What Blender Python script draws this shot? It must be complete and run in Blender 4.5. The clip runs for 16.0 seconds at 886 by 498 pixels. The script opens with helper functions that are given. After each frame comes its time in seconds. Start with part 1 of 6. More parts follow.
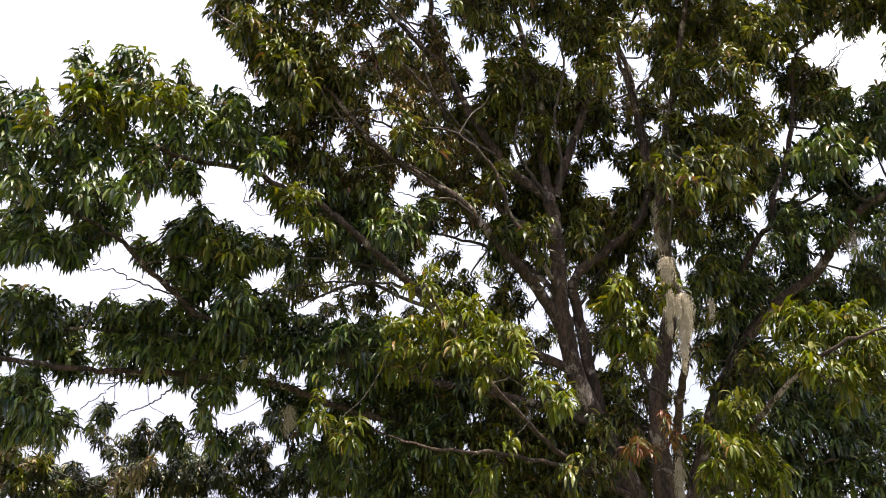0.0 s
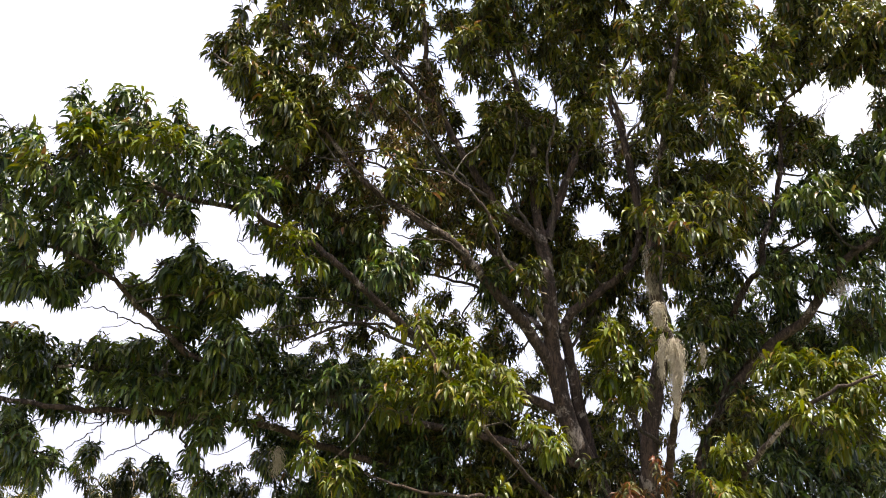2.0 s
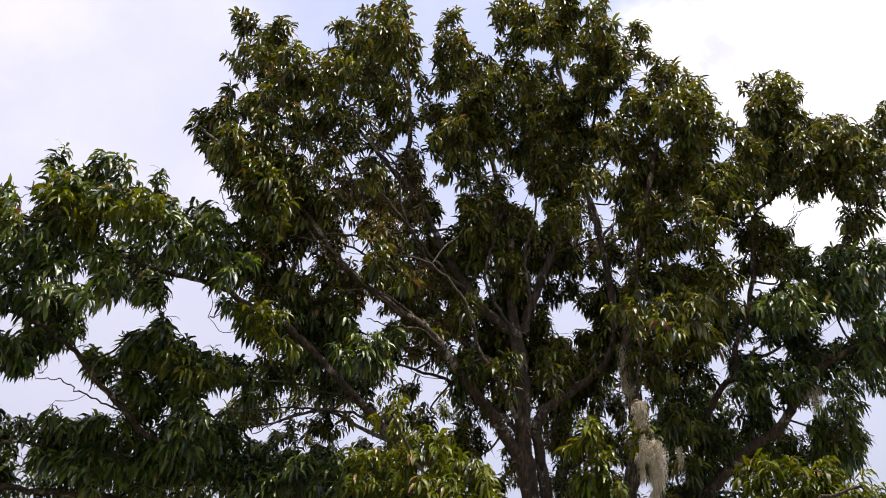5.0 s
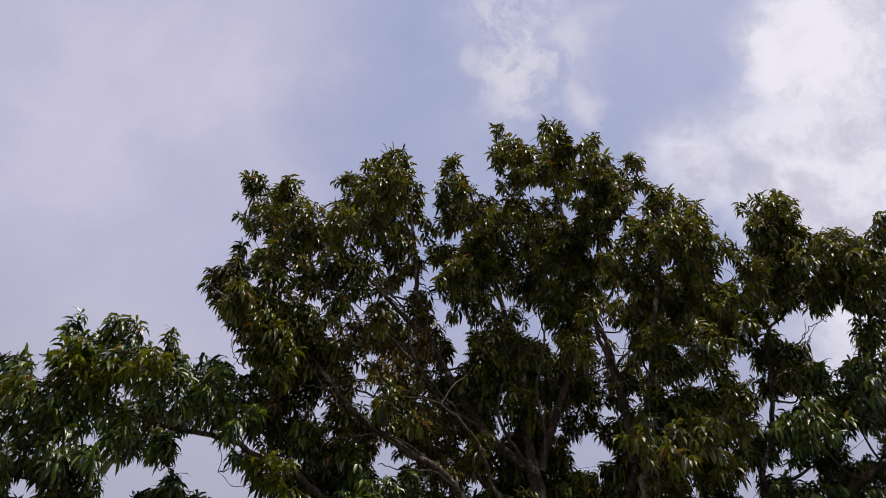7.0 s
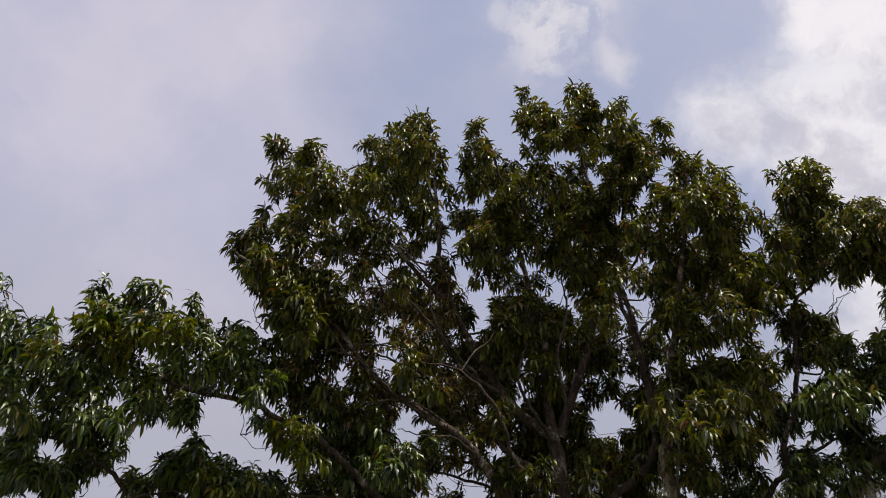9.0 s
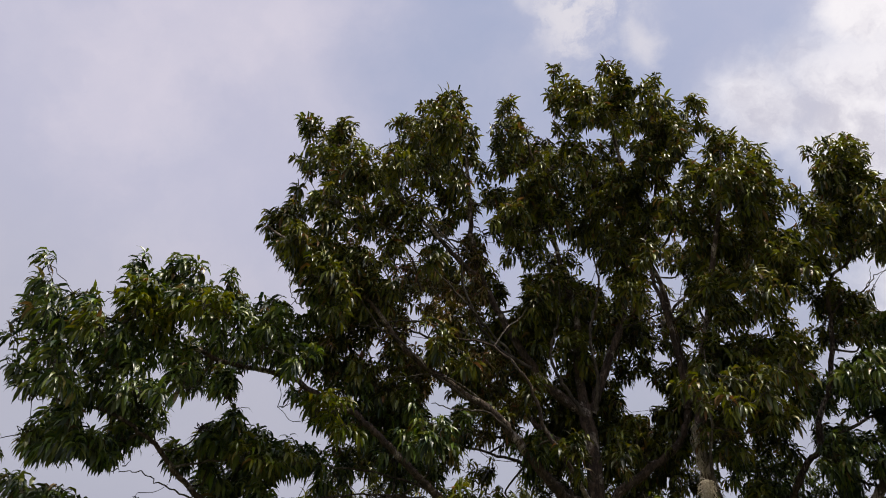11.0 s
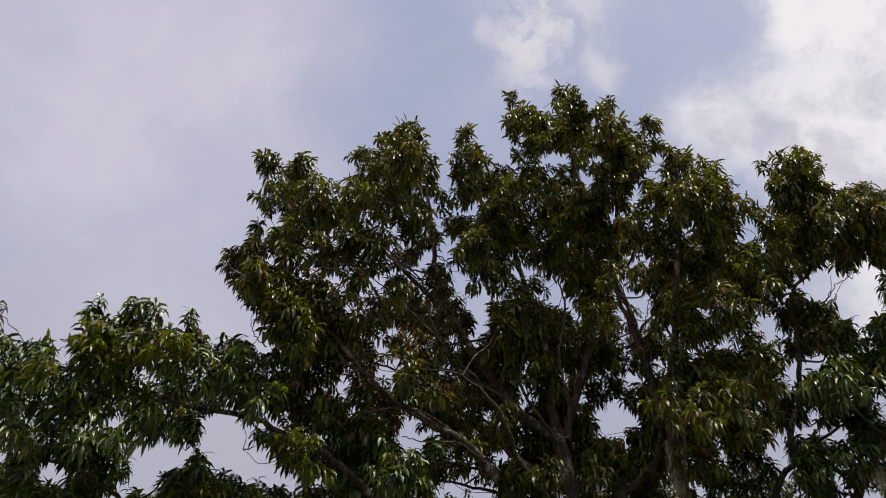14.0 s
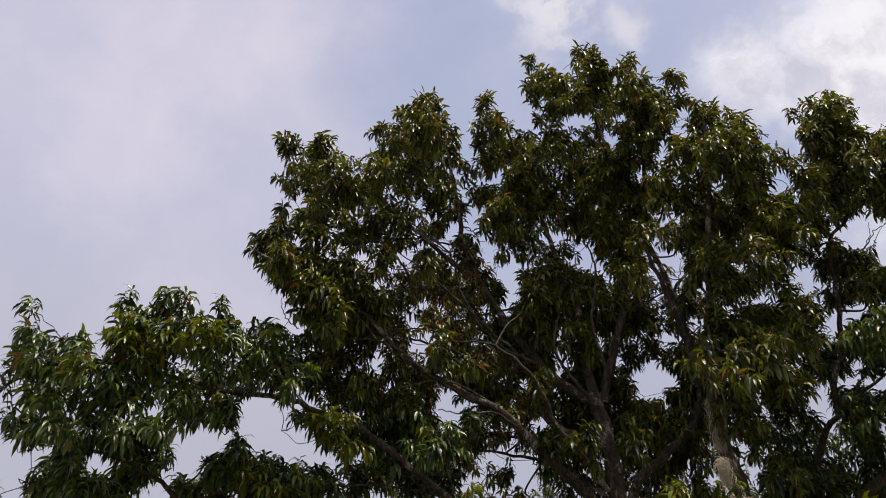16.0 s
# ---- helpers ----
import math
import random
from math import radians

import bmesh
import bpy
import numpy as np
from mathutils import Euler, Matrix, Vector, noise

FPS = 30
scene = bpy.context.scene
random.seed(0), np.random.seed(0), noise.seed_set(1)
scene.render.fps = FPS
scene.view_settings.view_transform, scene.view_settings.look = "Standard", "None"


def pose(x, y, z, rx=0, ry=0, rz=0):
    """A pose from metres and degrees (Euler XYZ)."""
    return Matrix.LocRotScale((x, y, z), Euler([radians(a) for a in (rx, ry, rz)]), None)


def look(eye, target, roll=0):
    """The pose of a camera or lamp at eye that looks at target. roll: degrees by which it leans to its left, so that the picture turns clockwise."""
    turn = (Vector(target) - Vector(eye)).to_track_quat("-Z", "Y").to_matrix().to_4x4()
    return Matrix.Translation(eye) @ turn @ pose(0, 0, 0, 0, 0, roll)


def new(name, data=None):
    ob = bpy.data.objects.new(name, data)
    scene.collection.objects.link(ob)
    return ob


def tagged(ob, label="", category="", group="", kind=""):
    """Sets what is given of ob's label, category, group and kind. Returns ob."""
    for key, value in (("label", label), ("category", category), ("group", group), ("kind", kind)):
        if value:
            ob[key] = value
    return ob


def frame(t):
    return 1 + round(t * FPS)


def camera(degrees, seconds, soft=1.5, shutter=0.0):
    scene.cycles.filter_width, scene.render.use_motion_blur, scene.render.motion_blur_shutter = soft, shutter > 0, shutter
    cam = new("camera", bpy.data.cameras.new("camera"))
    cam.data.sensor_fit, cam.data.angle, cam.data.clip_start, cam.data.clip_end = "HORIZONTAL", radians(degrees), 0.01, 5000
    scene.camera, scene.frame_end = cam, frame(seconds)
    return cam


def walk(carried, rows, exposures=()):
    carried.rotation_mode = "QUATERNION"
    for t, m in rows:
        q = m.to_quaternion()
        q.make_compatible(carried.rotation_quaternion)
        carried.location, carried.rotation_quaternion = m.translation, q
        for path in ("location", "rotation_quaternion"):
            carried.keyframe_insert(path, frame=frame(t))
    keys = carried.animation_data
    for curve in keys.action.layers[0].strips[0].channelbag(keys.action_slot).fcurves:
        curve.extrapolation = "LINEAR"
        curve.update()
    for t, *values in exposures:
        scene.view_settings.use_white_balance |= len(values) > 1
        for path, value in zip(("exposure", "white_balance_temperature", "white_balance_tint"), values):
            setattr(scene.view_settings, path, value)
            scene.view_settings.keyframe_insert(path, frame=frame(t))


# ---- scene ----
# ---- camera: held by hand, drifting by half a step and looking up into the crown ----
cam = camera(58.0, 16.0, soft=1.0)
PATH = [
    (0, (0.01, 0.014, 1.582), (-0.04, 9.27, 5.37), 0.55),
    (0.5, (-0.094, -0.002, 1.581), (-0.07, 9.23, 5.43), 1.80),
    (1, (-0.133, -0.014, 1.628), (-0.19, 9.17, 5.58), 2.15),
    (1.5, (-0.039, -0.014, 1.62), (0.06, 9.12, 5.7), 1.36),
    (2, (-0.038, -0.031, 1.62), (0.05, 9.04, 5.83), 0.92),
    (2.5, (-0.038, -0.022, 1.621), (0.39, 9.07, 5.76), 1.30),
    (3, (-0.101, -0.009, 1.661), (0.07, 9.08, 5.84), 3.07),
    (3.2, (-0.114, 0.001, 1.674), (0.32, 8.99, 6.03), 1.73),
    (5.3, (-0.299, 0.164, 1.566), (0.27, 8.31, 7.34), 2.38),
    (5.5, (-0.296, 0.136, 1.565), (-0.06, 7.8, 7.98), 0.22),
    (6, (-0.172, 0.078, 1.526), (-0.1, 7.55, 8.17), -0.15),
    (6.5, (-0.018, 0.026, 1.441), (0.1, 7.53, 8.05), 0.75),
    (7, (0.134, -0.039, 1.494), (0.13, 7.42, 8.15), 0.97),
    (7.5, (0.175, -0.062, 1.571), (-0.21, 7.63, 7.94), 2.54),
    (8, (0.125, -0.062, 1.558), (-0.27, 7.61, 7.96), 3.35),
    (8.5, (0.133, -0.057, 1.55), (-0.3, 7.65, 7.91), 3.81),
    (9, (0.173, -0.064, 1.617), (-0.14, 7.74, 7.86), 3.05),
    (9.5, (0.151, -0.085, 1.613), (-0.3, 7.76, 7.8), 3.10),
    (9.7, (0.119, -0.093, 1.598), (-0.44, 7.86, 7.64), 3.50),
    (11.8, (0.08, -0.011, 1.492), (-0.57, 7.89, 7.58), 4.71),
    (12, (0.063, -0.004, 1.498), (-0.62, 7.9, 7.59), 4.65),
    (12.5, (0.044, 0.014, 1.484), (-0.67, 7.86, 7.65), 4.56),
    (13, (0.082, -0.006, 1.513), (-0.64, 7.87, 7.63), 3.74),
    (13.5, (0.134, -0.003, 1.557), (-0.45, 7.6, 8.02), 1.28),
    (14, (0.205, 0.04, 1.52), (-0.08, 7.71, 7.93), 0.08),
    (14.5, (0.246, 0.103, 1.549), (-0.17, 7.95, 7.74), -1.44),
    (15, (0.266, 0.112, 1.584), (-0.55, 8.11, 7.53), -3.11),
    (15.5, (0.29, 0.099, 1.617), (-0.41, 7.92, 7.81), -3.23),
    (16, (0.296, 0.089, 1.571), (-0.43, 7.96, 7.7), -1.53),
]
walk(cam, [(t, look(eye, target, roll)) for t, eye, target, roll in PATH],
     [(0.0, 1.06, 6500, 10), (3.2, 1.03, 6500, 10), (5.3, 0.12, 6360, 12), (5.5, -0.11, 6360, 12), (6.0, -0.42, 6360, 12), (6.5, -0.41, 6280, 13),
      (7.5, -0.39, 6150, 15), (8.0, -0.37, 6350, 11), (9.0, -0.33, 6500, 10), (9.7, -0.31, 6500, 10), (11.8, -0.25, 6500, 10), (13.0, -0.25, 6500, 10),
      (14.0, -0.36, 6500, 10), (14.5, -0.31, 6500, 10), (15.0, -0.22, 6500, 10), (16.0, -0.20, 6500, 10)])

# ---- sky, clouds and sun ----
SUN_AZ, SUN_EL = radians(138), radians(73)  # azimuth clockwise from +Y, elevation
sun_dir = Vector((math.sin(SUN_AZ) * math.cos(SUN_EL), math.cos(SUN_AZ) * math.cos(SUN_EL), math.sin(SUN_EL)))
sun = new("sun", bpy.data.lights.new("sun", "SUN"))
sun.data.energy, sun.data.angle, sun.data.color = 5.0, radians(0.55), (1.0, 0.93, 0.79)
sun.matrix_world = look(sun_dir * 50, (0, 0, 0))


class Nodes:
    """Short hand for node trees: n("Type", input=value or socket, ...)."""

    def __init__(self, tree):
        self.tree = tree
        tree.nodes.clear()

    def __call__(self, kind, props=(), **inputs):
        node = self.tree.nodes.new(kind)
        for key, value in dict(props).items():
            setattr(node, key, value)
        for key, value in inputs.items():
            slot = int(key[1:]) if key[0] == "i" and key[1:].isdigit() else key.replace("_", " ")
            if isinstance(value, bpy.types.NodeSocket):
                self.tree.links.new(value, node.inputs[slot])
            else:
                node.inputs[slot].default_value = value
        return node

    def math(self, op, a, b=0.0):
        return self("ShaderNodeMath", {"operation": op, "use_clamp": op == "MULTIPLY_ADD"}, i0=a, i1=b).outputs[0]

    def mix(self, fac, a, b):
        return self("ShaderNodeMix", {"data_type": "RGBA"}, i0=fac, i6=a, i7=b).outputs[2]

    def ramp(self, fac, lo, hi, a=0.0, b=1.0):
        node = self("ShaderNodeMapRange", {"interpolation_type": "SMOOTHSTEP"}, i0=fac, i1=lo, i2=hi, i3=a, i4=b)
        return node.outputs[0]

    def noise(self, vector, scale, detail=4.0, rough=0.55, distort=0.0):
        node = self("ShaderNodeTexNoise", Vector=vector, Scale=scale, Detail=detail, Roughness=rough, Distortion=distort)
        return node.outputs[0]


def sky_world():
    world = bpy.data.worlds.new("sky")
    scene.world = world
    world.use_nodes = True
    n = Nodes(world.node_tree)
    way = n("ShaderNodeTexCoord").outputs["Generated"]
    air = n("ShaderNodeTexSky", {"sky_type": "NISHITA", "sun_disc": False, "sun_elevation": SUN_EL,
                                 "sun_rotation": SUN_AZ, "air_density": 1.2, "dust_density": 2.5})
    blue = n("ShaderNodeVectorMath", {"operation": "SCALE"}, i0=air.outputs[0], Scale=0.18).outputs[0]
    # the way bent by noise at two scales, so that cloud edges are ragged
    coarse = n("ShaderNodeTexNoise", Vector=way, Scale=4.5, Detail=4.0, Roughness=0.5).outputs["Color"]
    fine = n("ShaderNodeTexNoise", Vector=way, Scale=12.0, Detail=6.0, Roughness=0.62).outputs["Color"]
    warp = n("ShaderNodeVectorMath", {"operation": "MULTIPLY_ADD"}, i0=coarse, i1=(0.16, 0.16, 0.16), i2=(-0.13, -0.13, -0.13))
    warp = n("ShaderNodeVectorMath", {"operation": "MULTIPLY_ADD"}, i0=fine, i1=(0.10, 0.10, 0.10), i2=warp.outputs[0]).outputs[0]
    bent = n("ShaderNodeVectorMath", {"operation": "ADD"}, i0=way, i1=warp).outputs[0]

    def puff(centre, inner, outer):
        d = n("ShaderNodeVectorMath", {"operation": "DISTANCE"}, i0=bent, i1=centre).outputs["Value"]
        return n.ramp(d, outer, inner)

    # thin grey veil everywhere, thicker and paler in the west
    soft = n.noise(bent, 2.6, 6.0, 0.55)
    east_way = n("ShaderNodeSeparateXYZ", Vector=bent).outputs["X"]
    west = n.ramp(east_way, -0.05, -0.24)
    veil = n.math("ADD", n.math("MULTIPLY", west, 0.42), n.ramp(soft, 0.36, 0.66, 0.40, 0.62))
    height = n("ShaderNodeSeparateXYZ", Vector=way).outputs["Z"]
    low = n.ramp(height, 0.66, 0.38)
    haze = n.ramp(height, 0.34, 0.20)
    tone = n.ramp(n.noise(bent, 5.0, 5.0, 0.5), 0.3, 0.7)
    col = n.mix(veil, blue, n.mix(tone, (0.690, 0.668, 0.828, 1), (0.785, 0.745, 0.875, 1)))
    col = n.mix(n.math("MULTIPLY", low, 0.85), col, n.mix(haze, (0.540, 0.547, 0.652, 1), (0.440, 0.450, 0.545, 1)))
    # wisps, and the bright heap clouds in the east
    streak = n.ramp(n.noise(bent, 9.0, 7.0, 0.62), 0.43, 0.60)
    wisps = n.math("MULTIPLY", streak, puff((0.095, 0.555, 0.826), 0.03, 0.13))
    for centre, size, share in (((0.148, 0.539, 0.829), 0.060, 0.75), ((0.172, 0.596, 0.784), 0.045, 0.8), ((0.014, 0.569, 0.822), 0.035, 0.55)):
        wisps = n.math("MAXIMUM", wisps, n.math("MULTIPLY", puff(centre, size * 0.1, size), share))
    col = n.mix(n.math("MULTIPLY", wisps, 0.85), col, (0.93, 0.895, 0.95, 1))
    heap = puff((0.462, 0.468, 0.752), 0.085, 0.150)
    heap = n.math("MAXIMUM", heap, n.math("MULTIPLY", puff((0.325, 0.630, 0.705), 0.015, 0.100), 0.85))
    heap = n.math("MAXIMUM", heap, n.math("MULTIPLY", puff((0.455, 0.602, 0.655), 0.06, 0.20), 0.95))
    heap = n.math("MAXIMUM", heap, n.math("MULTIPLY", puff((0.475, 0.690, 0.545), 0.05, 0.16), 0.85))
    shade = n.ramp(n.noise(bent, 11.0, 6.0, 0.6), 0.30, 0.62)
    white = n.mix(shade, (0.76, 0.735, 0.83, 1), (1.12, 1.08, 1.12, 1))
    col = n.mix(heap, col, white)
    out = n("ShaderNodeBackground", Color=col, Strength=1.0)
    n("ShaderNodeOutputWorld", Surface=out.outputs[0])


sky_world()

# ---- materials ----
def leaf_material(name, dark, light, old, old_share, shine=0.50, thinness=0.22):
    mat = bpy.data.materials.new(name)
    mat.use_nodes = True
    n = Nodes(mat.node_tree)
    place = n("ShaderNodeTexCoord").outputs["Object"]
    island = n("ShaderNodeNewGeometry").outputs["Random Per Island"]
    own = n("ShaderNodeObjectInfo").outputs["Random"]
    island = n.math("FRACT", n.math("ADD", island, own))
    patch = n.noise(place, 0.9, 3.0)
    blend = n.math("ADD", n.math("MULTIPLY", island, 0.65), n.math("MULTIPLY", patch, 0.5))
    col = n.mix(n.ramp(blend, 0.30, 0.90), dark, light)
    shuffled = n.math("FRACT", n.math("MULTIPLY", island, 37.7))
    col = n.mix(n.ramp(shuffled, 1.0 - old_share, 1.001 - old_share * 0.4), col, old)
    cool = n.math("FRACT", n.math("MULTIPLY", island, 91.3))
    col = n("ShaderNodeHueSaturation", Hue=n.ramp(cool, 0.0, 1.0, 0.475, 0.528), Saturation=n.ramp(shuffled, 0.0, 1.0, 1.15, 0.92),
            Value=1.0, Color=col).outputs[0]
    blotch = n.noise(place, 38.0, 3.0)
    col = n.mix(n.ramp(blotch, 0.42, 0.75, 0.0, 0.35), col, (dark[0] * 0.7, dark[1] * 0.7, dark[2], 1))
    bump = n("ShaderNodeBump", Strength=0.25, Distance=0.004, Height=n.noise(place, 60.0, 2.0))
    gloss = n("ShaderNodeBsdfPrincipled", Base_Color=col, Roughness=n.ramp(blotch, 0.3, 0.7, 0.30, 0.50),
              Specular_IOR_Level=shine, Normal=bump.outputs[0])
    bright = n("ShaderNodeHueSaturation", Hue=0.485, Saturation=1.15, Value=1.5, Color=col)
    thin = n("ShaderNodeBsdfTranslucent", Color=bright.outputs[0])
    both = n("ShaderNodeMixShader", i0=thinness, i1=gloss.outputs[0], i2=thin.outputs[0])
    n("ShaderNodeOutputMaterial", Surface=both.outputs[0])
    return mat


def bark_material(name, dark, light, moss):
    mat = bpy.data.materials.new(name)
    mat.use_nodes = True
    n = Nodes(mat.node_tree)
    place = n("ShaderNodeTexCoord").outputs["Object"]
    long = n("ShaderNodeMapping", i0=place, Scale=(1, 1, 0.3)).outputs[0]
    grain = n.noise(long, 26.0, 8.0, 0.72, 1.2)
    ridge = n.noise(long, 9.0, 6.0, 0.6, 0.8)
    height = n.math("ADD", n.math("MULTIPLY", grain, 0.6), n.math("MULTIPLY", ridge, 0.4))
    col = n.mix(n.ramp(height, 0.44, 0.58), dark, light)
    lichen = n.ramp(n.noise(place, 3.4, 8.0, 0.7, 0.5), 0.53, 0.60, 0.0, 0.9)
    col = n.mix(n.math("MULTIPLY", lichen, n.ramp(grain, 0.35, 0.6)), col, moss)
    bump = n("ShaderNodeBump", Strength=1.0, Distance=0.06, Height=height)
    out = n("ShaderNodeBsdfPrincipled", Base_Color=col, Roughness=0.88, Normal=bump.outputs[0])
    n("ShaderNodeOutputMaterial", Surface=out.outputs[0])
    return mat


def plain_material(name, a, b, scale, rough=0.9):
    mat = bpy.data.materials.new(name)
    mat.use_nodes = True
    n = Nodes(mat.node_tree)
    place = n("ShaderNodeTexCoord").outputs["Object"]
    mask = n.math("ADD", n.math("MULTIPLY", n.noise(place, scale, 6.0, 0.6), 0.6),
                  n.math("MULTIPLY", n.noise(place, scale * 9, 4.0), 0.4))
    col = n.mix(n.ramp(mask, 0.35, 0.65), a, b)
    bump = n("ShaderNodeBump", Strength=0.5, Distance=0.03, Height=mask)
    out = n("ShaderNodeBsdfPrincipled", Base_Color=col, Roughness=rough, Normal=bump.outputs[0])
    n("ShaderNodeOutputMaterial", Surface=out.outputs[0])
    return mat


LEAF = leaf_material("leaf_green", (0.018, 0.026, 0.008, 1), (0.178, 0.182, 0.028, 1), (0.17, 0.10, 0.025, 1), 0.10)
# Deep green whose bluish cast paints in skylit shade on the low outer boughs.
LEAF_SKYLIT = leaf_material("leaf_skylit_green", (0.013, 0.027, 0.011, 1), (0.140, 0.178, 0.036, 1), (0.17, 0.12, 0.025, 1), 0.05, 0.58)
# Lighter yellow-green copy of the green leaf, sunlight on front clumps put into colour.
LEAF_SUNLIT = leaf_material("leaf_sunlit", (0.046, 0.058, 0.007, 1), (0.158, 0.172, 0.020, 1), (0.24, 0.15, 0.03, 1), 0.05, 0.32, 0.29)
LEAF_WARM = leaf_material("leaf_warm", (0.044, 0.039, 0.011, 1), (0.21, 0.180, 0.045, 1), (0.26, 0.14, 0.06, 1), 0.25)
LEAF_FAR = leaf_material("leaf_far", (0.016, 0.025, 0.008, 1), (0.066, 0.072, 0.018, 1), (0.36, 0.28, 0.13, 1), 0.10)
LEAF_DRY = leaf_material("leaf_dry", (0.16, 0.12, 0.06, 1), (0.42, 0.33, 0.18, 1), (0.30, 0.30, 0.06, 1), 0.25)
LEAF_DEAD = leaf_material("leaf_dead", (0.13, 0.060, 0.026, 1), (0.27, 0.130, 0.055, 1), (0.12, 0.12, 0.03, 1), 0.35)
BARK = bark_material("bark", (0.028, 0.017, 0.012, 1), (0.105, 0.067, 0.049, 1), (0.42, 0.35, 0.30, 1))
TWIG = bark_material("twig_bark", (0.030, 0.021, 0.015, 1), (0.10, 0.075, 0.056, 1), (0.19, 0.165, 0.14, 1))
MOSS = plain_material("air_plant", (0.38, 0.315, 0.225, 1), (0.63, 0.545, 0.42, 1), 14.0)
GROUND = plain_material("dry_grass_ground", (0.12, 0.103, 0.060, 1), (0.10, 0.125, 0.048, 1), 0.8)

# ---- mesh helpers ----
rng = np.random.default_rng(11)


def mesh_of(name, verts, faces, material):
    me = bpy.data.meshes.new(name)
    me.from_pydata(np.asarray(verts).tolist(), [], np.asarray(faces).tolist())
    me.polygons.foreach_set("use_smooth", np.ones(len(me.polygons), dtype=bool))
    me.materials.append(material)
    me.update()
    return me


def part(name, mesh, parent, label="", kind=""):
    ob = new(name, mesh)
    ob.parent = parent
    return tagged(ob, label, kind=kind)


def spline(points, steps):
    """Catmull-Rom through the points."""
    p = np.asarray(points, float)
    p = np.vstack([2 * p[0] - p[1], p, 2 * p[-1] - p[-2]])
    t = np.linspace(0, 1, steps, endpoint=False)[:, None]
    rows = []
    for i in range(1, len(p) - 2):
        a, b, c, d = p[i - 1:i + 3]
        rows.append(0.5 * (2 * b + (c - a) * t + (2 * a - 5 * b + 4 * c - d) * t * t + (3 * b - a - 3 * c + d) * t ** 3))
    return np.vstack(rows + [p[-2:-1]])


def tube(line, radii, sides, knobs=0.0):
    """Verts and faces of a tapered tube along a line, closed at its end."""
    line, radii = np.asarray(line, float), np.asarray(radii, float)
    ahead = np.gradient(line, axis=0)
    ahead /= np.linalg.norm(ahead, axis=1, keepdims=True) + 1e-9
    side = np.cross(ahead, (0.31, 0.22, 0.93))
    side /= np.linalg.norm(side, axis=1, keepdims=True) + 1e-9
    up = np.cross(side, ahead)
    a = np.linspace(0, 2 * np.pi, sides, endpoint=False)
    r = radii[:, None] * (1 + knobs * rng.normal(0, 1, (len(line), sides)))
    verts = line[:, None] + r[..., None] * (np.cos(a)[None, :, None] * side[:, None] + np.sin(a)[None, :, None] * up[:, None])
    verts = np.vstack([verts.reshape(-1, 3), line[-1:] + ahead[-1:] * radii[-1]])
    i, j = np.meshgrid(np.arange(len(line) - 1), np.arange(sides), indexing="ij")
    k = (j + 1) % sides
    a0, b0, c0, d0 = (i * sides + j).ravel(), (i * sides + k).ravel(), ((i + 1) * sides + k).ravel(), ((i + 1) * sides + j).ravel()
    faces = np.vstack([np.c_[a0, b0, c0], np.c_[a0, c0, d0]])
    m = (len(line) - 1) * sides
    cap = [(m + q, m + (q + 1) % sides, len(verts) - 1) for q in range(sides)]
    return verts, np.vstack([faces, cap])


class Heap:
    """Gathers verts and faces of many pieces into one mesh."""

    def __init__(self):
        self.v, self.f, self.n = [], [], 0

    def add(self, verts, faces):
        self.v.append(verts), self.f.append(np.asarray(faces) + self.n)
        self.n += len(verts)

    def mesh(self, name, material):
        return mesh_of(name, np.vstack(self.v), np.vstack(self.f), material)


# ---- leaves ----
BLADE = np.array([(0, 1, 2), (0, 2, 3), (1, 4, 5), (1, 5, 2), (2, 5, 6), (2, 6, 3), (4, 7, 5), (5, 7, 6)])


def blade(base, way, length, width, droop, twist):
    """One long pointed leaf, folded along its midrib and bending down under its weight."""
    way = way / np.linalg.norm(way)
    side = np.cross(way, (0, 0, 1.0)) + 1e-4
    side /= np.linalg.norm(side)
    over = np.cross(side, way)
    side = side * math.cos(twist) + over * math.sin(twist)
    spine, at, d = [np.asarray(base, float)], np.asarray(base, float), way
    for step in (0.30, 0.36, 0.34):
        at = at + d * length * step
        spine.append(at)
        d = d + np.array((0, 0, -1.0)) * droop * step * 2
        d = d / np.linalg.norm(d)
    lift = np.cross(side, way) * width * 0.16
    rows = [spine[0]]
    for p, w in ((spine[1], 0.5), (spine[2], 0.44)):
        rows += [p - side * width * w + lift, p, p + side * width * w + lift]
    return np.array(rows + [spine[3]])


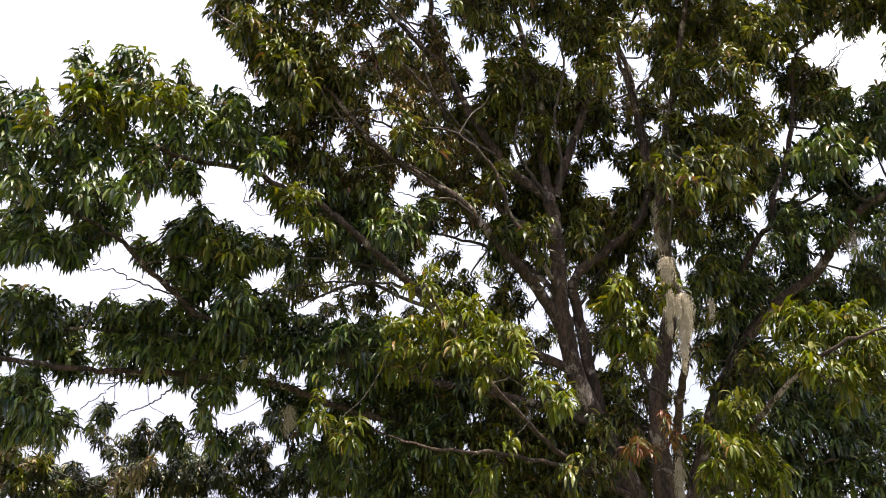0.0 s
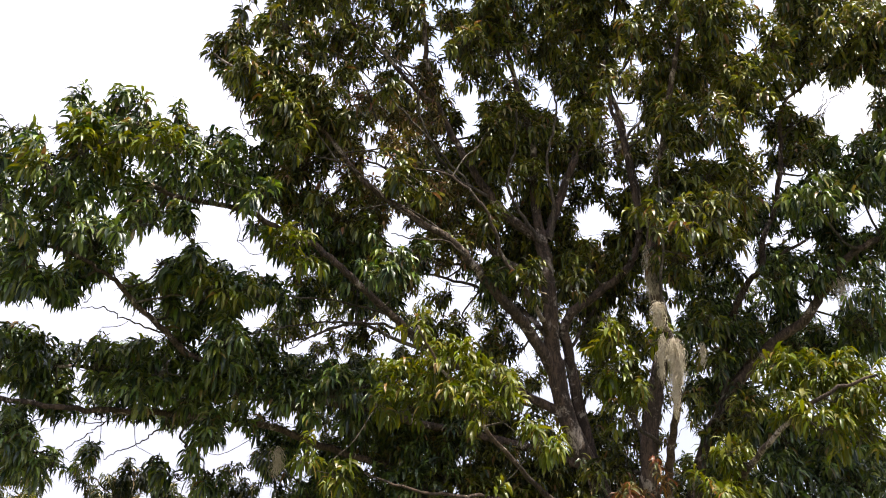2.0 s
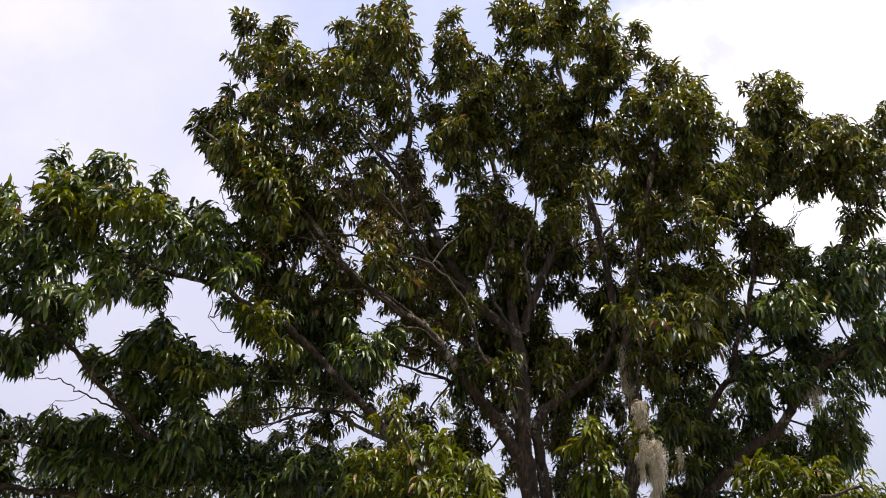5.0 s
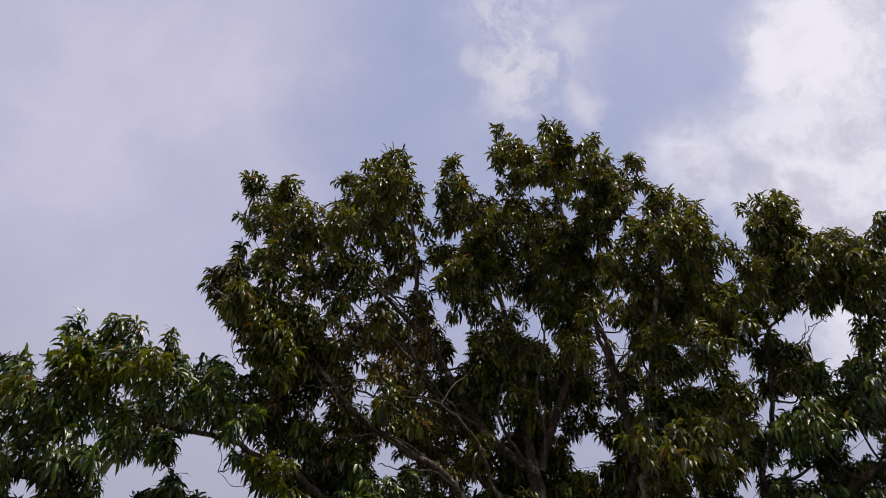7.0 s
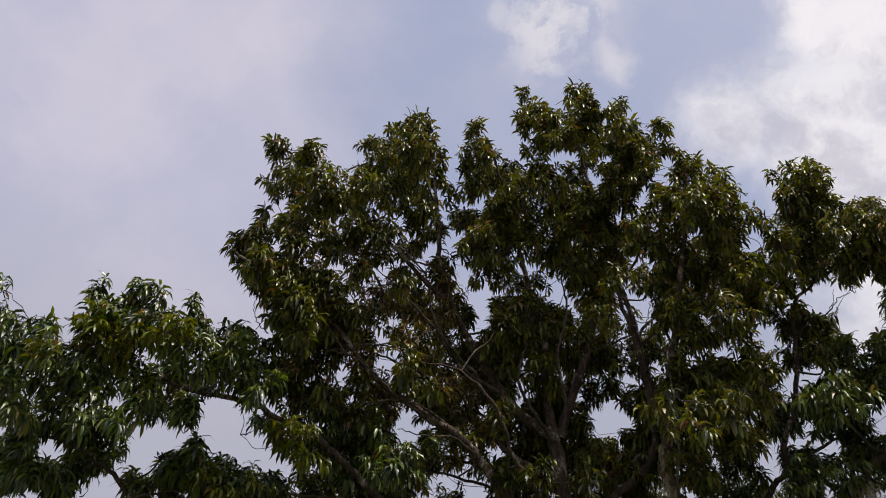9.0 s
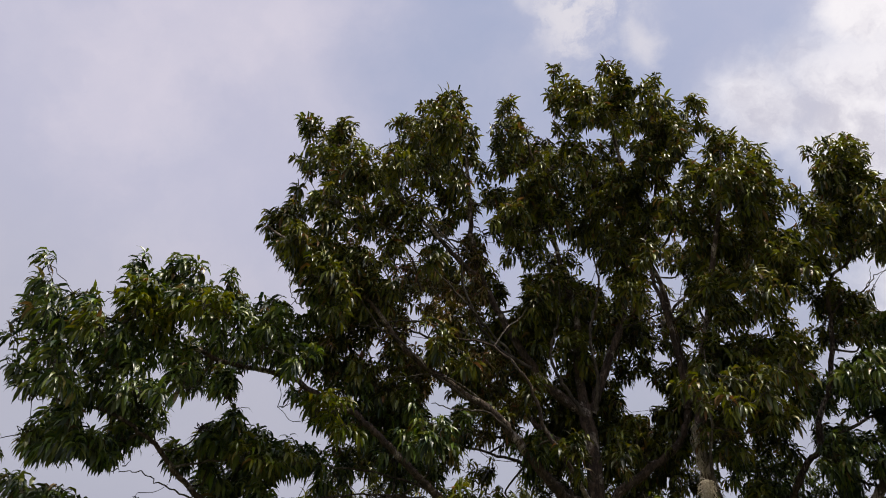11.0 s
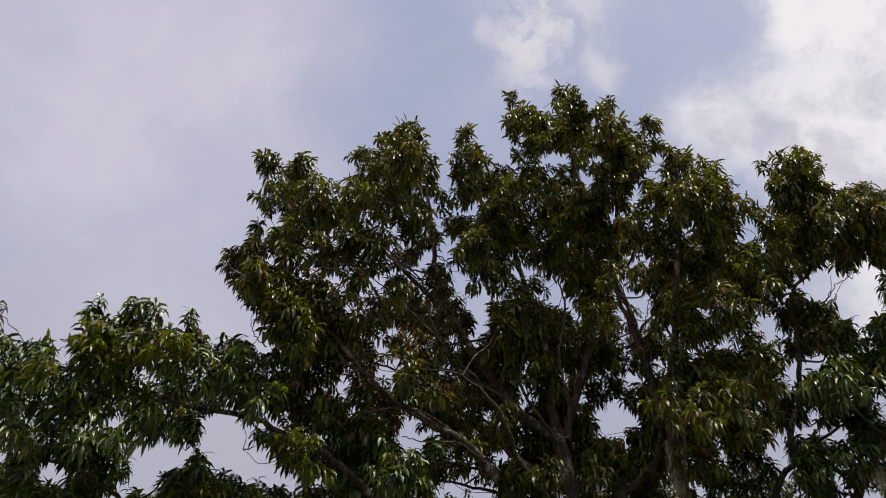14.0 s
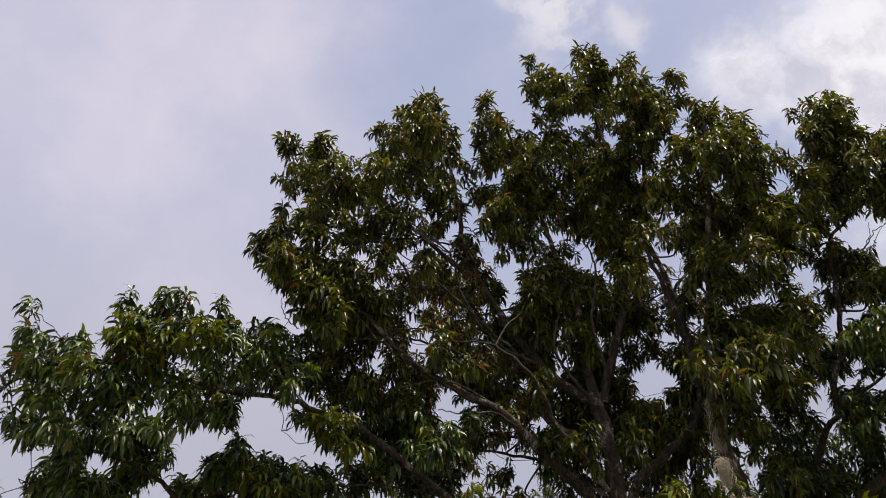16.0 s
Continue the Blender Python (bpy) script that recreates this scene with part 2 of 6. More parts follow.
def spray(tilt, seed):
    """A leafy shoot, leaning from upright by tilt degrees towards +X, its leaves crowded to the tip and hanging: verts, faces and the line of its stem."""
    r = np.random.default_rng(seed)
    a = radians(tilt)
    axis = np.array((math.sin(a), 0, math.cos(a)))
    length = r.uniform(0.15, 0.25)
    stem = [np.zeros(3)]
    for k in range(4):
        axis = axis + np.array((0, 0, -0.10 if tilt > 60 else 0.04)) + r.normal(0, 0.08, 3)
        axis /= np.linalg.norm(axis)
        stem.append(stem[-1] + axis * length / 4)
    stem = np.array(stem)
    heap, count = Heap(), int(r.integers(15, 19))
    for k in range(count):
        s = 0.30 + 0.70 * ((k + r.uniform(-0.3, 0.3)) / count) ** 0.75 if k else 0.30
        s = min(max(s, 0.05), 0.999) * 4
        i = int(s)
        base = stem[i] + (stem[i + 1] - stem[i]) * (s - i)
        d = stem[i + 1] - stem[i]
        d /= np.linalg.norm(d)
        u = np.cross(d, (0.2, 0.95, 0.1))
        u /= np.linalg.norm(u)
        v = np.cross(d, u)
        turn = k * 2.4 + r.uniform(-0.4, 0.4)
        open_by = radians(r.uniform(60, 88) - 22 * k / count)
        way = d * math.cos(open_by) + (u * math.cos(turn) + v * math.sin(turn)) * math.sin(open_by)
        size = r.uniform(0.112, 0.184) * (1.0 - 0.2 * (k / count) ** 3)
        heap.add(blade(base, way, size, size * r.uniform(0.17, 0.235), r.uniform(0.7, 2.5), r.uniform(-0.9, 0.9)), BLADE)
    return np.vstack(heap.v), np.vstack(heap.f), stem


TILTS = (8, 35, 65, 95, 120)
SPRAYS = {tilt: [spray(tilt, 100 + 7 * tilt + k) for k in range(6)] for tilt in TILTS}

# Openings through the crown where no shoots grow: x and z where each one crosses its middle (y = 8), and the radius there.
# They run back and up through the tree, as its limbs do, and widen on the way.
OPEN_ROOT = np.array((0.02, 0.03, 1.55))
OPENINGS = []
OPENINGS += [(-5.69, 6.07, 0.076), (-5.3, 7.22, 0.196), (-5.27, 5.17, 0.169), (-5.25, 7.02, 0.111), (-5.22, 5.35, 0.068), (-5.17, 4.98, 0.085), (-5.14, 6.9, 0.075), (-5.12, 5.28, 0.076), (-5.12, 7.1, 0.173), (-5.11, 7.01, 0.073), (-5.07, 4.99, 0.075), (-5.03, 5.16, 0.066), (-5.02, 6.91, 0.073), (-5.02, 6.97, 0.073), (-4.97, 5.3, 0.079), (-4.86, 5.36, 0.061), (-4.8, 4.62, 0.053), (-4.73, 7.05, 0.169), (-4.71, 4.51, 0.094), (-4.65, 6.84, 0.075), (-4.65, 7.08, 0.175), (-4.62, 6.92, 0.073), (-4.59, 6.61, 0.084), (-4.56, 6.48, 0.046), (-4.55, 4.58, 0.094), (-4.54, 4.89, 0.048), (-4.53, 4.5, 0.117), (-4.49, 6.55, 0.064), (-4.46, 3.48, 0.078), (-4.45, 3.71, 0.068), (-4.4, 5.21, 0.058), (-4.37, 3.64, 0.056)]
OPENINGS += [(-4.32, 5.19, 0.054), (-4.29, 4.53, 0.117), (-4.26, 5.13, 0.116), (-4.25, 4.34, 0.052), (-4.21, 5.13, 0.084), (-4.21, 7.36, 0.096), (-4.2, 4.66, 0.071), (-4.19, 5.16, 0.078), (-4.15, 7.26, 0.084), (-4.13, 2.7, 0.048), (-4.13, 7.37, 0.084), (-4.04, 2.68, 0.07), (-4.04, 3.42, 0.056), (-4.02, 4.41, 0.14), (-3.96, 3.37, 0.072), (-3.92, 4.48, 0.117), (-3.82, 4.28, 0.087), (-3.82, 4.79, 0.059), (-3.78, 5.71, 0.06), (-3.73, 2.58, 0.064), (-3.72, 4.39, 0.151), (-3.71, 3.22, 0.132), (-3.69, 4.75, 0.082), (-3.67, 3.86, 0.068), (-3.66, 3.71, 0.051), (-3.65, 5.7, 0.056), (-3.64, 3.59, 0.056), (-3.61, 4.75, 0.118), (-3.6, 4.55, 0.105), (-3.59, 2.67, 0.107), (-3.59, 3.05, 0.071), (-3.58, 4.67, 0.07)]
OPENINGS += [(-3.57, 4.88, 0.071), (-3.49, 3.25, 0.132), (-3.48, 7.24, 0.075), (-3.44, 2.59, 0.069), (-3.44, 4.64, 0.064), (-3.44, 5.29, 0.058), (-3.41, 5.38, 0.073), (-3.41, 7.17, 0.095), (-3.4, 4.3, 0.116), (-3.39, 5, 0.065), (-3.38, 4.48, 0.076), (-3.36, 2.49, 0.069), (-3.33, 5.26, 0.121), (-3.33, 7.21, 0.075), (-3.32, 5.17, 0.081), (-3.32, 5.22, 0.078), (-3.3, 4.56, 0.082), (-3.3, 5.06, 0.09), (-3.24, 3.26, 0.143), (-3.24, 5.07, 0.095), (-3.22, 4.3, 0.087), (-3.21, 5.38, 0.097), (-3.2, 5.2, 0.096), (-3.16, 2.98, 0.119), (-3.16, 5.18, 0.072), (-3.15, 4.93, 0.077), (-3.12, 4.38, 0.128), (-3.12, 5.33, 0.094), (-3.09, 5.43, 0.067), (-3.08, 4.49, 0.07), (-3.08, 5.25, 0.097), (-3, 4.68, 0.063)]
OPENINGS += [(-3, 5.39, 0.106), (-2.99, 3.16, 0.142), (-2.93, 4.32, 0.075), (-2.92, 8.59, 0.208), (-2.91, 6.92, 0.082), (-2.91, 7.05, 0.14), (-2.89, 5.26, 0.073), (-2.87, 2.94, 0.07), (-2.87, 3.27, 0.072), (-2.84, 8.35, 0.09), (-2.81, 6.86, 0.073), (-2.79, 6.99, 0.13), (-2.79, 9.54, 0.136), (-2.72, 8.85, 0.106), (-2.68, 3.14, 0.109), (-2.67, 9.41, 0.091), (-2.66, 5.45, 0.073), (-2.64, 7.22, 0.186), (-2.64, 8.89, 0.083), (-2.59, 5.4, 0.094), (-2.59, 5.67, 0.181), (-2.58, 5.59, 0.123), (-2.57, 2.98, 0.098), (-2.56, 5.79, 0.062), (-2.55, 3.26, 0.061), (-2.51, 7.09, 0.165), (-2.46, 2.82, 0.081), (-2.46, 5.24, 0.093), (-2.46, 8.37, 0.058), (-2.44, 5.4, 0.109), (-2.41, 2.7, 0.059), (-2.4, 5.67, 0.12)]
OPENINGS += [(-2.4, 6.96, 0.151), (-2.34, 8.75, 0.082), (-2.33, 5.23, 0.084), (-2.32, 8.13, 0.071), (-2.3, 5.57, 0.061), (-2.3, 9.93, 0.088), (-2.29, 6.8, 0.072), (-2.28, 6.9, 0.073), (-2.26, 3, 0.071), (-2.22, 5.23, 0.093), (-2.22, 6.74, 0.092), (-2.22, 7.95, 0.056), (-2.19, 5.1, 0.072), (-2.17, 5.47, 0.073), (-2.16, 5.1, 0.054), (-2.16, 6.68, 0.092), (-2.1, 3.04, 0.109), (-2.07, 5.74, 0.073), (-2.04, 4.42, 0.064), (-2.04, 5.33, 0.079), (-2.03, 5.31, 0.07), (-1.98, 3.19, 0.099), (-1.95, 5.2, 0.066), (-1.94, 5.11, 0.102), (-1.94, 5.68, 0.06), (-1.93, 4.46, 0.099), (-1.9, 2.84, 0.048), (-1.9, 7.75, 0.056), (-1.89, 3.06, 0.087), (-1.81, 2.94, 0.049), (-1.81, 3.14, 0.066), (-1.8, 4.52, 0.076)]
OPENINGS += [(-1.75, 5.05, 0.09), (-1.74, 2.84, 0.059), (-1.66, 2.63, 0.069), (-1.66, 9.8, 0.219), (-1.57, 7.73, 0.035), (-1.54, 9.57, 0.086), (-1.5, 7.73, 0.065), (-1.48, 9.67, 0.111), (-1.44, 8.15, 0.036), (-1.42, 4.19, 0.071), (-1.37, 7.51, 0.04), (-1.36, 5.55, 0.047), (-1.34, 4.64, 0.03), (-1.3, 4.26, 0.071), (-1.28, 6.15, 0.032), (-1.23, 4, 0.033), (-1.22, 4.61, 0.042), (-1.18, 10.29, 0.101), (-1.12, 5.87, 0.031), (-1.11, 8.11, 0.041), (-1.1, 4.08, 0.045), (-1.09, 6.84, 0.052), (-0.99, 5.83, 0.031), (-0.99, 7.65, 0.04), (-0.99, 7.65, 0.065), (-0.97, 4.05, 0.058), (-0.91, 6.73, 0.052), (-0.9, 10.55, 0.091), (-0.88, 7.74, 0.055), (-0.84, 6.27, 0.032), (-0.82, 8.47, 0.036), (-0.76, 6.89, 0.043)]
OPENINGS += [(-0.75, 7.79, 0.05), (-0.72, 8.26, 0.041), (-0.68, 6.27, 0.059), (-0.66, 6.46, 0.051), (-0.62, 7.82, 0.04), (-0.57, 4.09, 0.037), (-0.53, 8.23, 0.036), (-0.52, 5.37, 0.051), (-0.52, 7.71, 0.065), (-0.51, 5.7, 0.048), (-0.5, 4.19, 0.075), (-0.48, 6.81, 0.042), (-0.47, 7.94, 0.04), (-0.46, 6.46, 0.032), (-0.44, 5.47, 0.09), (-0.42, 9.11, 0.048), (-0.41, 5.62, 0.039), (-0.41, 7.56, 0.04), (-0.41, 7.81, 0.035), (-0.38, 4.29, 0.054), (-0.36, 7.94, 0.051), (-0.33, 5.44, 0.055), (-0.29, 7.96, 0.04), (-0.28, 4.19, 0.046), (-0.26, 8.08, 0.072), (-0.26, 9.04, 0.065), (-0.23, 4.11, 0.037), (-0.21, 10.37, 0.16), (-0.14, 10.12, 0.126), (-0.12, 8.07, 0.045), (-0.1, 9.89, 0.112), (-0.09, 9.43, 0.091)]
OPENINGS += [(-0.09, 9.56, 0.092), (-0.08, 4.95, 0.056), (-0.08, 8.28, 0.068), (-0.06, 9.7, 0.092), (-0.05, 8.25, 0.056), (-0.03, 7.9, 0.066), (0, 8.09, 0.051), (0.01, 4.85, 0.064), (0.02, 7.8, 0.05), (0.08, 7.71, 0.055), (0.09, 7.61, 0.044), (0.14, 5.85, 0.04), (0.16, 5.02, 0.047), (0.17, 4.68, 0.064), (0.19, 6.67, 0.037), (0.21, 5.52, 0.039), (0.23, 4.89, 0.077), (0.26, 6.75, 0.047), (0.26, 7.69, 0.044), (0.27, 7.33, 0.054), (0.28, 8.78, 0.042), (0.29, 7.29, 0.048), (0.3, 8.84, 0.065), (0.33, 4.66, 0.055), (0.34, 7.37, 0.063), (0.35, 4.83, 0.077), (0.35, 7.16, 0.105), (0.36, 5.72, 0.057), (0.36, 6.91, 0.066), (0.36, 6.99, 0.076), (0.36, 7.2, 0.087), (0.38, 4.21, 0.037)]
OPENINGS += [(0.4, 7.41, 0.079), (0.42, 4.32, 0.046), (0.42, 4.97, 0.047), (0.5, 5.2, 0.056), (0.54, 5.26, 0.055), (0.54, 5.42, 0.034), (0.56, 10.54, 0.226), (0.57, 10.85, 0.23), (0.63, 10.29, 0.201), (0.64, 5.69, 0.03), (0.66, 9.94, 0.056), (0.69, 9.86, 0.098), (0.72, 10.1, 0.189), (0.73, 7.8, 0.035), (0.73, 10.18, 0.079), (0.79, 9.86, 0.093), (0.81, 6.08, 0.058), (0.86, 4.41, 0.046), (0.87, 7.83, 0.051), (0.87, 10.04, 0.045), (0.88, 5.97, 0.036), (0.89, 4.31, 0.062), (0.94, 7.72, 0.045), (0.95, 3.97, 0.049), (0.95, 4.11, 0.037), (0.97, 3.65, 0.036), (0.98, 4.22, 0.058), (1.03, 3.93, 0.037), (1.03, 7.38, 0.044), (1.04, 4.27, 0.037), (1.13, 7.3, 0.054), (1.21, 7.51, 0.043)]
OPENINGS += [(1.25, 7.29, 0.048), (1.25, 7.52, 0.074), (1.3, 7.3, 0.063), (1.31, 3.53, 0.036), (1.31, 3.65, 0.044), (1.31, 7.45, 0.058), (1.33, 11.47, 0.247), (1.4, 9.8, 0.044), (1.41, 9.86, 0.057), (1.42, 11.19, 0.106), (1.44, 5.95, 0.058), (1.44, 7.18, 0.073), (1.48, 4.21, 0.037), (1.49, 3.64, 0.06), (1.5, 7.07, 0.053), (1.5, 9.71, 0.066), (1.51, 11.03, 0.094), (1.52, 11.19, 0.1), (1.53, 4.01, 0.037), (1.55, 9.81, 0.08), (1.6, 3.67, 0.052), (1.61, 5.78, 0.074), (1.63, 3.55, 0.036), (1.65, 9.68, 0.049), (1.69, 5.63, 0.087), (1.78, 5.91, 0.053), (1.8, 5.51, 0.047), (1.84, 9.41, 0.061), (1.87, 5.71, 0.105), (1.9, 3.36, 0.036), (1.91, 9.31, 0.061), (1.92, 9.23, 0.048)]
OPENINGS += [(1.93, 9.39, 0.054), (1.98, 6.21, 0.063), (2, 5.65, 0.056), (2.01, 9.76, 0.049), (2.02, 7.13, 0.039), (2.07, 4.57, 0.046), (2.07, 10.34, 0.039), (2.08, 9.76, 0.074), (2.09, 6.25, 0.041), (2.1, 10.58, 0.046), (2.13, 10.89, 0.052), (2.14, 4.53, 0.038), (2.14, 7.24, 0.047), (2.15, 11.16, 0.094), (2.18, 11.05, 0.094), (2.23, 7.31, 0.047), (2.26, 6.91, 0.052), (2.27, 11.21, 0.121), (2.28, 7.28, 0.073), (2.3, 7.18, 0.066), (2.33, 7.11, 0.072), (2.39, 3.41, 0.052), (2.39, 6.37, 0.064), (2.44, 3.32, 0.075), (2.48, 8.92, 0.042), (2.5, 9, 0.076), (2.54, 3.47, 0.036), (2.56, 9.12, 0.047), (2.57, 3.21, 0.059), (2.58, 6.95, 0.043), (2.58, 9.16, 0.044), (2.59, 6.83, 0.061)]
OPENINGS += [(2.64, 6.74, 0.038), (2.64, 9.26, 0.042), (2.72, 10.34, 0.05), (2.73, 10.53, 0.068), (2.73, 10.75, 0.118), (2.73, 11.01, 0.212), (2.74, 10.54, 0.091), (2.77, 6.52, 0.06), (2.79, 10.64, 0.092), (2.86, 9.55, 0.056), (2.89, 9.57, 0.043), (2.92, 6.59, 0.042), (2.93, 9.76, 0.054), (2.99, 7.17, 0.044), (3, 7.03, 0.038), (3.08, 4.23, 0.033), (3.13, 10.2, 0.095), (3.15, 6.61, 0.06), (3.22, 6.77, 0.038), (3.29, 5.34, 0.047), (3.3, 6.53, 0.051), (3.32, 10.36, 0.224), (3.33, 3.88, 0.049), (3.36, 5.31, 0.052), (3.37, 5.3, 0.072), (3.39, 3.81, 0.037), (3.41, 5.21, 0.069), (3.46, 5.08, 0.047), (3.46, 5.27, 0.042), (3.47, 3.62, 0.036), (3.62, 4.89, 0.038), (3.62, 7.06, 0.034)]
OPENINGS += [(3.69, 8.17, 0.044), (3.7, 5.51, 0.064), (3.7, 6.98, 0.072), (3.72, 5.82, 0.04), (3.78, 6.21, 0.041), (3.81, 6.94, 0.052), (3.83, 6.99, 0.041), (3.84, 6.06, 0.058), (3.86, 5.55, 0.069), (3.9, 8.32, 0.064), (3.94, 6.32, 0.112), (3.95, 5.75, 0.064), (3.99, 4.94, 0.058), (3.99, 8.03, 0.057), (4, 5.47, 0.053), (4.02, 9.39, 0.151), (4.09, 6.36, 0.095), (4.1, 4.71, 0.083), (4.12, 9.26, 0.15), (4.14, 9.09, 0.126), (4.15, 4.61, 0.057), (4.17, 8.96, 0.121), (4.18, 8.83, 0.083), (4.19, 5.52, 0.058), (4.24, 4.46, 0.046), (4.24, 6.44, 0.073), (4.28, 4.85, 0.068), (4.36, 7.52, 0.067), (4.38, 4.92, 0.047), (4.43, 7.54, 0.104), (4.46, 7.37, 0.096), (4.51, 7.3, 0.074)]
OPENINGS += [(4.62, 7.51, 0.092), (4.69, 5.73, 0.059), (4.71, 7.5, 0.17), (4.74, 7.12, 0.154), (4.82, 5.84, 0.086), (4.92, 5.77, 0.07), (4.93, 6.99, 0.094), (4.99, 7.38, 0.205), (5.18, 7.65, 0.123), (5.29, 9.28, 0.12), (5.35, 9.46, 0.152), (5.45, 9.38, 0.151), (5.9, 9.3, 0.124), (5.94, 9.13, 0.084), (5.98, 9.26, 0.095)]
OPENINGS = np.array([(x, 8.0, z, r) for x, z, r in OPENINGS])
OPEN_WAY = OPENINGS[:, :3] - OPEN_ROOT
OPEN_FAR = np.linalg.norm(OPEN_WAY, axis=1)
OPEN_WAY /= OPEN_FAR[:, None]


def in_opening(points):
    """The share of the points that lie in an opening of the crown."""
    mid = points.mean(0) - OPEN_ROOT
    along = OPEN_WAY @ mid
    off = np.linalg.norm(mid - along[:, None] * OPEN_WAY, axis=1) - OPENINGS[:, 3] * along / OPEN_FAR
    near = off < 0.30
    if not near.any():
        return 0.0
    d = points - OPEN_ROOT
    along = d @ OPEN_WAY[near].T
    off = np.sqrt(np.maximum(0, (d ** 2).sum(1)[:, None] - along ** 2))
    return float((off < OPENINGS[near, 3] * along / OPEN_FAR[near]).any(1).mean())


LEFT, BLADES = [300], {}  # leaves still to be made as objects of their own; their shared meshes


def clump(leaves, twigs, centre, radius, fill, size=1.0, single=None):
    """Leafy shoots all through a ball of the crown, pointing out and up, hanging below; each on its twig."""
    count = max(2, int(round(0.80 * fill * (radius / 0.33) ** 2)))
    for k in range(count * 3):
        if count == 0:
            break
        out = rng.normal(0, 1, 3) + (0, 0, 0.3)
        out /= np.linalg.norm(out)
        mid = centre + out * radius * (0.10 + 0.87 * rng.uniform() ** 0.5) * np.array((1, 1, 0.85))
        if out[2] > 0.55 and rng.uniform() < 0.4:  # leaders that stand out of the crown
            mid = mid + out * (0.02 + 0.08 * rng.uniform())
        want = np.clip(70 - 70 * out[2] + rng.normal(0, 22), 0, 125)
        tilt = TILTS[int(np.argmin([abs(want - q) for q in TILTS]))]
        pick = int(rng.integers(2 if single and LEFT[0] > 0 else 6))
        verts, faces, stem = SPRAYS[tilt][pick]
        turn = math.atan2(out[1], out[0]) + rng.normal(0, 0.6)
        c, s = math.cos(turn), math.sin(turn)
        spin = np.array(((c, -s, 0), (s, c, 0), (0, 0, 1))) * rng.uniform(0.85, 1.18) * size
        half = spin @ stem[2]
        shoot = verts @ spin.T + mid - half
        if in_opening(shoot) > 0.16:
            continue
        count -= 1
        if single and LEFT[0] > 0:
            single(tilt, pick, Matrix.Translation(mid - half) @ Matrix(spin.tolist()).to_4x4())
        else:
            leaves.add(shoot, faces)
        line = stem @ spin.T + mid - half
        inner = centre + (line[0] - centre) * 0.25 + rng.normal(0, 0.02, 3)
        bow = (inner + line[0]) / 2 + np.array((0, 0, -0.03))
        twigs.add(*tube(np.vstack([inner[None], bow[None], line[0:4:2]]), np.linspace(0.007, 0.0025, 4) * size, 3))


# ---- ground ----
def ground():
    n = 48
    rings = [0.0, 2, 4, 6, 8, 10, 13, 17, 24, 40, 90, 300, 1200, 4000]
    verts = [(2, 9, 0)]
    for q in rings[1:]:
        for k in range(n):
            a = 2 * math.pi * k / n
            p = Vector((2 + q * math.cos(a), 9 + q * math.sin(a), 0))
            verts.append((p.x, p.y, 0.09 * noise.noise(p * 0.35) * min(1, q / 4)))
    faces = [(0, 1 + k, 1 + (k + 1) % n) for k in range(n)]
    for i in range(len(rings) - 2):
        for k in range(n):
            a, b = 1 + i * n + k, 1 + i * n + (k + 1) % n
            faces += [(a, a + n, b + n), (a, b + n, b)]
    tagged(new("ground", mesh_of("ground", verts, faces, GROUND)), "dry grassy ground under the tree", "ground", kind="structure")


ground()

# ---- the trees ----
def grown(name, label, at):
    ob = tagged(new(name), label, "tree")
    ob.empty_display_size, ob.location = 0.5, at
    return ob


def under(ob, made):
    """Verts and faces brought from the world to a thing's own base."""
    return made[0] - np.array(ob.location), made[1]


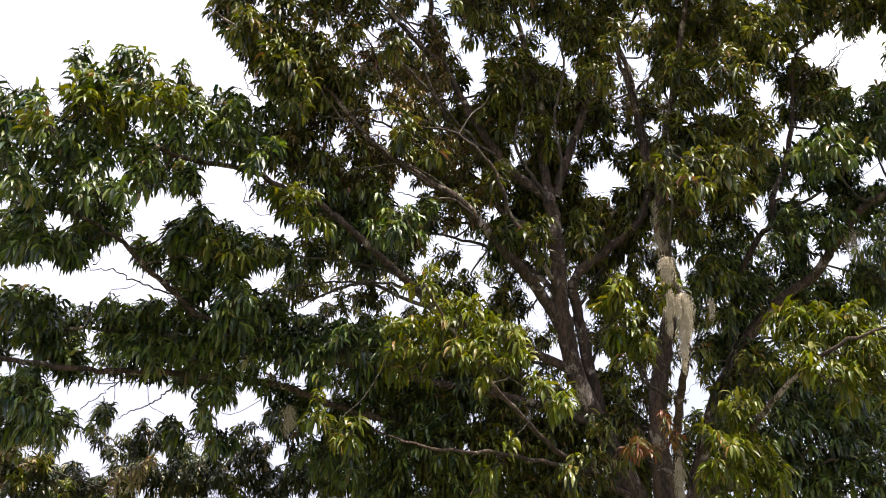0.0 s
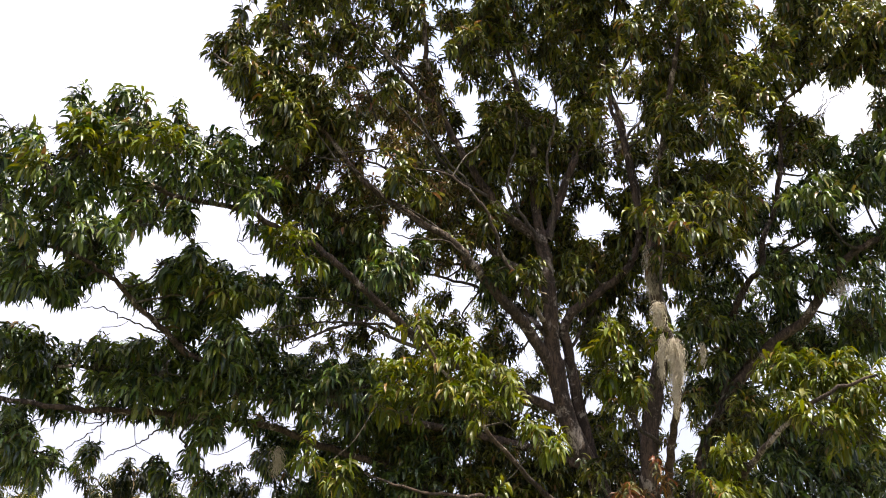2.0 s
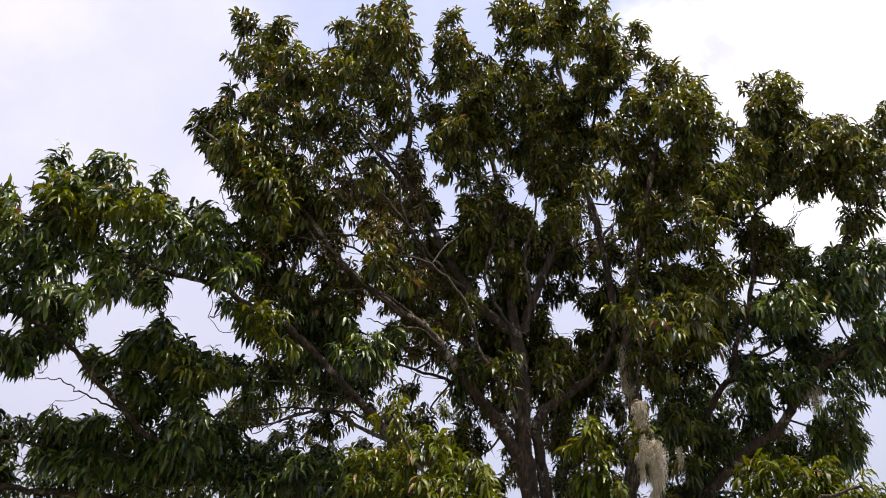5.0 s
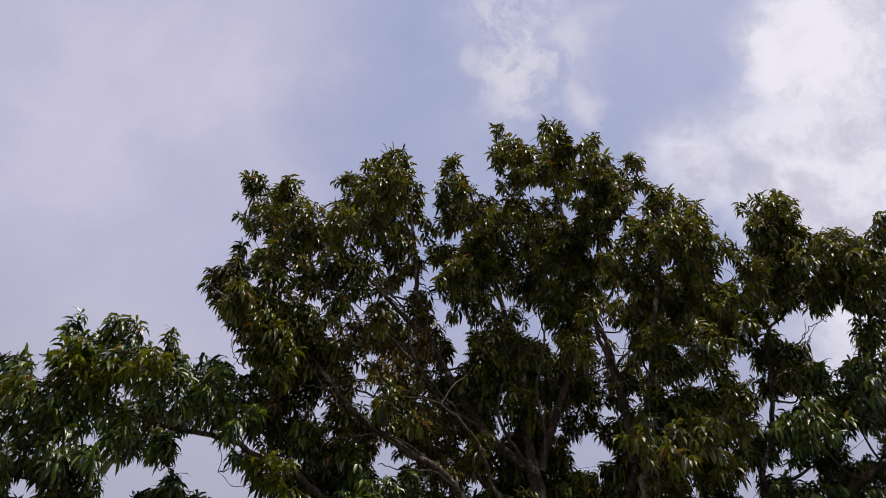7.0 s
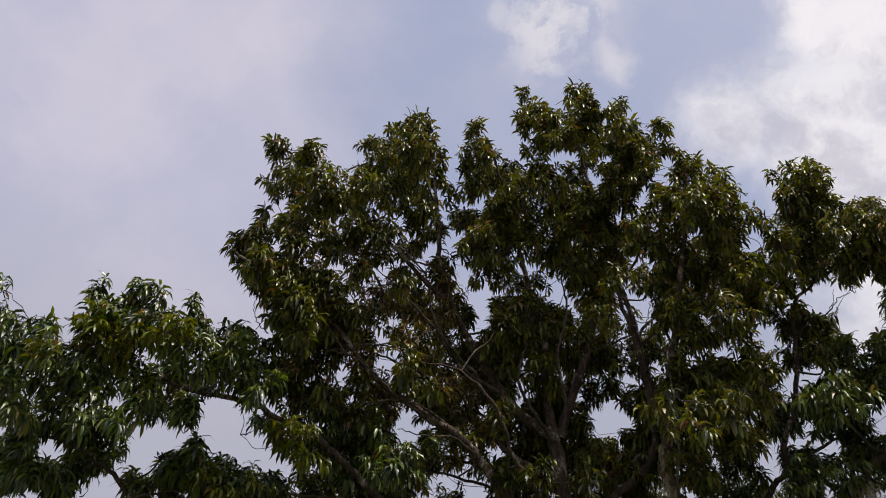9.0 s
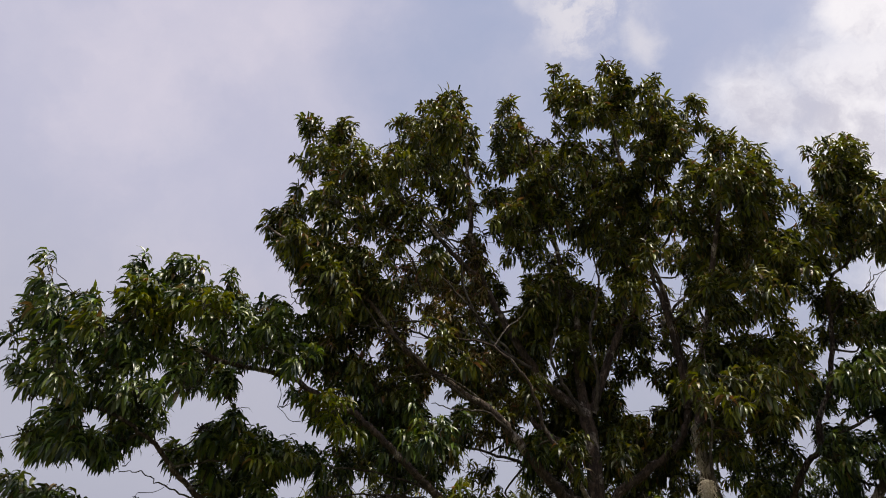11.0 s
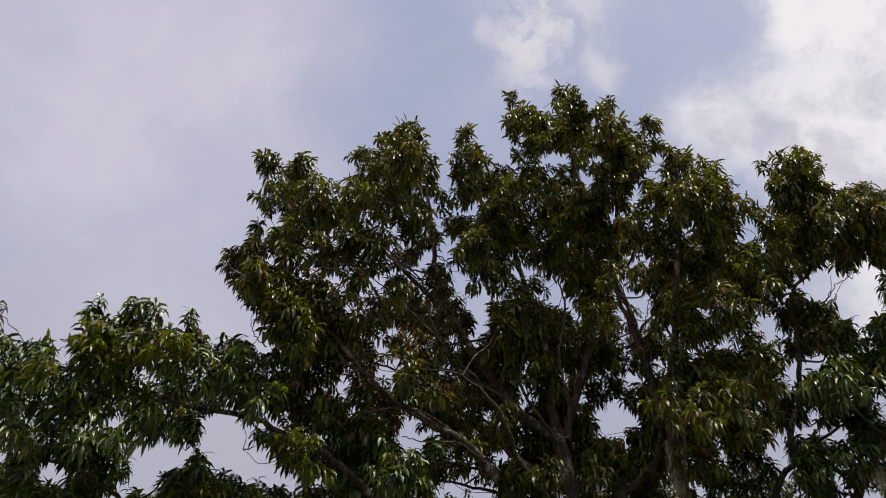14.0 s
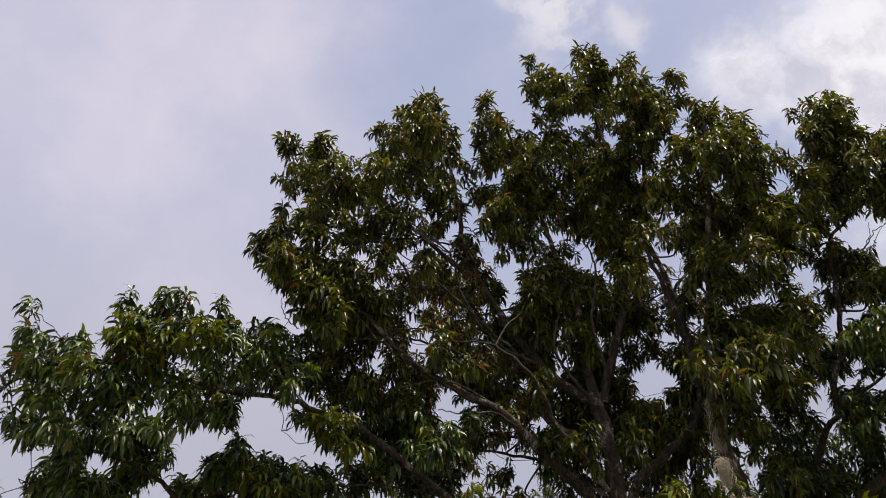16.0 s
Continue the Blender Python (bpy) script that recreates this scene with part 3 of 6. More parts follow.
def bough(owner, path, r0, r1, leaf, label, *clumps):
    """A limb of a tree with its branchlets and foliage. clumps: lists of (x, y, z, radius)."""
    line = spline(path, 7)
    s = np.linspace(0, 1, len(line))
    wob = rng.normal(0, 0.008, line.shape)
    wob[0] = 0
    line = line + wob
    radii = r0 + (r1 - r0) * s ** 0.8
    limb = part("limb", mesh_of("limb", *under(owner, tube(line, radii, 12 if r0 > 0.05 else 7, 0.035)), BARK if r0 > 0.032 else TWIG), owner)
    if not clumps:
        return

    def single(tilt, pick, m):
        verts = SPRAYS[tilt][pick][0]
        for k in range(0, len(verts), 8):
            if (tilt, pick, k) not in BLADES:
                BLADES[tilt, pick, k] = mesh_of("leaf", verts[k:k + 8], BLADE, leaf)
            one = new("leaf", BLADES[tilt, pick, k])
            one.parent, one.matrix_basis = limb, Matrix.Translation(-owner.location) @ m
            LEFT[0] -= 1

    twigs, leaves = Heap(), Heap()
    joints, girth = [p for p in line], list(radii)  # where a branchlet may spring from
    balls = sorted(sum(clumps, []), key=lambda b: np.min(np.linalg.norm(line - np.array(b[:3]), axis=1)))
    for x, y, z, r in balls:
        c, at = np.array((x, y, z)), np.array(joints)
        gap = np.linalg.norm(at - c, axis=1) + 0.35 * np.maximum(0, at[:, 2] - z + 0.1)
        i = int(np.argmin(gap))
        a = at[i]
        reach = np.linalg.norm(c - a)
        bend = (a + c) / 2 + np.array((0, 0, -0.10 * reach)) + rng.normal(0, 0.09 * reach, 3)
        thick = min(girth[i] * 0.75, 0.008 + 0.012 * reach)
        third = (bend + c) / 2 + rng.normal(0, 0.07 * reach, 3)
        twigs.add(*tube(spline([a, bend, third, c], 4), np.linspace(thick, thick * 0.55, 13), 5, 0.06))
        joints.append(c), girth.append(max(0.006, thick * 0.55))
        clump(leaves, twigs, c, r, FILL, SIZE, single if leaf is LEAF_SUNLIT else None)
    for h in (twigs, leaves):
        h.v = [v - np.array(owner.location) for v in h.v]
    if not leaves.v:
        return
    part("branchwork", twigs.mesh("branchwork", TWIG), limb, kind="stuff")
    part("foliage", leaves.mesh("foliage", leaf), limb, label, kind="stuff")


def trunk(owner, path, r0, r1, label):
    line = spline(path, 6)
    part("trunk", mesh_of("trunk", *under(owner, tube(line, np.linspace(r0, r1, len(line)), 18, 0.04)), BARK), owner, label)


SIZE = 1.0
tree = grown("tree", "tall many-stemmed tree with long drooping green leaves", (2.55, 9.65, 0))
trunk(tree, [(2.55, 9.67, -0.15), (2.55, 9.65, 0.25), (2.54, 9.65, 0.69), (2.53, 9.63, 1.30)], 0.40, 0.25, "thick grey-brown trunk")
SIZE = 1.1
FILL = 34
bough(tree, [(2.55, 9.65, 1.15), (2.37, 9.69, 2.1), (2.02, 9.69, 2.92), (1.62, 9.61, 3.78), (1.47, 9.48, 4.39), (1.4, 9.32, 4.92), (1.37, 9.17, 5.62), (1.3, 9.17, 6.13)], 0.14, 0.085, LEAF, 'long pointed dark green leaves')
bough(tree, [(1.3, 9.17, 6.05), (0.87, 9.1, 6.34), (0.61, 8.99, 6.63), (0.21, 8.86, 7.27), (-0.15, 8.58, 7.98), (-0.24, 8.24, 8.69), (-0.33, 7.97, 9.39), (-0.56, 7.71, 9.91)], 0.075, 0.015, LEAF, 'long pointed dark green leaves',
      [(-0.88, 7.39, 9.08, 0.22), (-1.11, 8.61, 10.35, 0.24), (-0.57, 7.19, 9.13, 0.25), (-0.65, 8.09, 10.14, 0.26), (-0.66, 8.11, 9.75, 0.34), (-0.73, 9.4, 10.99, 0.36), (-0.44, 7.35, 8.98, 0.19), (-0.87, 8.15, 9.22, 0.3), (-0.92, 8.99, 9.91, 0.3), (-0.42, 8.16, 8.92, 0.26), (-0.55, 9.65, 10.32, 0.28), (-0.91, 8.01, 8.26, 0.24), (0.2, 8.23, 9.24, 0.2), (0.1, 8.41, 8.85, 0.25), (0.15, 10, 10.18, 0.27), (-0.52, 9.39, 8.09, 0.24), (-0.7, 11.06, 9.26, 0.26), (-0.07, 9.07, 7.84, 0.23), (-0.61, 8.63, 7.97, 0.18), (-0.73, 9.93, 8.96, 0.19)],
      [(-0.6, 7.57, 10.01, 0.06), (-0.7, 7.67, 9.96, 0.06), (-0.28, 8.57, 8.67, 0.22), (-0.17, 8.14, 9.34, 0.05), (-1, 8.23, 8.01, 0.22), (0.23, 9.17, 7.72, 0.22), (-1.01, 7.71, 9.91, 0.05), (-0.12, 8.24, 9.23, 0.12), (-0.66, 8.43, 8.82, 0.22), (-0.25, 8.04, 9.45, 0.05), (-0.26, 7.8, 9.71, 0.05), (-0.52, 7.54, 10.04, 0.05), (-0.78, 7.61, 10.02, 0.05), (-0.58, 8.45, 8.17, 0.22), (-0.36, 7.67, 9.9, 0.05), (-0.33, 8.14, 9.34, 0.13), (-0.92, 7.64, 9.99, 0.05), (-0.21, 7.92, 9.59, 0.05), (-0.09, 8.65, 8.49, 0.22)])
bough(tree, [(-0.03, 8.66, 7.67), (-0.45, 8.36, 7.9), (-0.87, 8.09, 8.25), (-1.4, 7.78, 8.55), (-1.99, 7.39, 8.87)], 0.04, 0.012, LEAF, 'long pointed dark green leaves',
      [(-1.97, 7.45, 9.16, 0.06), (-2.24, 7.68, 9.14, 0.18), (-2, 7.57, 9.04, 0.18), (-2.41, 9.01, 10.5, 0.2), (-2.09, 7.47, 8.63, 0.22), (-1.77, 7.23, 8.35, 0.3), (-2.13, 7.65, 8.18, 0.19), (-2.65, 9.18, 9.51, 0.22), (-1.81, 7.24, 7.78, 0.29), (-1.5, 7.51, 8.38, 0.3), (-1.84, 9.03, 9.64, 0.33), (-1.1, 7.16, 8.35, 0.18), (-1.39, 8.16, 9.3, 0.19), (-1.15, 7.98, 8.92, 0.31), (-1.65, 8, 7.99, 0.28), (-1.31, 8.03, 8.34, 0.24), (-1.43, 8.51, 8.75, 0.23), (-1.21, 7.84, 7.49, 0.18), (-1.53, 9.36, 8.69, 0.2), (-0.72, 7.83, 7.36, 0.15)],
      [(-2.43, 7.42, 9.21, 0.05), (-2.48, 7.77, 8.82, 0.05), (-1.27, 7.8, 9.7, 0.05), (-2.45, 7.69, 8.38, 0.05), (-1.4, 7.98, 9.5, 0.05), (-2.44, 7.62, 8.99, 0.05), (-1.68, 8.02, 9.46, 0.05), (-2.33, 7.45, 9.18, 0.05), (-2.5, 7.43, 9.21, 0.05), (-1.9, 7.54, 9.29, 0.05), (-2.34, 7.59, 8.49, 0.05), (-2.5, 7.79, 8.26, 0.07), (-2.05, 7.41, 9.22, 0.05), (-1.21, 7.72, 9.79, 0.05), (-2.54, 7.69, 8.91, 0.05), (-1.28, 7.93, 9.55, 0.05), (-2.52, 7.34, 9.3, 0.05), (-1.77, 7.62, 9.2, 0.05), (-2.44, 7.52, 9.11, 0.05), (-2.27, 7.39, 9.26, 0.05)],
      [(-1.98, 7.4, 9.29, 0.05)])
bough(tree, [(1.3, 9.17, 6.05), (1.23, 9.13, 6.72), (1.21, 8.99, 7.39), (0.96, 8.8, 8.37), (0.76, 8.55, 9.2), (0.48, 8.16, 10.16)], 0.07, 0.014, LEAF, 'long pointed dark green leaves',
      [(0.26, 8.19, 10.44, 0.07), (0.3, 8.03, 9.82, 0.19), (0.3, 9.21, 11.11, 0.23), (0.35, 8.18, 9.89, 0.17), (0.48, 8.69, 9.89, 0.32), (0.54, 9.63, 10.77, 0.33), (0.5, 8.25, 8.92, 0.25), (0.75, 8.46, 8.99, 0.33), (0.76, 9.74, 10.08, 0.35), (0.32, 8.1, 8.29, 0.27), (0.39, 9.41, 9.43, 0.29), (0.72, 8.52, 8.48, 0.33), (0.46, 8.55, 8.1, 0.21), (1.01, 8.73, 8.93, 0.31), (1.09, 10.37, 10.22, 0.33), (0.88, 8.04, 9.15, 0.3), (1, 9.1, 10.14, 0.31), (0.75, 8.63, 7.5, 0.31), (0.86, 9.77, 8.28, 0.32), (1.01, 9.16, 7.38, 0.4)],
      [(1.13, 10.26, 7.99, 0.41), (0.57, 8.62, 7.17, 0.25), (1.15, 8.85, 7.67, 0.27), (1.21, 9.42, 8.02, 0.27), (0.13, 7.94, 10.16, 0.05), (0.07, 8.2, 9.63, 0.05), (0.04, 7.99, 9.87, 0.05), (0.34, 7.92, 10.19, 0.05), (0.08, 8.11, 9.74, 0.05)])
bough(tree, [(1.37, 9.16, 6.05), (1.6, 9.18, 6.75), (1.85, 9.1, 7.48), (1.93, 8.89, 8.79), (1.93, 8.57, 9.7), (1.8, 8.31, 10.36), (1.89, 7.98, 10.96)], 0.07, 0.012, LEAF, 'long pointed dark green leaves',
      [(1.85, 7.8, 10.9, 0.07), (1.11, 8.28, 11.08, 0.18), (1.16, 8.13, 10.75, 0.26), (1.36, 8.01, 10.36, 0.28), (1.44, 8.84, 11.35, 0.28), (1.29, 8.41, 10.48, 0.3), (1.74, 7.53, 10.42, 0.14), (2, 8.83, 11.98, 0.17), (1.76, 7.75, 10.36, 0.21), (1.94, 8.67, 11.38, 0.25), (1.79, 7.86, 10.09, 0.32), (2.14, 9.31, 11.67, 0.34), (1.51, 7.73, 9.83, 0.24), (1.82, 9.55, 10.99, 0.26), (1.24, 8.3, 9.63, 0.3), (1.55, 8.9, 9.63, 0.36), (1.81, 10.25, 10.71, 0.38), (1.96, 8.4, 9.36, 0.26), (2.1, 9.2, 10.13, 0.26), (1.79, 8.66, 8.99, 0.37)],
      [(2.15, 10.17, 10.34, 0.41), (2.22, 8.65, 9.1, 0.35), (1.45, 9.09, 9.01, 0.37), (1.77, 8.85, 8.32, 0.33), (2.01, 9.88, 9.13, 0.34), (1.89, 9.03, 7.93, 0.28), (2.22, 10.39, 8.74, 0.3), (1.58, 9.4, 7.5, 0.35), (1.77, 10.38, 8.08, 0.35), (2, 9.43, 7.34, 0.3), (2.06, 9.81, 7.47, 0.29), (2.22, 8.93, 8.64, 0.25), (2.28, 10.1, 7.15, 0.22), (0.94, 7.93, 11.02, 0.05), (0.87, 8.59, 10.27, 0.05), (2.12, 7.66, 10.46, 0.05), (2.46, 9.85, 7.43, 0.22), (1.58, 7.83, 10.87, 0.05), (0.85, 8.13, 10.79, 0.05), (1.91, 7.54, 10.59, 0.05)],
      [(1.42, 7.99, 10.91, 0.05), (2.21, 7.68, 10.44, 0.06), (2.35, 7.64, 10.49, 0.05), (0.58, 8.42, 10.19, 0.05), (0.98, 8.39, 10.23, 0.05), (0.99, 7.87, 11.08, 0.05), (2.03, 7.71, 10.41, 0.05), (1.73, 7.73, 10.98, 0.05), (0.93, 8.29, 10.61, 0.05), (2.49, 10.05, 6.93, 0.22), (0.78, 8.5, 10.11, 0.06)])
FILL = 44
bough(tree, [(1.5, 9.49, 4.32), (1.07, 9.15, 4.86), (0.77, 8.86, 5.08), (0.44, 8.64, 5.39), (0.16, 8.44, 5.64), (-0.55, 8.19, 6.01), (-0.93, 8.02, 6.25), (-1.39, 7.69, 6.7), (-1.98, 7.37, 7.02), (-2.52, 7.03, 7.18)], 0.08, 0.014, LEAF, 'long pointed dark green leaves',
      [(-2.17, 7.29, 7.13, 0.17), (-1.69, 6.93, 6.42, 0.23), (-1.73, 7.72, 6.8, 0.26), (-2.04, 8.87, 7.57, 0.28), (-1.97, 7.12, 6.83, 0.21), (-2.23, 7.94, 7.45, 0.21), (-2.09, 6.81, 6.87, 0.14), (-2.64, 8.24, 8.01, 0.15), (-2.03, 6.83, 6.86, 0.19), (-2.41, 7.88, 7.66, 0.2), (-1.95, 7.3, 6.94, 0.25), (-2.28, 8.34, 7.73, 0.26), (-1.79, 7.61, 7.02, 0.31), (-1.85, 7.91, 7.22, 0.3), (-1.65, 7.12, 6.36, 0.22), (-1.88, 8.28, 7.02, 0.24), (-1.45, 7.58, 7.06, 0.25), (-1.32, 7.75, 6.82, 0.26), (-1.47, 8.58, 7.31, 0.27), (-1.24, 7.75, 6.76, 0.21)],
      [(-1.32, 9.15, 7.38, 0.23), (-1.61, 7.07, 6.14, 0.15), (-2.03, 8.71, 7.07, 0.16), (-1.6, 8.17, 6.52, 0.23), (-1.92, 8.43, 6.43, 0.24), (-1.96, 8.36, 6.09, 0.21), (-1.32, 8.05, 5.96, 0.17), (-1.07, 8.27, 5.81, 0.18), (-0.58, 8.28, 6.26, 0.17), (-0.34, 8.67, 6.79, 0.21), (-0.25, 8.48, 6.22, 0.2), (-1.07, 8.52, 6.91, 0.14), (-1.59, 8.44, 6.08, 0.18), (-2.47, 7.63, 7.94, 0.1), (-2.72, 7.75, 7.81, 0.05), (-1.85, 7.17, 7.26, 0.22), (-1.11, 8.95, 7.6, 0.22), (-2.66, 7.93, 7.61, 0.05), (-2.46, 8.03, 7.35, 0.05), (-2.72, 7.69, 7.88, 0.05)],
      [(-2.72, 7.82, 7.74, 0.05), (-2.57, 8.02, 7.5, 0.05), (-2.36, 8.12, 7.25, 0.05), (-2.56, 7.71, 7.86, 0.06), (-2.35, 7.7, 7.9, 0.22), (-2.66, 7.67, 7.96, 0.05), (-2.78, 7.75, 7.77, 0.05)])
FILL = 34
bough(tree, [(1.31, 9.17, 5.47), (0.85, 9.44, 5.89), (0.35, 9.66, 6.41), (-0.11, 9.83, 7.03), (-0.68, 9.73, 7.9), (-0.89, 9.69, 8.57)], 0.05, 0.012, LEAF, 'long pointed dark green leaves',
      [(0.08, 9.55, 7.23, 0.35), (0.55, 9.46, 6.95, 0.34), (0.61, 10.41, 7.54, 0.34), (0.18, 9.72, 6.56, 0.23), (0.18, 11.38, 7.41, 0.25), (-0.11, 9.13, 6.14, 0.22), (0.91, 9.61, 6.29, 0.35), (1.27, 9.84, 6.81, 0.32), (1.51, 11.35, 7.67, 0.34), (1.37, 9.61, 6.07, 0.38), (1.17, 8.92, 6.82, 0.32), (-0.95, 9.61, 8.3, 0.2), (-1.15, 11.16, 9.32, 0.21), (0.36, 9.17, 7.22, 0.27), (0.27, 10.62, 8.06, 0.29)])
SIZE = 1.15
FILL = 29
bough(tree, [(1.57, 9.6, 3.89), (0.81, 9.59, 4.28), (0.11, 9.33, 4.49), (-0.61, 8.6, 4.84), (-0.98, 8.28, 5.1), (-1.4, 8.01, 5.38), (-1.81, 7.82, 5.5), (-2.12, 7.52, 5.55), (-2.63, 7.25, 5.51), (-3.12, 6.84, 5.53), (-3.56, 6.5, 5.51), (-3.93, 6.16, 5.4)], 0.06, 0.015, LEAF_SKYLIT, 'long pointed deep green leaves with a skylit cast in their colour',
      [(-4.02, 6.13, 5.37, 0.2), (-4.73, 7.11, 6.03, 0.21), (-3.63, 6.11, 5.28, 0.15), (-4.4, 7.4, 6.13, 0.16), (-3.31, 6.27, 5.57, 0.11), (-3.4, 6.72, 5.69, 0.21), (-3.12, 6.63, 5.92, 0.17), (-3.56, 7.48, 6.46, 0.18), (-2.89, 6.4, 5.87, 0.11), (-2.8, 7.13, 6.19, 0.11), (-3.16, 7.99, 6.8, 0.11), (-2.75, 6.61, 5.71, 0.2), (-3.15, 7.56, 6.31, 0.21), (-3.13, 6.81, 5.63, 0.22), (-2.51, 6.75, 5.65, 0.22), (-2.2, 6.95, 5.79, 0.17), (-2.11, 7.12, 5.73, 0.2), (-2.5, 8.31, 6.48, 0.22), (-2.22, 6.92, 5.53, 0.18), (-2.72, 8.38, 6.36, 0.2)],
      [(-1.8, 6.88, 5.39, 0.13), (-2.94, 7.36, 5.7, 0.22), (-3.28, 8.2, 6.1, 0.22), (-2.92, 6.71, 5.2, 0.21), (-3.37, 7.82, 5.72, 0.22), (-3.32, 6.65, 5.32, 0.21), (-3.48, 6.35, 5.15, 0.19), (-4.2, 7.62, 5.79, 0.21), (-3.9, 6.53, 5.23, 0.23), (-3.72, 6.04, 4.74, 0.2), (-4.52, 7.27, 5.39, 0.22), (-3.61, 6.61, 4.93, 0.21), (-3.11, 6.42, 4.75, 0.16), (-2.75, 6.59, 4.91, 0.14), (-3.09, 7.44, 5.35, 0.15), (-2.63, 7.04, 5.22, 0.13), (-3.16, 8.39, 5.87, 0.14), (-2.84, 6.33, 4.67, 0.09), (-3.25, 7.27, 5.06, 0.1), (-3.53, 6.64, 5.91, 0.06)],
      [(-3.38, 6.87, 6.16, 0.06), (-3.06, 6.78, 6.21, 0.06), (-2.75, 7, 6.22, 0.05), (-3.76, 6.32, 5.63, 0.06), (-4.17, 6.11, 5.71, 0.06), (-2.28, 7.23, 6.15, 0.06), (-3.22, 6.67, 6.33, 0.07), (-3.61, 6.74, 6.25, 0.07), (-2.9, 8.23, 6.05, 0.22), (-2.2, 8.19, 6.61, 0.05), (-2.51, 7.17, 5.07, 0.22), (-2.76, 6.98, 6.36, 0.05), (-3.59, 6.29, 5.66, 0.05), (-2.42, 7.13, 6.19, 0.05), (-2.14, 7.21, 6.18, 0.05), (-3.87, 6.28, 5.67, 0.05), (-2.99, 6.72, 6.28, 0.05), (-3.4, 6.75, 6.24, 0.05), (-2.61, 7.1, 6.22, 0.05), (-2.13, 8.25, 6.55, 0.06)],
      [(-3.6, 6.58, 5.98, 0.05), (-2.92, 6.95, 6.27, 0.05), (-1.94, 7.07, 6.34, 0.05), (-3.99, 7.15, 4.97, 0.23), (-3.74, 6.23, 5.73, 0.05), (-2.27, 7.1, 6.22, 0.05), (-3.98, 6.27, 5.68, 0.05), (-2.07, 8.06, 6.75, 0.05), (-3.09, 6.66, 6.34, 0.05), (-2.32, 8.14, 6.66, 0.05), (-3.35, 6.54, 5.01, 0.22), (-3.62, 6.65, 6.35, 0.05), (-3.55, 6.43, 5.51, 0.2), (-4.19, 6.17, 5.9, 0.05), (-4.07, 6.22, 5.79, 0.05), (-4.27, 6.51, 5.27, 0.22), (-4.26, 6.71, 4.81, 0.22), (-4.27, 6.86, 4.47, 0.22), (-3.52, 6.76, 6.19, 0.05), (-3.32, 6.7, 6.33, 0.05)],
      [(-4.29, 6.15, 5.94, 0.05), (-2.7, 7.02, 6.4, 0.05), (-3.18, 6.71, 6.24, 0.1), (-2.12, 8.14, 6.72, 0.05), (-3.53, 6.27, 5.72, 0.05), (-2.47, 7.14, 6.12, 0.05), (-2.15, 8.01, 6.85, 0.05), (-4.45, 6.53, 5.02, 0.05), (-4.4, 6.27, 5.74, 0.05), (-4.45, 6.35, 5.45, 0.05), (-4.63, 6.99, 4.38, 0.05), (-2.21, 8.27, 6.51, 0.06), (-4.51, 6.47, 5.29, 0.05), (-4.41, 6.26, 5.57, 0.05), (-2.07, 8.19, 6.64, 0.05), (-3.68, 6.73, 6.2, 0.05)])
SIZE = 1.1
FILL = 34
bough(tree, [(0.11, 9.12, 4.42), (-0.42, 8.84, 4.54), (-0.93, 8.63, 4.68), (-1.36, 8.52, 4.5), (-1.68, 8.39, 4.35)], 0.03, 0.008, LEAF_SKYLIT, 'long pointed deep green leaves with a skylit cast in their colour',
      [(-0.53, 7.81, 4.99, 0.29), (-1.13, 8.57, 5.58, 0.32), (-1.28, 10.11, 6.28, 0.35), (-0.97, 8.8, 5.2, 0.3), (-1.1, 10, 5.64, 0.31), (-1.47, 8.34, 5.39, 0.27), (-1.86, 8.44, 5.51, 0.24), (-1.56, 8.09, 5.71, 0.23), (-0.8, 8.37, 5.63, 0.2), (-0.99, 9.77, 6.25, 0.21), (-2.05, 7.97, 5.54, 0.16), (0.65, 8.9, 5.43, 0.2), (0.69, 9.51, 5.68, 0.2), (-0.23, 8.46, 5.48, 0.17), (-0.26, 9.71, 6.01, 0.18), (-2.1, 7.34, 5.48, 0.22), (-2.13, 7.59, 5.2, 0.22), (0.5, 9.57, 5.54, 0.22)])
SIZE = 1.2
FILL = 33
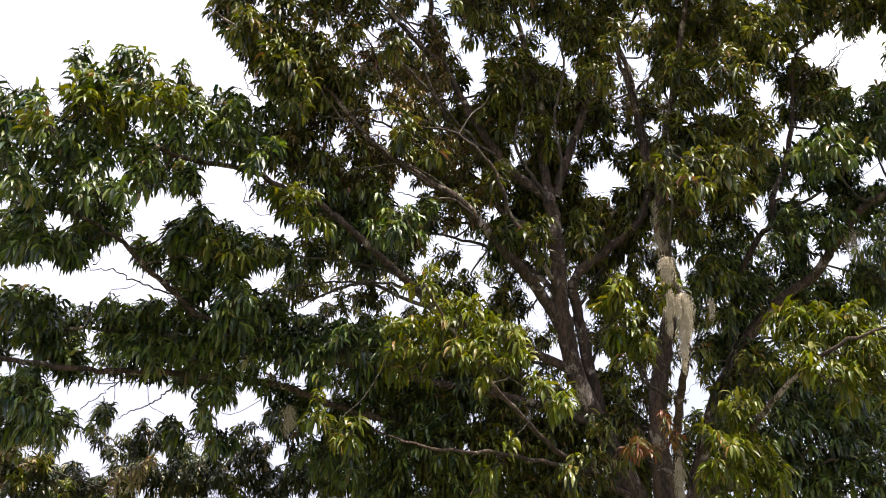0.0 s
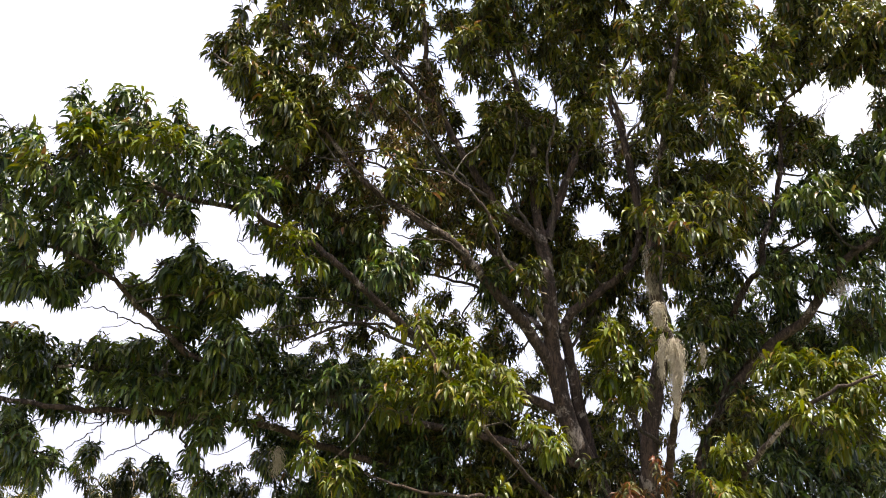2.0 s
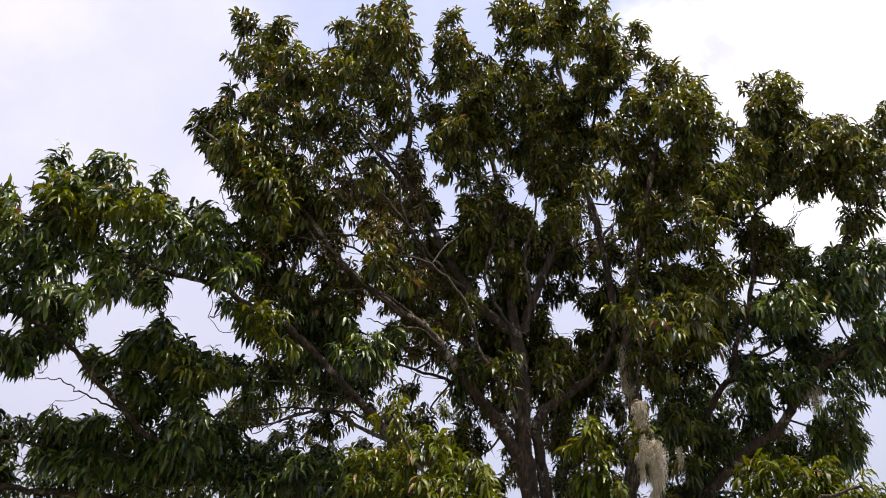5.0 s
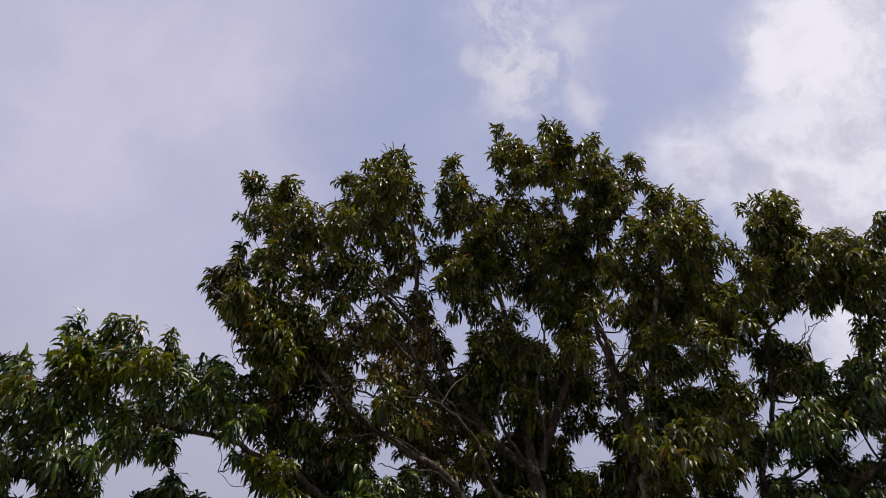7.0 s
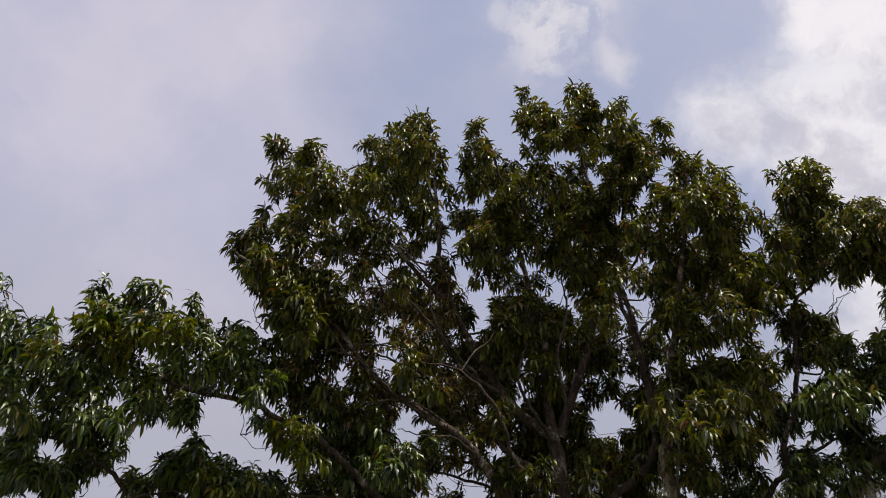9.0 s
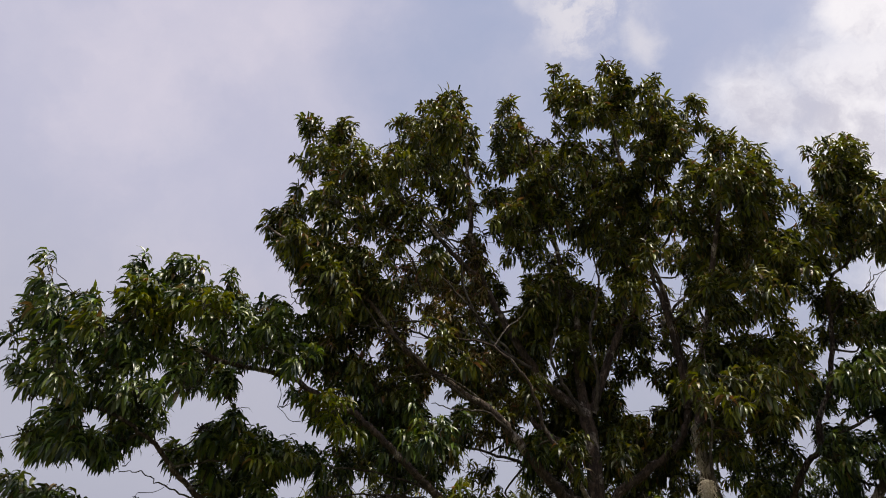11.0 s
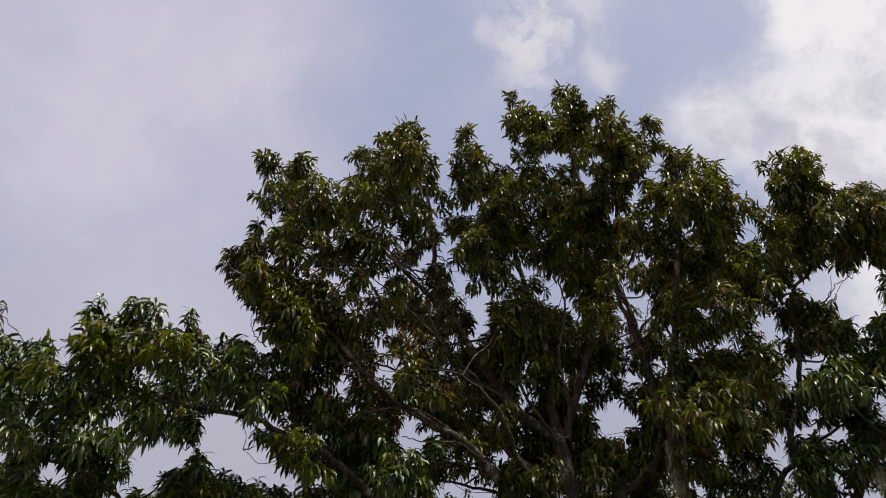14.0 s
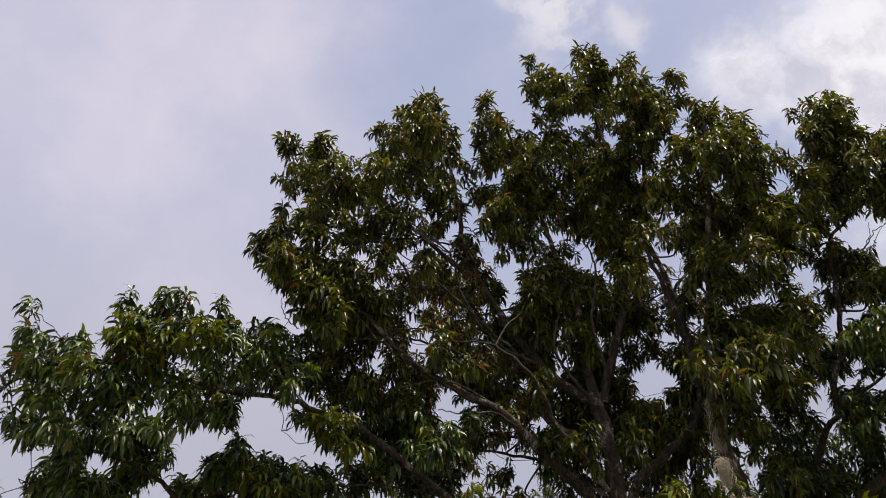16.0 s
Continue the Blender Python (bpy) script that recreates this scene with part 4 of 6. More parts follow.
bough(tree, [(1.84, 9.67, 3.28), (0.81, 9.86, 3.63), (-0.58, 9.6, 3.85), (-1.9, 8.59, 3.93), (-2.6, 8.11, 4.11), (-2.78, 7.88, 4.25), (-3.06, 7.7, 4.47), (-3.29, 7.39, 4.68), (-3.63, 7.04, 4.81), (-4.01, 6.72, 4.77)], 0.06, 0.014, LEAF_SKYLIT, 'long pointed deep green leaves with a skylit cast in their colour',
      [(-3.72, 6.53, 4.45, 0.22), (-4.55, 7.83, 5.02, 0.25), (-3.74, 7.18, 4.99, 0.16), (-3.53, 7.37, 5.03, 0.23), (-3.62, 7.54, 5.04, 0.21), (-3.63, 6.79, 4.38, 0.23), (-4.2, 7.77, 4.78, 0.24), (-3.68, 7.44, 4.72, 0.19), (-4.08, 8.26, 5.07, 0.19), (-3.36, 7.51, 4.86, 0.14), (-3.62, 8.14, 5.17, 0.15), (-3.92, 6.84, 4.3, 0.19), (-4.75, 8.14, 4.85, 0.22), (-0.58, 9.1, 5.06, 0.18), (-0.98, 9.03, 5.03, 0.16), (-1.67, 8.85, 4.99, 0.19), (-1.84, 8.54, 4.92, 0.17), (-1.08, 9.07, 4.13, 0.2), (-1.45, 8.89, 4.08, 0.2), (-0.56, 9.21, 4.1, 0.2)],
      [(-0.96, 9.28, 3.84, 0.23), (-0.29, 8.98, 4.17, 0.17), (-2.52, 7.39, 4.82, 0.17), (-2.44, 7.32, 4.9, 0.13), (-2.71, 7.82, 4.88, 0.2), (-2.27, 7.56, 4.79, 0.19), (-2.76, 9.24, 5.44, 0.22), (-2.11, 7.86, 4.84, 0.19), (-2.42, 9.19, 5.4, 0.2), (-1.95, 8.42, 5.05, 0.17), (-2.1, 9.21, 5.33, 0.17), (-2.58, 8.33, 4.76, 0.24), (-2.71, 8.57, 4.83, 0.22), (-2.1, 7.8, 4.55, 0.24), (-3.08, 7.83, 4.59, 0.11), (-3.12, 8.5, 4.71, 0.11), (-2.77, 8.29, 4.29, 0.22), (-2.09, 7.59, 4.07, 0.26), (-2.49, 8.89, 4.52, 0.28), (-1.97, 8.58, 4.25, 0.26)],
      [(-2.09, 9.32, 4.43, 0.26), (-2.8, 7.86, 4.59, 0.1), (-3.33, 9.33, 5.09, 0.11), (-2.78, 7.36, 4.85, 0.22), (-3.27, 7.81, 4.74, 0.23), (-3.68, 7.67, 4.52, 0.24), (-2.95, 7.88, 4.74, 0.22), (-2.95, 8.52, 4.66, 0.22)])
bough(tree, [(-1.9, 8.59, 3.93), (-2.69, 8.49, 3.97), (-3.44, 8.33, 3.99), (-4.09, 8.16, 4), (-4.52, 8.05, 4.03)], 0.04, 0.01, LEAF_SKYLIT, 'long pointed deep green leaves with a skylit cast in their colour',
      [(-4.04, 7.7, 3.97, 0.2), (-4.04, 8.31, 4.06, 0.27), (-3.51, 8.03, 3.97, 0.23), (-3.26, 8.2, 4, 0.23), (-3.7, 9.15, 4.31, 0.24), (-2.84, 8.07, 3.9, 0.25), (-3.24, 9.28, 4.21, 0.26), (-2.64, 8.58, 3.99, 0.26), (-3.01, 9.79, 4.26, 0.28), (-2.13, 8.33, 3.79, 0.25), (-4.28, 8.01, 3.82, 0.24), (-4.95, 9.29, 4.15, 0.25), (-4.22, 7.5, 3.91, 0.15), (-4.74, 8.37, 4.12, 0.16), (-1.89, 8.63, 3.87, 0.26), (-2.2, 9.84, 4.2, 0.27), (-1.48, 8.48, 3.71, 0.25), (-1.76, 9.78, 4.06, 0.27), (-1.11, 8.41, 3.82, 0.25), (-1.32, 9.94, 4.21, 0.27)],
      [(-0.76, 8.42, 3.87, 0.21), (-0.94, 10.19, 4.39, 0.23), (-3.11, 8.08, 3.7, 0.18), (-3.64, 9.44, 4.08, 0.19), (-2.61, 8.37, 3.73, 0.18), (-3, 9.44, 3.95, 0.19), (-3.96, 8.25, 3.78, 0.15), (-4.4, 9.27, 4.05, 0.15), (-1.66, 8.66, 4.14, 0.24), (-3.52, 8.28, 3.85, 0.2), (-4.27, 9.93, 4.24, 0.22), (-2.97, 8.45, 3.86, 0.2), (-3.37, 9.39, 4.14, 0.2), (-2.28, 8.12, 3.93, 0.22), (-2.54, 9.15, 4.14, 0.23), (-3.92, 8.36, 3.52, 0.22), (-4.49, 7.6, 4.19, 0.22), (-4.61, 8.06, 3.69, 0.22), (-3.6, 9.56, 3.74, 0.22), (-4, 9.53, 3.81, 0.22)],
      [(-4.1, 9.71, 3.39, 0.22), (-3.36, 9.73, 3.35, 0.22), (-4.12, 7.59, 4.22, 0.22), (-3.06, 8.1, 4.24, 0.22), (-4.24, 8.32, 3.62, 0.22), (-3.48, 7.88, 4.32, 0.22), (-3.11, 9.82, 3.14, 0.22), (-4.7, 7.94, 3.97, 0.22), (-3.24, 7.99, 4.46, 0.22)])
SIZE = 1.1
FILL = 34
bough(tree, [(2.16, 9.71, 2.53), (1.36, 10.04, 2.9), (0.11, 10.08, 3.21), (-1.12, 9.65, 3.41), (-1.83, 9.05, 3.56), (-2.41, 8.78, 3.6), (-3.22, 8.4, 3.57), (-3.74, 8.07, 3.52), (-4.33, 7.65, 3.51), (-4.75, 7.26, 3.49)], 0.055, 0.022, LEAF_SKYLIT, 'long pointed deep green leaves with a skylit cast in their colour',
      [(-2.96, 8.78, 3.53, 0.16), (-3.48, 10.49, 3.87, 0.18), (-2.27, 8.16, 3.28, 0.21), (-2.55, 9.09, 3.41, 0.21), (-2.54, 8.34, 3.19, 0.13), (-4.03, 7.56, 3.14, 0.26), (-4.89, 9.14, 3.42, 0.29), (-3.83, 7.75, 3.02, 0.25), (-4.32, 8.07, 2.96, 0.24), (-2.11, 9.9, 3.7, 0.19), (-1.75, 9.9, 3.48, 0.26), (-1.81, 9.97, 3.43, 0.24), (-1.24, 9.9, 3.34, 0.29), (-1.27, 10.21, 3.35, 0.27), (-3.77, 8, 2.95, 0.16), (-4.18, 8.81, 3.04, 0.17), (-4.48, 7.66, 3.18, 0.29), (-1.52, 9.9, 2.93, 0.31), (-1.72, 10.99, 3, 0.32), (-1.09, 9.76, 2.92, 0.36)],
      [(-0.55, 9.9, 3.06, 0.37), (-0.01, 9.65, 2.97, 0.36), (-0.03, 10.92, 3.18, 0.37), (-0.92, 9.72, 3.73, 0.31), (-0.99, 10.66, 3.96, 0.31), (-0.42, 9.9, 3.48, 0.34), (-0.55, 10.97, 3.71, 0.35), (0.13, 9.9, 3.62, 0.35), (0.09, 10.5, 3.64, 0.33), (-0.68, 9.9, 2.54, 0.38), (-0.73, 11.17, 2.62, 0.39), (0.13, 9.9, 2.54, 0.38), (0.09, 11.19, 2.69, 0.39), (-2.59, 9.23, 3.09, 0.22), (-2.12, 8.66, 3.53, 0.22), (-2.71, 8.99, 3.64, 0.22), (-2.11, 9.97, 3.43, 0.22)])
bough(tree, [(1.85, 9.75, 2.73), (1.37, 10.14, 2.98), (0.7, 10.5, 3.25), (-0.03, 10.74, 3.36)], 0.05, 0.012, LEAF, 'long pointed dark green leaves',
      [(0.54, 10.06, 3.02, 0.37), (0.72, 11.81, 3.29, 0.4), (1.09, 9.98, 3.01, 0.37), (1.21, 11.48, 3.14, 0.39), (1.73, 10.51, 3.09, 0.4), (2.26, 10.71, 2.83, 0.34), (2.48, 11.68, 2.92, 0.34), (0.74, 10.75, 3.64, 0.34), (0.89, 12.15, 3.93, 0.35), (1.29, 10.32, 3.42, 0.28), (0.94, 10.05, 2.49, 0.33), (1.07, 11.47, 2.65, 0.35), (1.59, 10.7, 2.62, 0.35), (1.77, 11.78, 2.67, 0.36), (2.11, 10.04, 3.51, 0.19), (-0.47, 10.13, 3.98, 0.32), (-0.58, 11.15, 4.23, 0.33), (-1.23, 10.95, 2.73, 0.34)])
bough(tree, [(1.4, 9.36, 4.79), (1.08, 9.8, 5.33), (0.51, 10.18, 5.8), (-0.19, 10.5, 6.11), (-1.02, 10.66, 6.27)], 0.04, 0.01, LEAF, 'long pointed dark green leaves',
      [(-0.67, 10.48, 5.93, 0.32), (-0.29, 10.1, 6.03, 0.22), (-1.12, 10.02, 6.16, 0.31), (-1.22, 11.73, 6.82, 0.34), (-1.39, 9.93, 5.62, 0.26), (-0.93, 10.09, 5.04, 0.23), (-0.46, 10.87, 4.93, 0.24), (-0.47, 11.82, 5.23, 0.24), (-1.5, 10.63, 4.49, 0.24), (-1.62, 11.54, 4.67, 0.24), (-1.05, 10.67, 4.66, 0.22), (-1.21, 12.23, 5.1, 0.23), (-0.03, 10.56, 5.19, 0.22), (-0.1, 11.79, 5.61, 0.23), (0.66, 9.74, 4.79, 0.19), (0.78, 11.5, 5.35, 0.21), (0.94, 10.71, 5.59, 0.23), (1.1, 9.82, 5.66, 0.26), (1.21, 11.12, 6.17, 0.27), (0.9, 10.05, 6.09, 0.25)],
      [(1.08, 11.3, 6.65, 0.26), (0.52, 10.48, 6.76, 0.28), (1.35, 9.67, 6.68, 0.26), (1.54, 10.59, 7.22, 0.27), (0.12, 10.5, 4.37, 0.31), (0.08, 11.55, 4.69, 0.31), (0.75, 10.83, 4.3, 0.28), (0.96, 12.65, 4.66, 0.31), (0.69, 9.74, 4.57, 0.16), (0.69, 10.92, 4.91, 0.16), (0.4, 9.95, 3.93, 0.29), (0.38, 11.05, 4.19, 0.3), (-0.03, 10.93, 4.16, 0.32), (-0.08, 12.2, 4.51, 0.33), (0.28, 10.35, 5.29, 0.16), (-0.83, 10.86, 4.89, 0.13), (-1.64, 9.63, 5.42, 0.22), (-1.82, 10.91, 5.92, 0.23), (-2.06, 10.43, 5.32, 0.19), (-2.25, 11.25, 5.63, 0.19)],
      [(1.13, 10.84, 5.1, 0.22), (-1.59, 12.09, 5.43, 0.22), (-1.98, 11.33, 5.44, 0.22), (-2.25, 10.49, 5.19, 0.22), (-1.66, 10.47, 4.87, 0.22), (-1.11, 10.81, 5, 0.22)])
bough(tree, [(1.61, 9.63, 4.58), (1.92, 9.98, 5.16), (2.27, 10.07, 5.68), (2.58, 10.18, 6.23)], 0.03, 0.01, LEAF, 'long pointed dark green leaves',
      [(1.74, 10.04, 5.83, 0.27), (2.08, 10.36, 5.54, 0.26), (2.43, 11.95, 6.03, 0.27), (2.12, 9.92, 6.07, 0.2), (2.33, 10.89, 6.54, 0.21), (2.4, 9.97, 5.64, 0.25), (2.49, 9.99, 5.12, 0.2), (2.88, 11.53, 5.67, 0.21), (1.98, 10.03, 5, 0.18), (1.99, 9.87, 4.35, 0.16), (2.32, 11.52, 4.79, 0.17), (1.8, 10.22, 6.34, 0.24)])
bough(tree, [(2.48, 9.44, 3.14), (2.3, 10.02, 3.38), (1.91, 10.67, 3.42)], 0.03, 0.01, LEAF, 'long pointed dark green leaves',
      [(1.99, 10.11, 3.75, 0.19), (2.26, 11.44, 3.99, 0.2), (2.15, 9.7, 3.32, 0.26), (2.52, 10.53, 3.04, 0.31), (2.87, 11.88, 3.21, 0.32), (2.03, 10.6, 3.19, 0.32), (2.21, 10.29, 2.59, 0.37), (2.54, 11.51, 2.73, 0.39), (1.89, 10.47, 3.57, 0.18), (2.17, 12.26, 3.79, 0.2), (1.36, 9.91, 3.22, 0.3), (1.48, 11.03, 3.43, 0.31), (0.89, 10.76, 3.81, 0.31), (0.92, 11.7, 4.02, 0.31), (1.58, 10.24, 2.65, 0.35), (1.25, 10.48, 4.02, 0.17), (3.09, 10.25, 3, 0.2), (3.33, 11.19, 3.02, 0.2), (2.14, 11.3, 4.32, 0.22)])
bough(tree, [(3.41, 9.34, 3.93), (3.93, 9.58, 4.13), (4.59, 9.74, 4.32), (5.26, 9.7, 4.6)], 0.035, 0.01, LEAF_SKYLIT, 'long pointed deep green leaves with a skylit cast in their colour',
      [(3.37, 9.57, 4.13, 0.24), (3.64, 10.44, 4.32, 0.24), (3.59, 9.52, 3.83, 0.28), (3.82, 9.28, 3.97, 0.28), (4.03, 9.31, 3.65, 0.28), (3.93, 9.96, 3.65, 0.26), (3.28, 9.65, 3.18, 0.29), (3.66, 10.64, 3.36, 0.3), (3.35, 10.49, 2.75, 0.33), (3.49, 9.17, 4.44, 0.2), (4.34, 9.66, 3.45, 0.29), (5.04, 11.37, 3.76, 0.31), (4.56, 9.23, 3.5, 0.31), (5.06, 10.34, 3.75, 0.32), (5.24, 9.71, 3.39, 0.38), (6.07, 11.38, 3.6, 0.41), (4.05, 9.83, 5.26, 0.19), (4.52, 11.08, 5.61, 0.2), (4.3, 9.52, 4.84, 0.22), (4.88, 10.97, 5.33, 0.23)],
      [(4.75, 9.42, 4.81, 0.2), (5.32, 10.57, 5.16, 0.21), (4.9, 9.11, 4.52, 0.23), (4.99, 8.57, 4.65, 0.26), (5.55, 9.46, 4.89, 0.27), (3.79, 9.77, 5.62, 0.21), (3.71, 9.5, 5.17, 0.2), (4.14, 10.73, 5.68, 0.21), (4.91, 9.33, 5.02, 0.22)])
bough(tree, [(2.55, 9.65, 1.15), (2.38, 9.81, 1.92), (1.95, 9.87, 3.35), (1.8, 9.77, 3.96), (1.66, 9.6, 4.65), (1.61, 9.48, 5.05), (2.05, 9.37, 5.43), (2.43, 9.27, 5.75), (2.6, 9.21, 6.27), (2.57, 9.16, 6.99), (2.41, 9.04, 7.97), (2.22, 8.91, 8.5), (2.39, 8.61, 9.31), (2.34, 8.28, 10.13), (2.3, 7.98, 10.78)], 0.1, 0.012, LEAF, 'long pointed dark green leaves',
      [(2.33, 7.87, 10.72, 0.07), (3.11, 7.98, 9.77, 0.07), (2.24, 7.49, 9.88, 0.18), (2.37, 8.25, 10.43, 0.31), (2.48, 8.2, 10.03, 0.32), (2.86, 9.33, 11.23, 0.34), (2.18, 8.17, 9.53, 0.25), (2.49, 9.32, 10.64, 0.26), (2.5, 8.05, 9.34, 0.15), (2.92, 9.59, 10.78, 0.16), (2.96, 8.22, 10.5, 0.13), (2.71, 8.26, 10.13, 0.26), (2.98, 9.01, 10.98, 0.26), (2.69, 8.05, 9.56, 0.21), (3.05, 7.91, 9.43, 0.21), (2.27, 9.55, 5.84, 0.3), (1.83, 9.05, 5.9, 0.19), (2.16, 10.76, 6.62, 0.2), (1.66, 9.17, 6.25, 0.16), (1.81, 10.32, 6.94, 0.17)],
      [(2.6, 9.4, 6.94, 0.19), (2.47, 8.01, 8.39, 0.34), (2.82, 9.02, 8.21, 0.34), (2.76, 8.49, 7.51, 0.23), (3.24, 9.64, 8.25, 0.24), (1.94, 10.12, 7.16, 0.22), (2.45, 10.56, 6.84, 0.22), (2.94, 7.94, 10.49, 0.05), (2.12, 9.16, 10.82, 0.22), (3.2, 8.21, 10.19, 0.05), (2.45, 8.41, 9.36, 0.22), (3.04, 8.19, 10.22, 0.05), (2.83, 7.97, 10.46, 0.05), (2.6, 7.95, 10.48, 0.05)])
bough(tree, [(2.55, 9.65, 1.15), (2.51, 9.51, 2.52), (2.45, 9.31, 3.25), (2.55, 9.12, 4.01), (2.67, 8.85, 4.75), (2.54, 8.7, 5.41), (2.65, 8.63, 6.44), (2.76, 8.5, 6.96), (2.88, 8.18, 7.78), (3, 7.91, 8.52), (3.06, 7.64, 9.18)], 0.145, 0.014, LEAF, 'long pointed dark green leaves',
      [(3.16, 7.91, 9.2, 0.29), (3.22, 7.46, 8.53, 0.27), (3.65, 8.45, 9.49, 0.29), (3.55, 7.7, 8.46, 0.25), (2.8, 7.8, 8.79, 0.28), (3.18, 9.05, 9.92, 0.3), (3.03, 7.34, 8.19, 0.34), (3.3, 8.1, 8.87, 0.34), (3.49, 7.67, 8.19, 0.35), (3.94, 7.61, 7.96, 0.27), (2.96, 8.26, 8.2, 0.36), (3.37, 8.26, 8.03, 0.36), (3.99, 9.72, 9.2, 0.39), (3.52, 7.68, 7.41, 0.32), (3.97, 8.55, 8.08, 0.33), (2.92, 8.42, 7.37, 0.27), (3.28, 9.46, 8.21, 0.28), (3.1, 7.52, 6.82, 0.27), (2.76, 7.85, 6.64, 0.17), (3.15, 9, 7.36, 0.17)],
      [(3.62, 7.95, 7.24, 0.25), (3.07, 8, 6.34, 0.26), (3.44, 8.82, 6.77, 0.27), (2.76, 8.13, 6.18, 0.3), (2.89, 9.53, 6.7, 0.35), (2.92, 9.95, 6.91, 0.33), (3.41, 8.41, 6.14, 0.34), (2.85, 8, 5.77, 0.32), (3.17, 8.96, 6.18, 0.33), (3.48, 7.81, 6.1, 0.27), (4.17, 9.34, 7.03, 0.3), (3.4, 8.07, 6.39, 0.21), (3.65, 9.25, 7.12, 0.22), (2.7, 9.58, 6.25, 0.34), (2.77, 10.1, 6.38, 0.33), (2.73, 8.27, 5.42, 0.3), (2.98, 9.18, 5.75, 0.3), (3.14, 8.13, 5.57, 0.23), (3.69, 9.7, 6.26, 0.25), (3.5, 8.22, 6.94, 0.22)],
      [(3.86, 9.47, 5.96, 0.22), (3.63, 7.49, 8.69, 0.05), (3.94, 7.69, 8.47, 0.05), (3.48, 7.87, 9.48, 0.05), (3.66, 7.85, 9.27, 0.05), (3.8, 7.59, 8.58, 0.05), (3.26, 7.79, 9.57, 0.05), (3.68, 9.82, 5.97, 0.22)])
bough(tree, [(2.57, 9.3, 1.9), (2.52, 8.93, 2.52), (2.42, 8.43, 2.98), (2.38, 8.03, 3.31), (2.36, 7.59, 3.66), (2.27, 7.29, 3.97), (2.13, 7.06, 4.23), (2.08, 6.97, 4.33)], 0.065, 0.014, LEAF, 'long pointed dark green leaves')
bough(tree, [(2.55, 9.65, 1.15), (2.95, 9.6, 2.71), (3.22, 9.49, 3.55), (3.54, 9.23, 4.17), (3.9, 8.95, 4.58), (4.3, 8.66, 4.89), (4.51, 8.42, 5.22), (4.72, 8.21, 5.48), (4.98, 7.94, 5.59), (5.4, 7.54, 5.69)], 0.1, 0.028, LEAF_SKYLIT, 'long pointed deep green leaves with a skylit cast in their colour',
      [(4.93, 8.19, 6.76, 0.34), (4.26, 7.81, 5.99, 0.31), (4.72, 8.7, 6.49, 0.32), (4.96, 8.17, 6.27, 0.39), (5.47, 8.92, 6.68, 0.39), (4.63, 9.16, 6.63, 0.28), (4.72, 9.37, 6.73, 0.26), (4.91, 8.94, 6.17, 0.27), (4.92, 8.96, 6.11, 0.24), (4.95, 8.54, 5.62, 0.34), (5.05, 8.83, 5.76, 0.31), (4.41, 9.27, 5.9, 0.27), (4.52, 9.69, 6.08, 0.26), (4.11, 9.21, 6.26, 0.24), (4.37, 9.78, 6.57, 0.23), (3.9, 8.49, 5.31, 0.27), (4.45, 9.7, 5.83, 0.28), (4.25, 8.29, 5.28, 0.24), (5.19, 7.52, 6.29, 0.4), (5.92, 8.58, 6.86, 0.42)],
      [(5.13, 7.76, 5.6, 0.39), (5.71, 8.61, 5.98, 0.4), (3.3, 9.25, 5.34, 0.24), (2.85, 8.82, 5.32, 0.24), (3.12, 9.09, 4.84, 0.24), (3.65, 10.53, 5.35, 0.26), (3.52, 9.06, 4.76, 0.22), (3.95, 10.44, 4.86, 0.23), (3.5, 9.47, 4.23, 0.22), (4.33, 9.09, 4.69, 0.21), (4.6, 9.68, 4.82, 0.2), (4.63, 7.86, 4.91, 0.23), (4.77, 8.46, 4.75, 0.25), (5.49, 9.65, 5.1, 0.26), (4.22, 9.19, 5.09, 0.21), (4.48, 9, 6.15, 0.22), (4.36, 9.37, 6.73, 0.22), (4.73, 8.72, 5.21, 0.23), (4.34, 8.79, 5.16, 0.23)])
bough(tree, [(3.38, 9.37, 3.87), (3.62, 9.33, 4.92), (3.85, 9.16, 5.46), (4.03, 9.02, 5.63), (4.3, 8.9, 5.82), (4.59, 8.76, 5.96)], 0.06, 0.015, LEAF_SKYLIT, 'long pointed deep green leaves with a skylit cast in their colour')
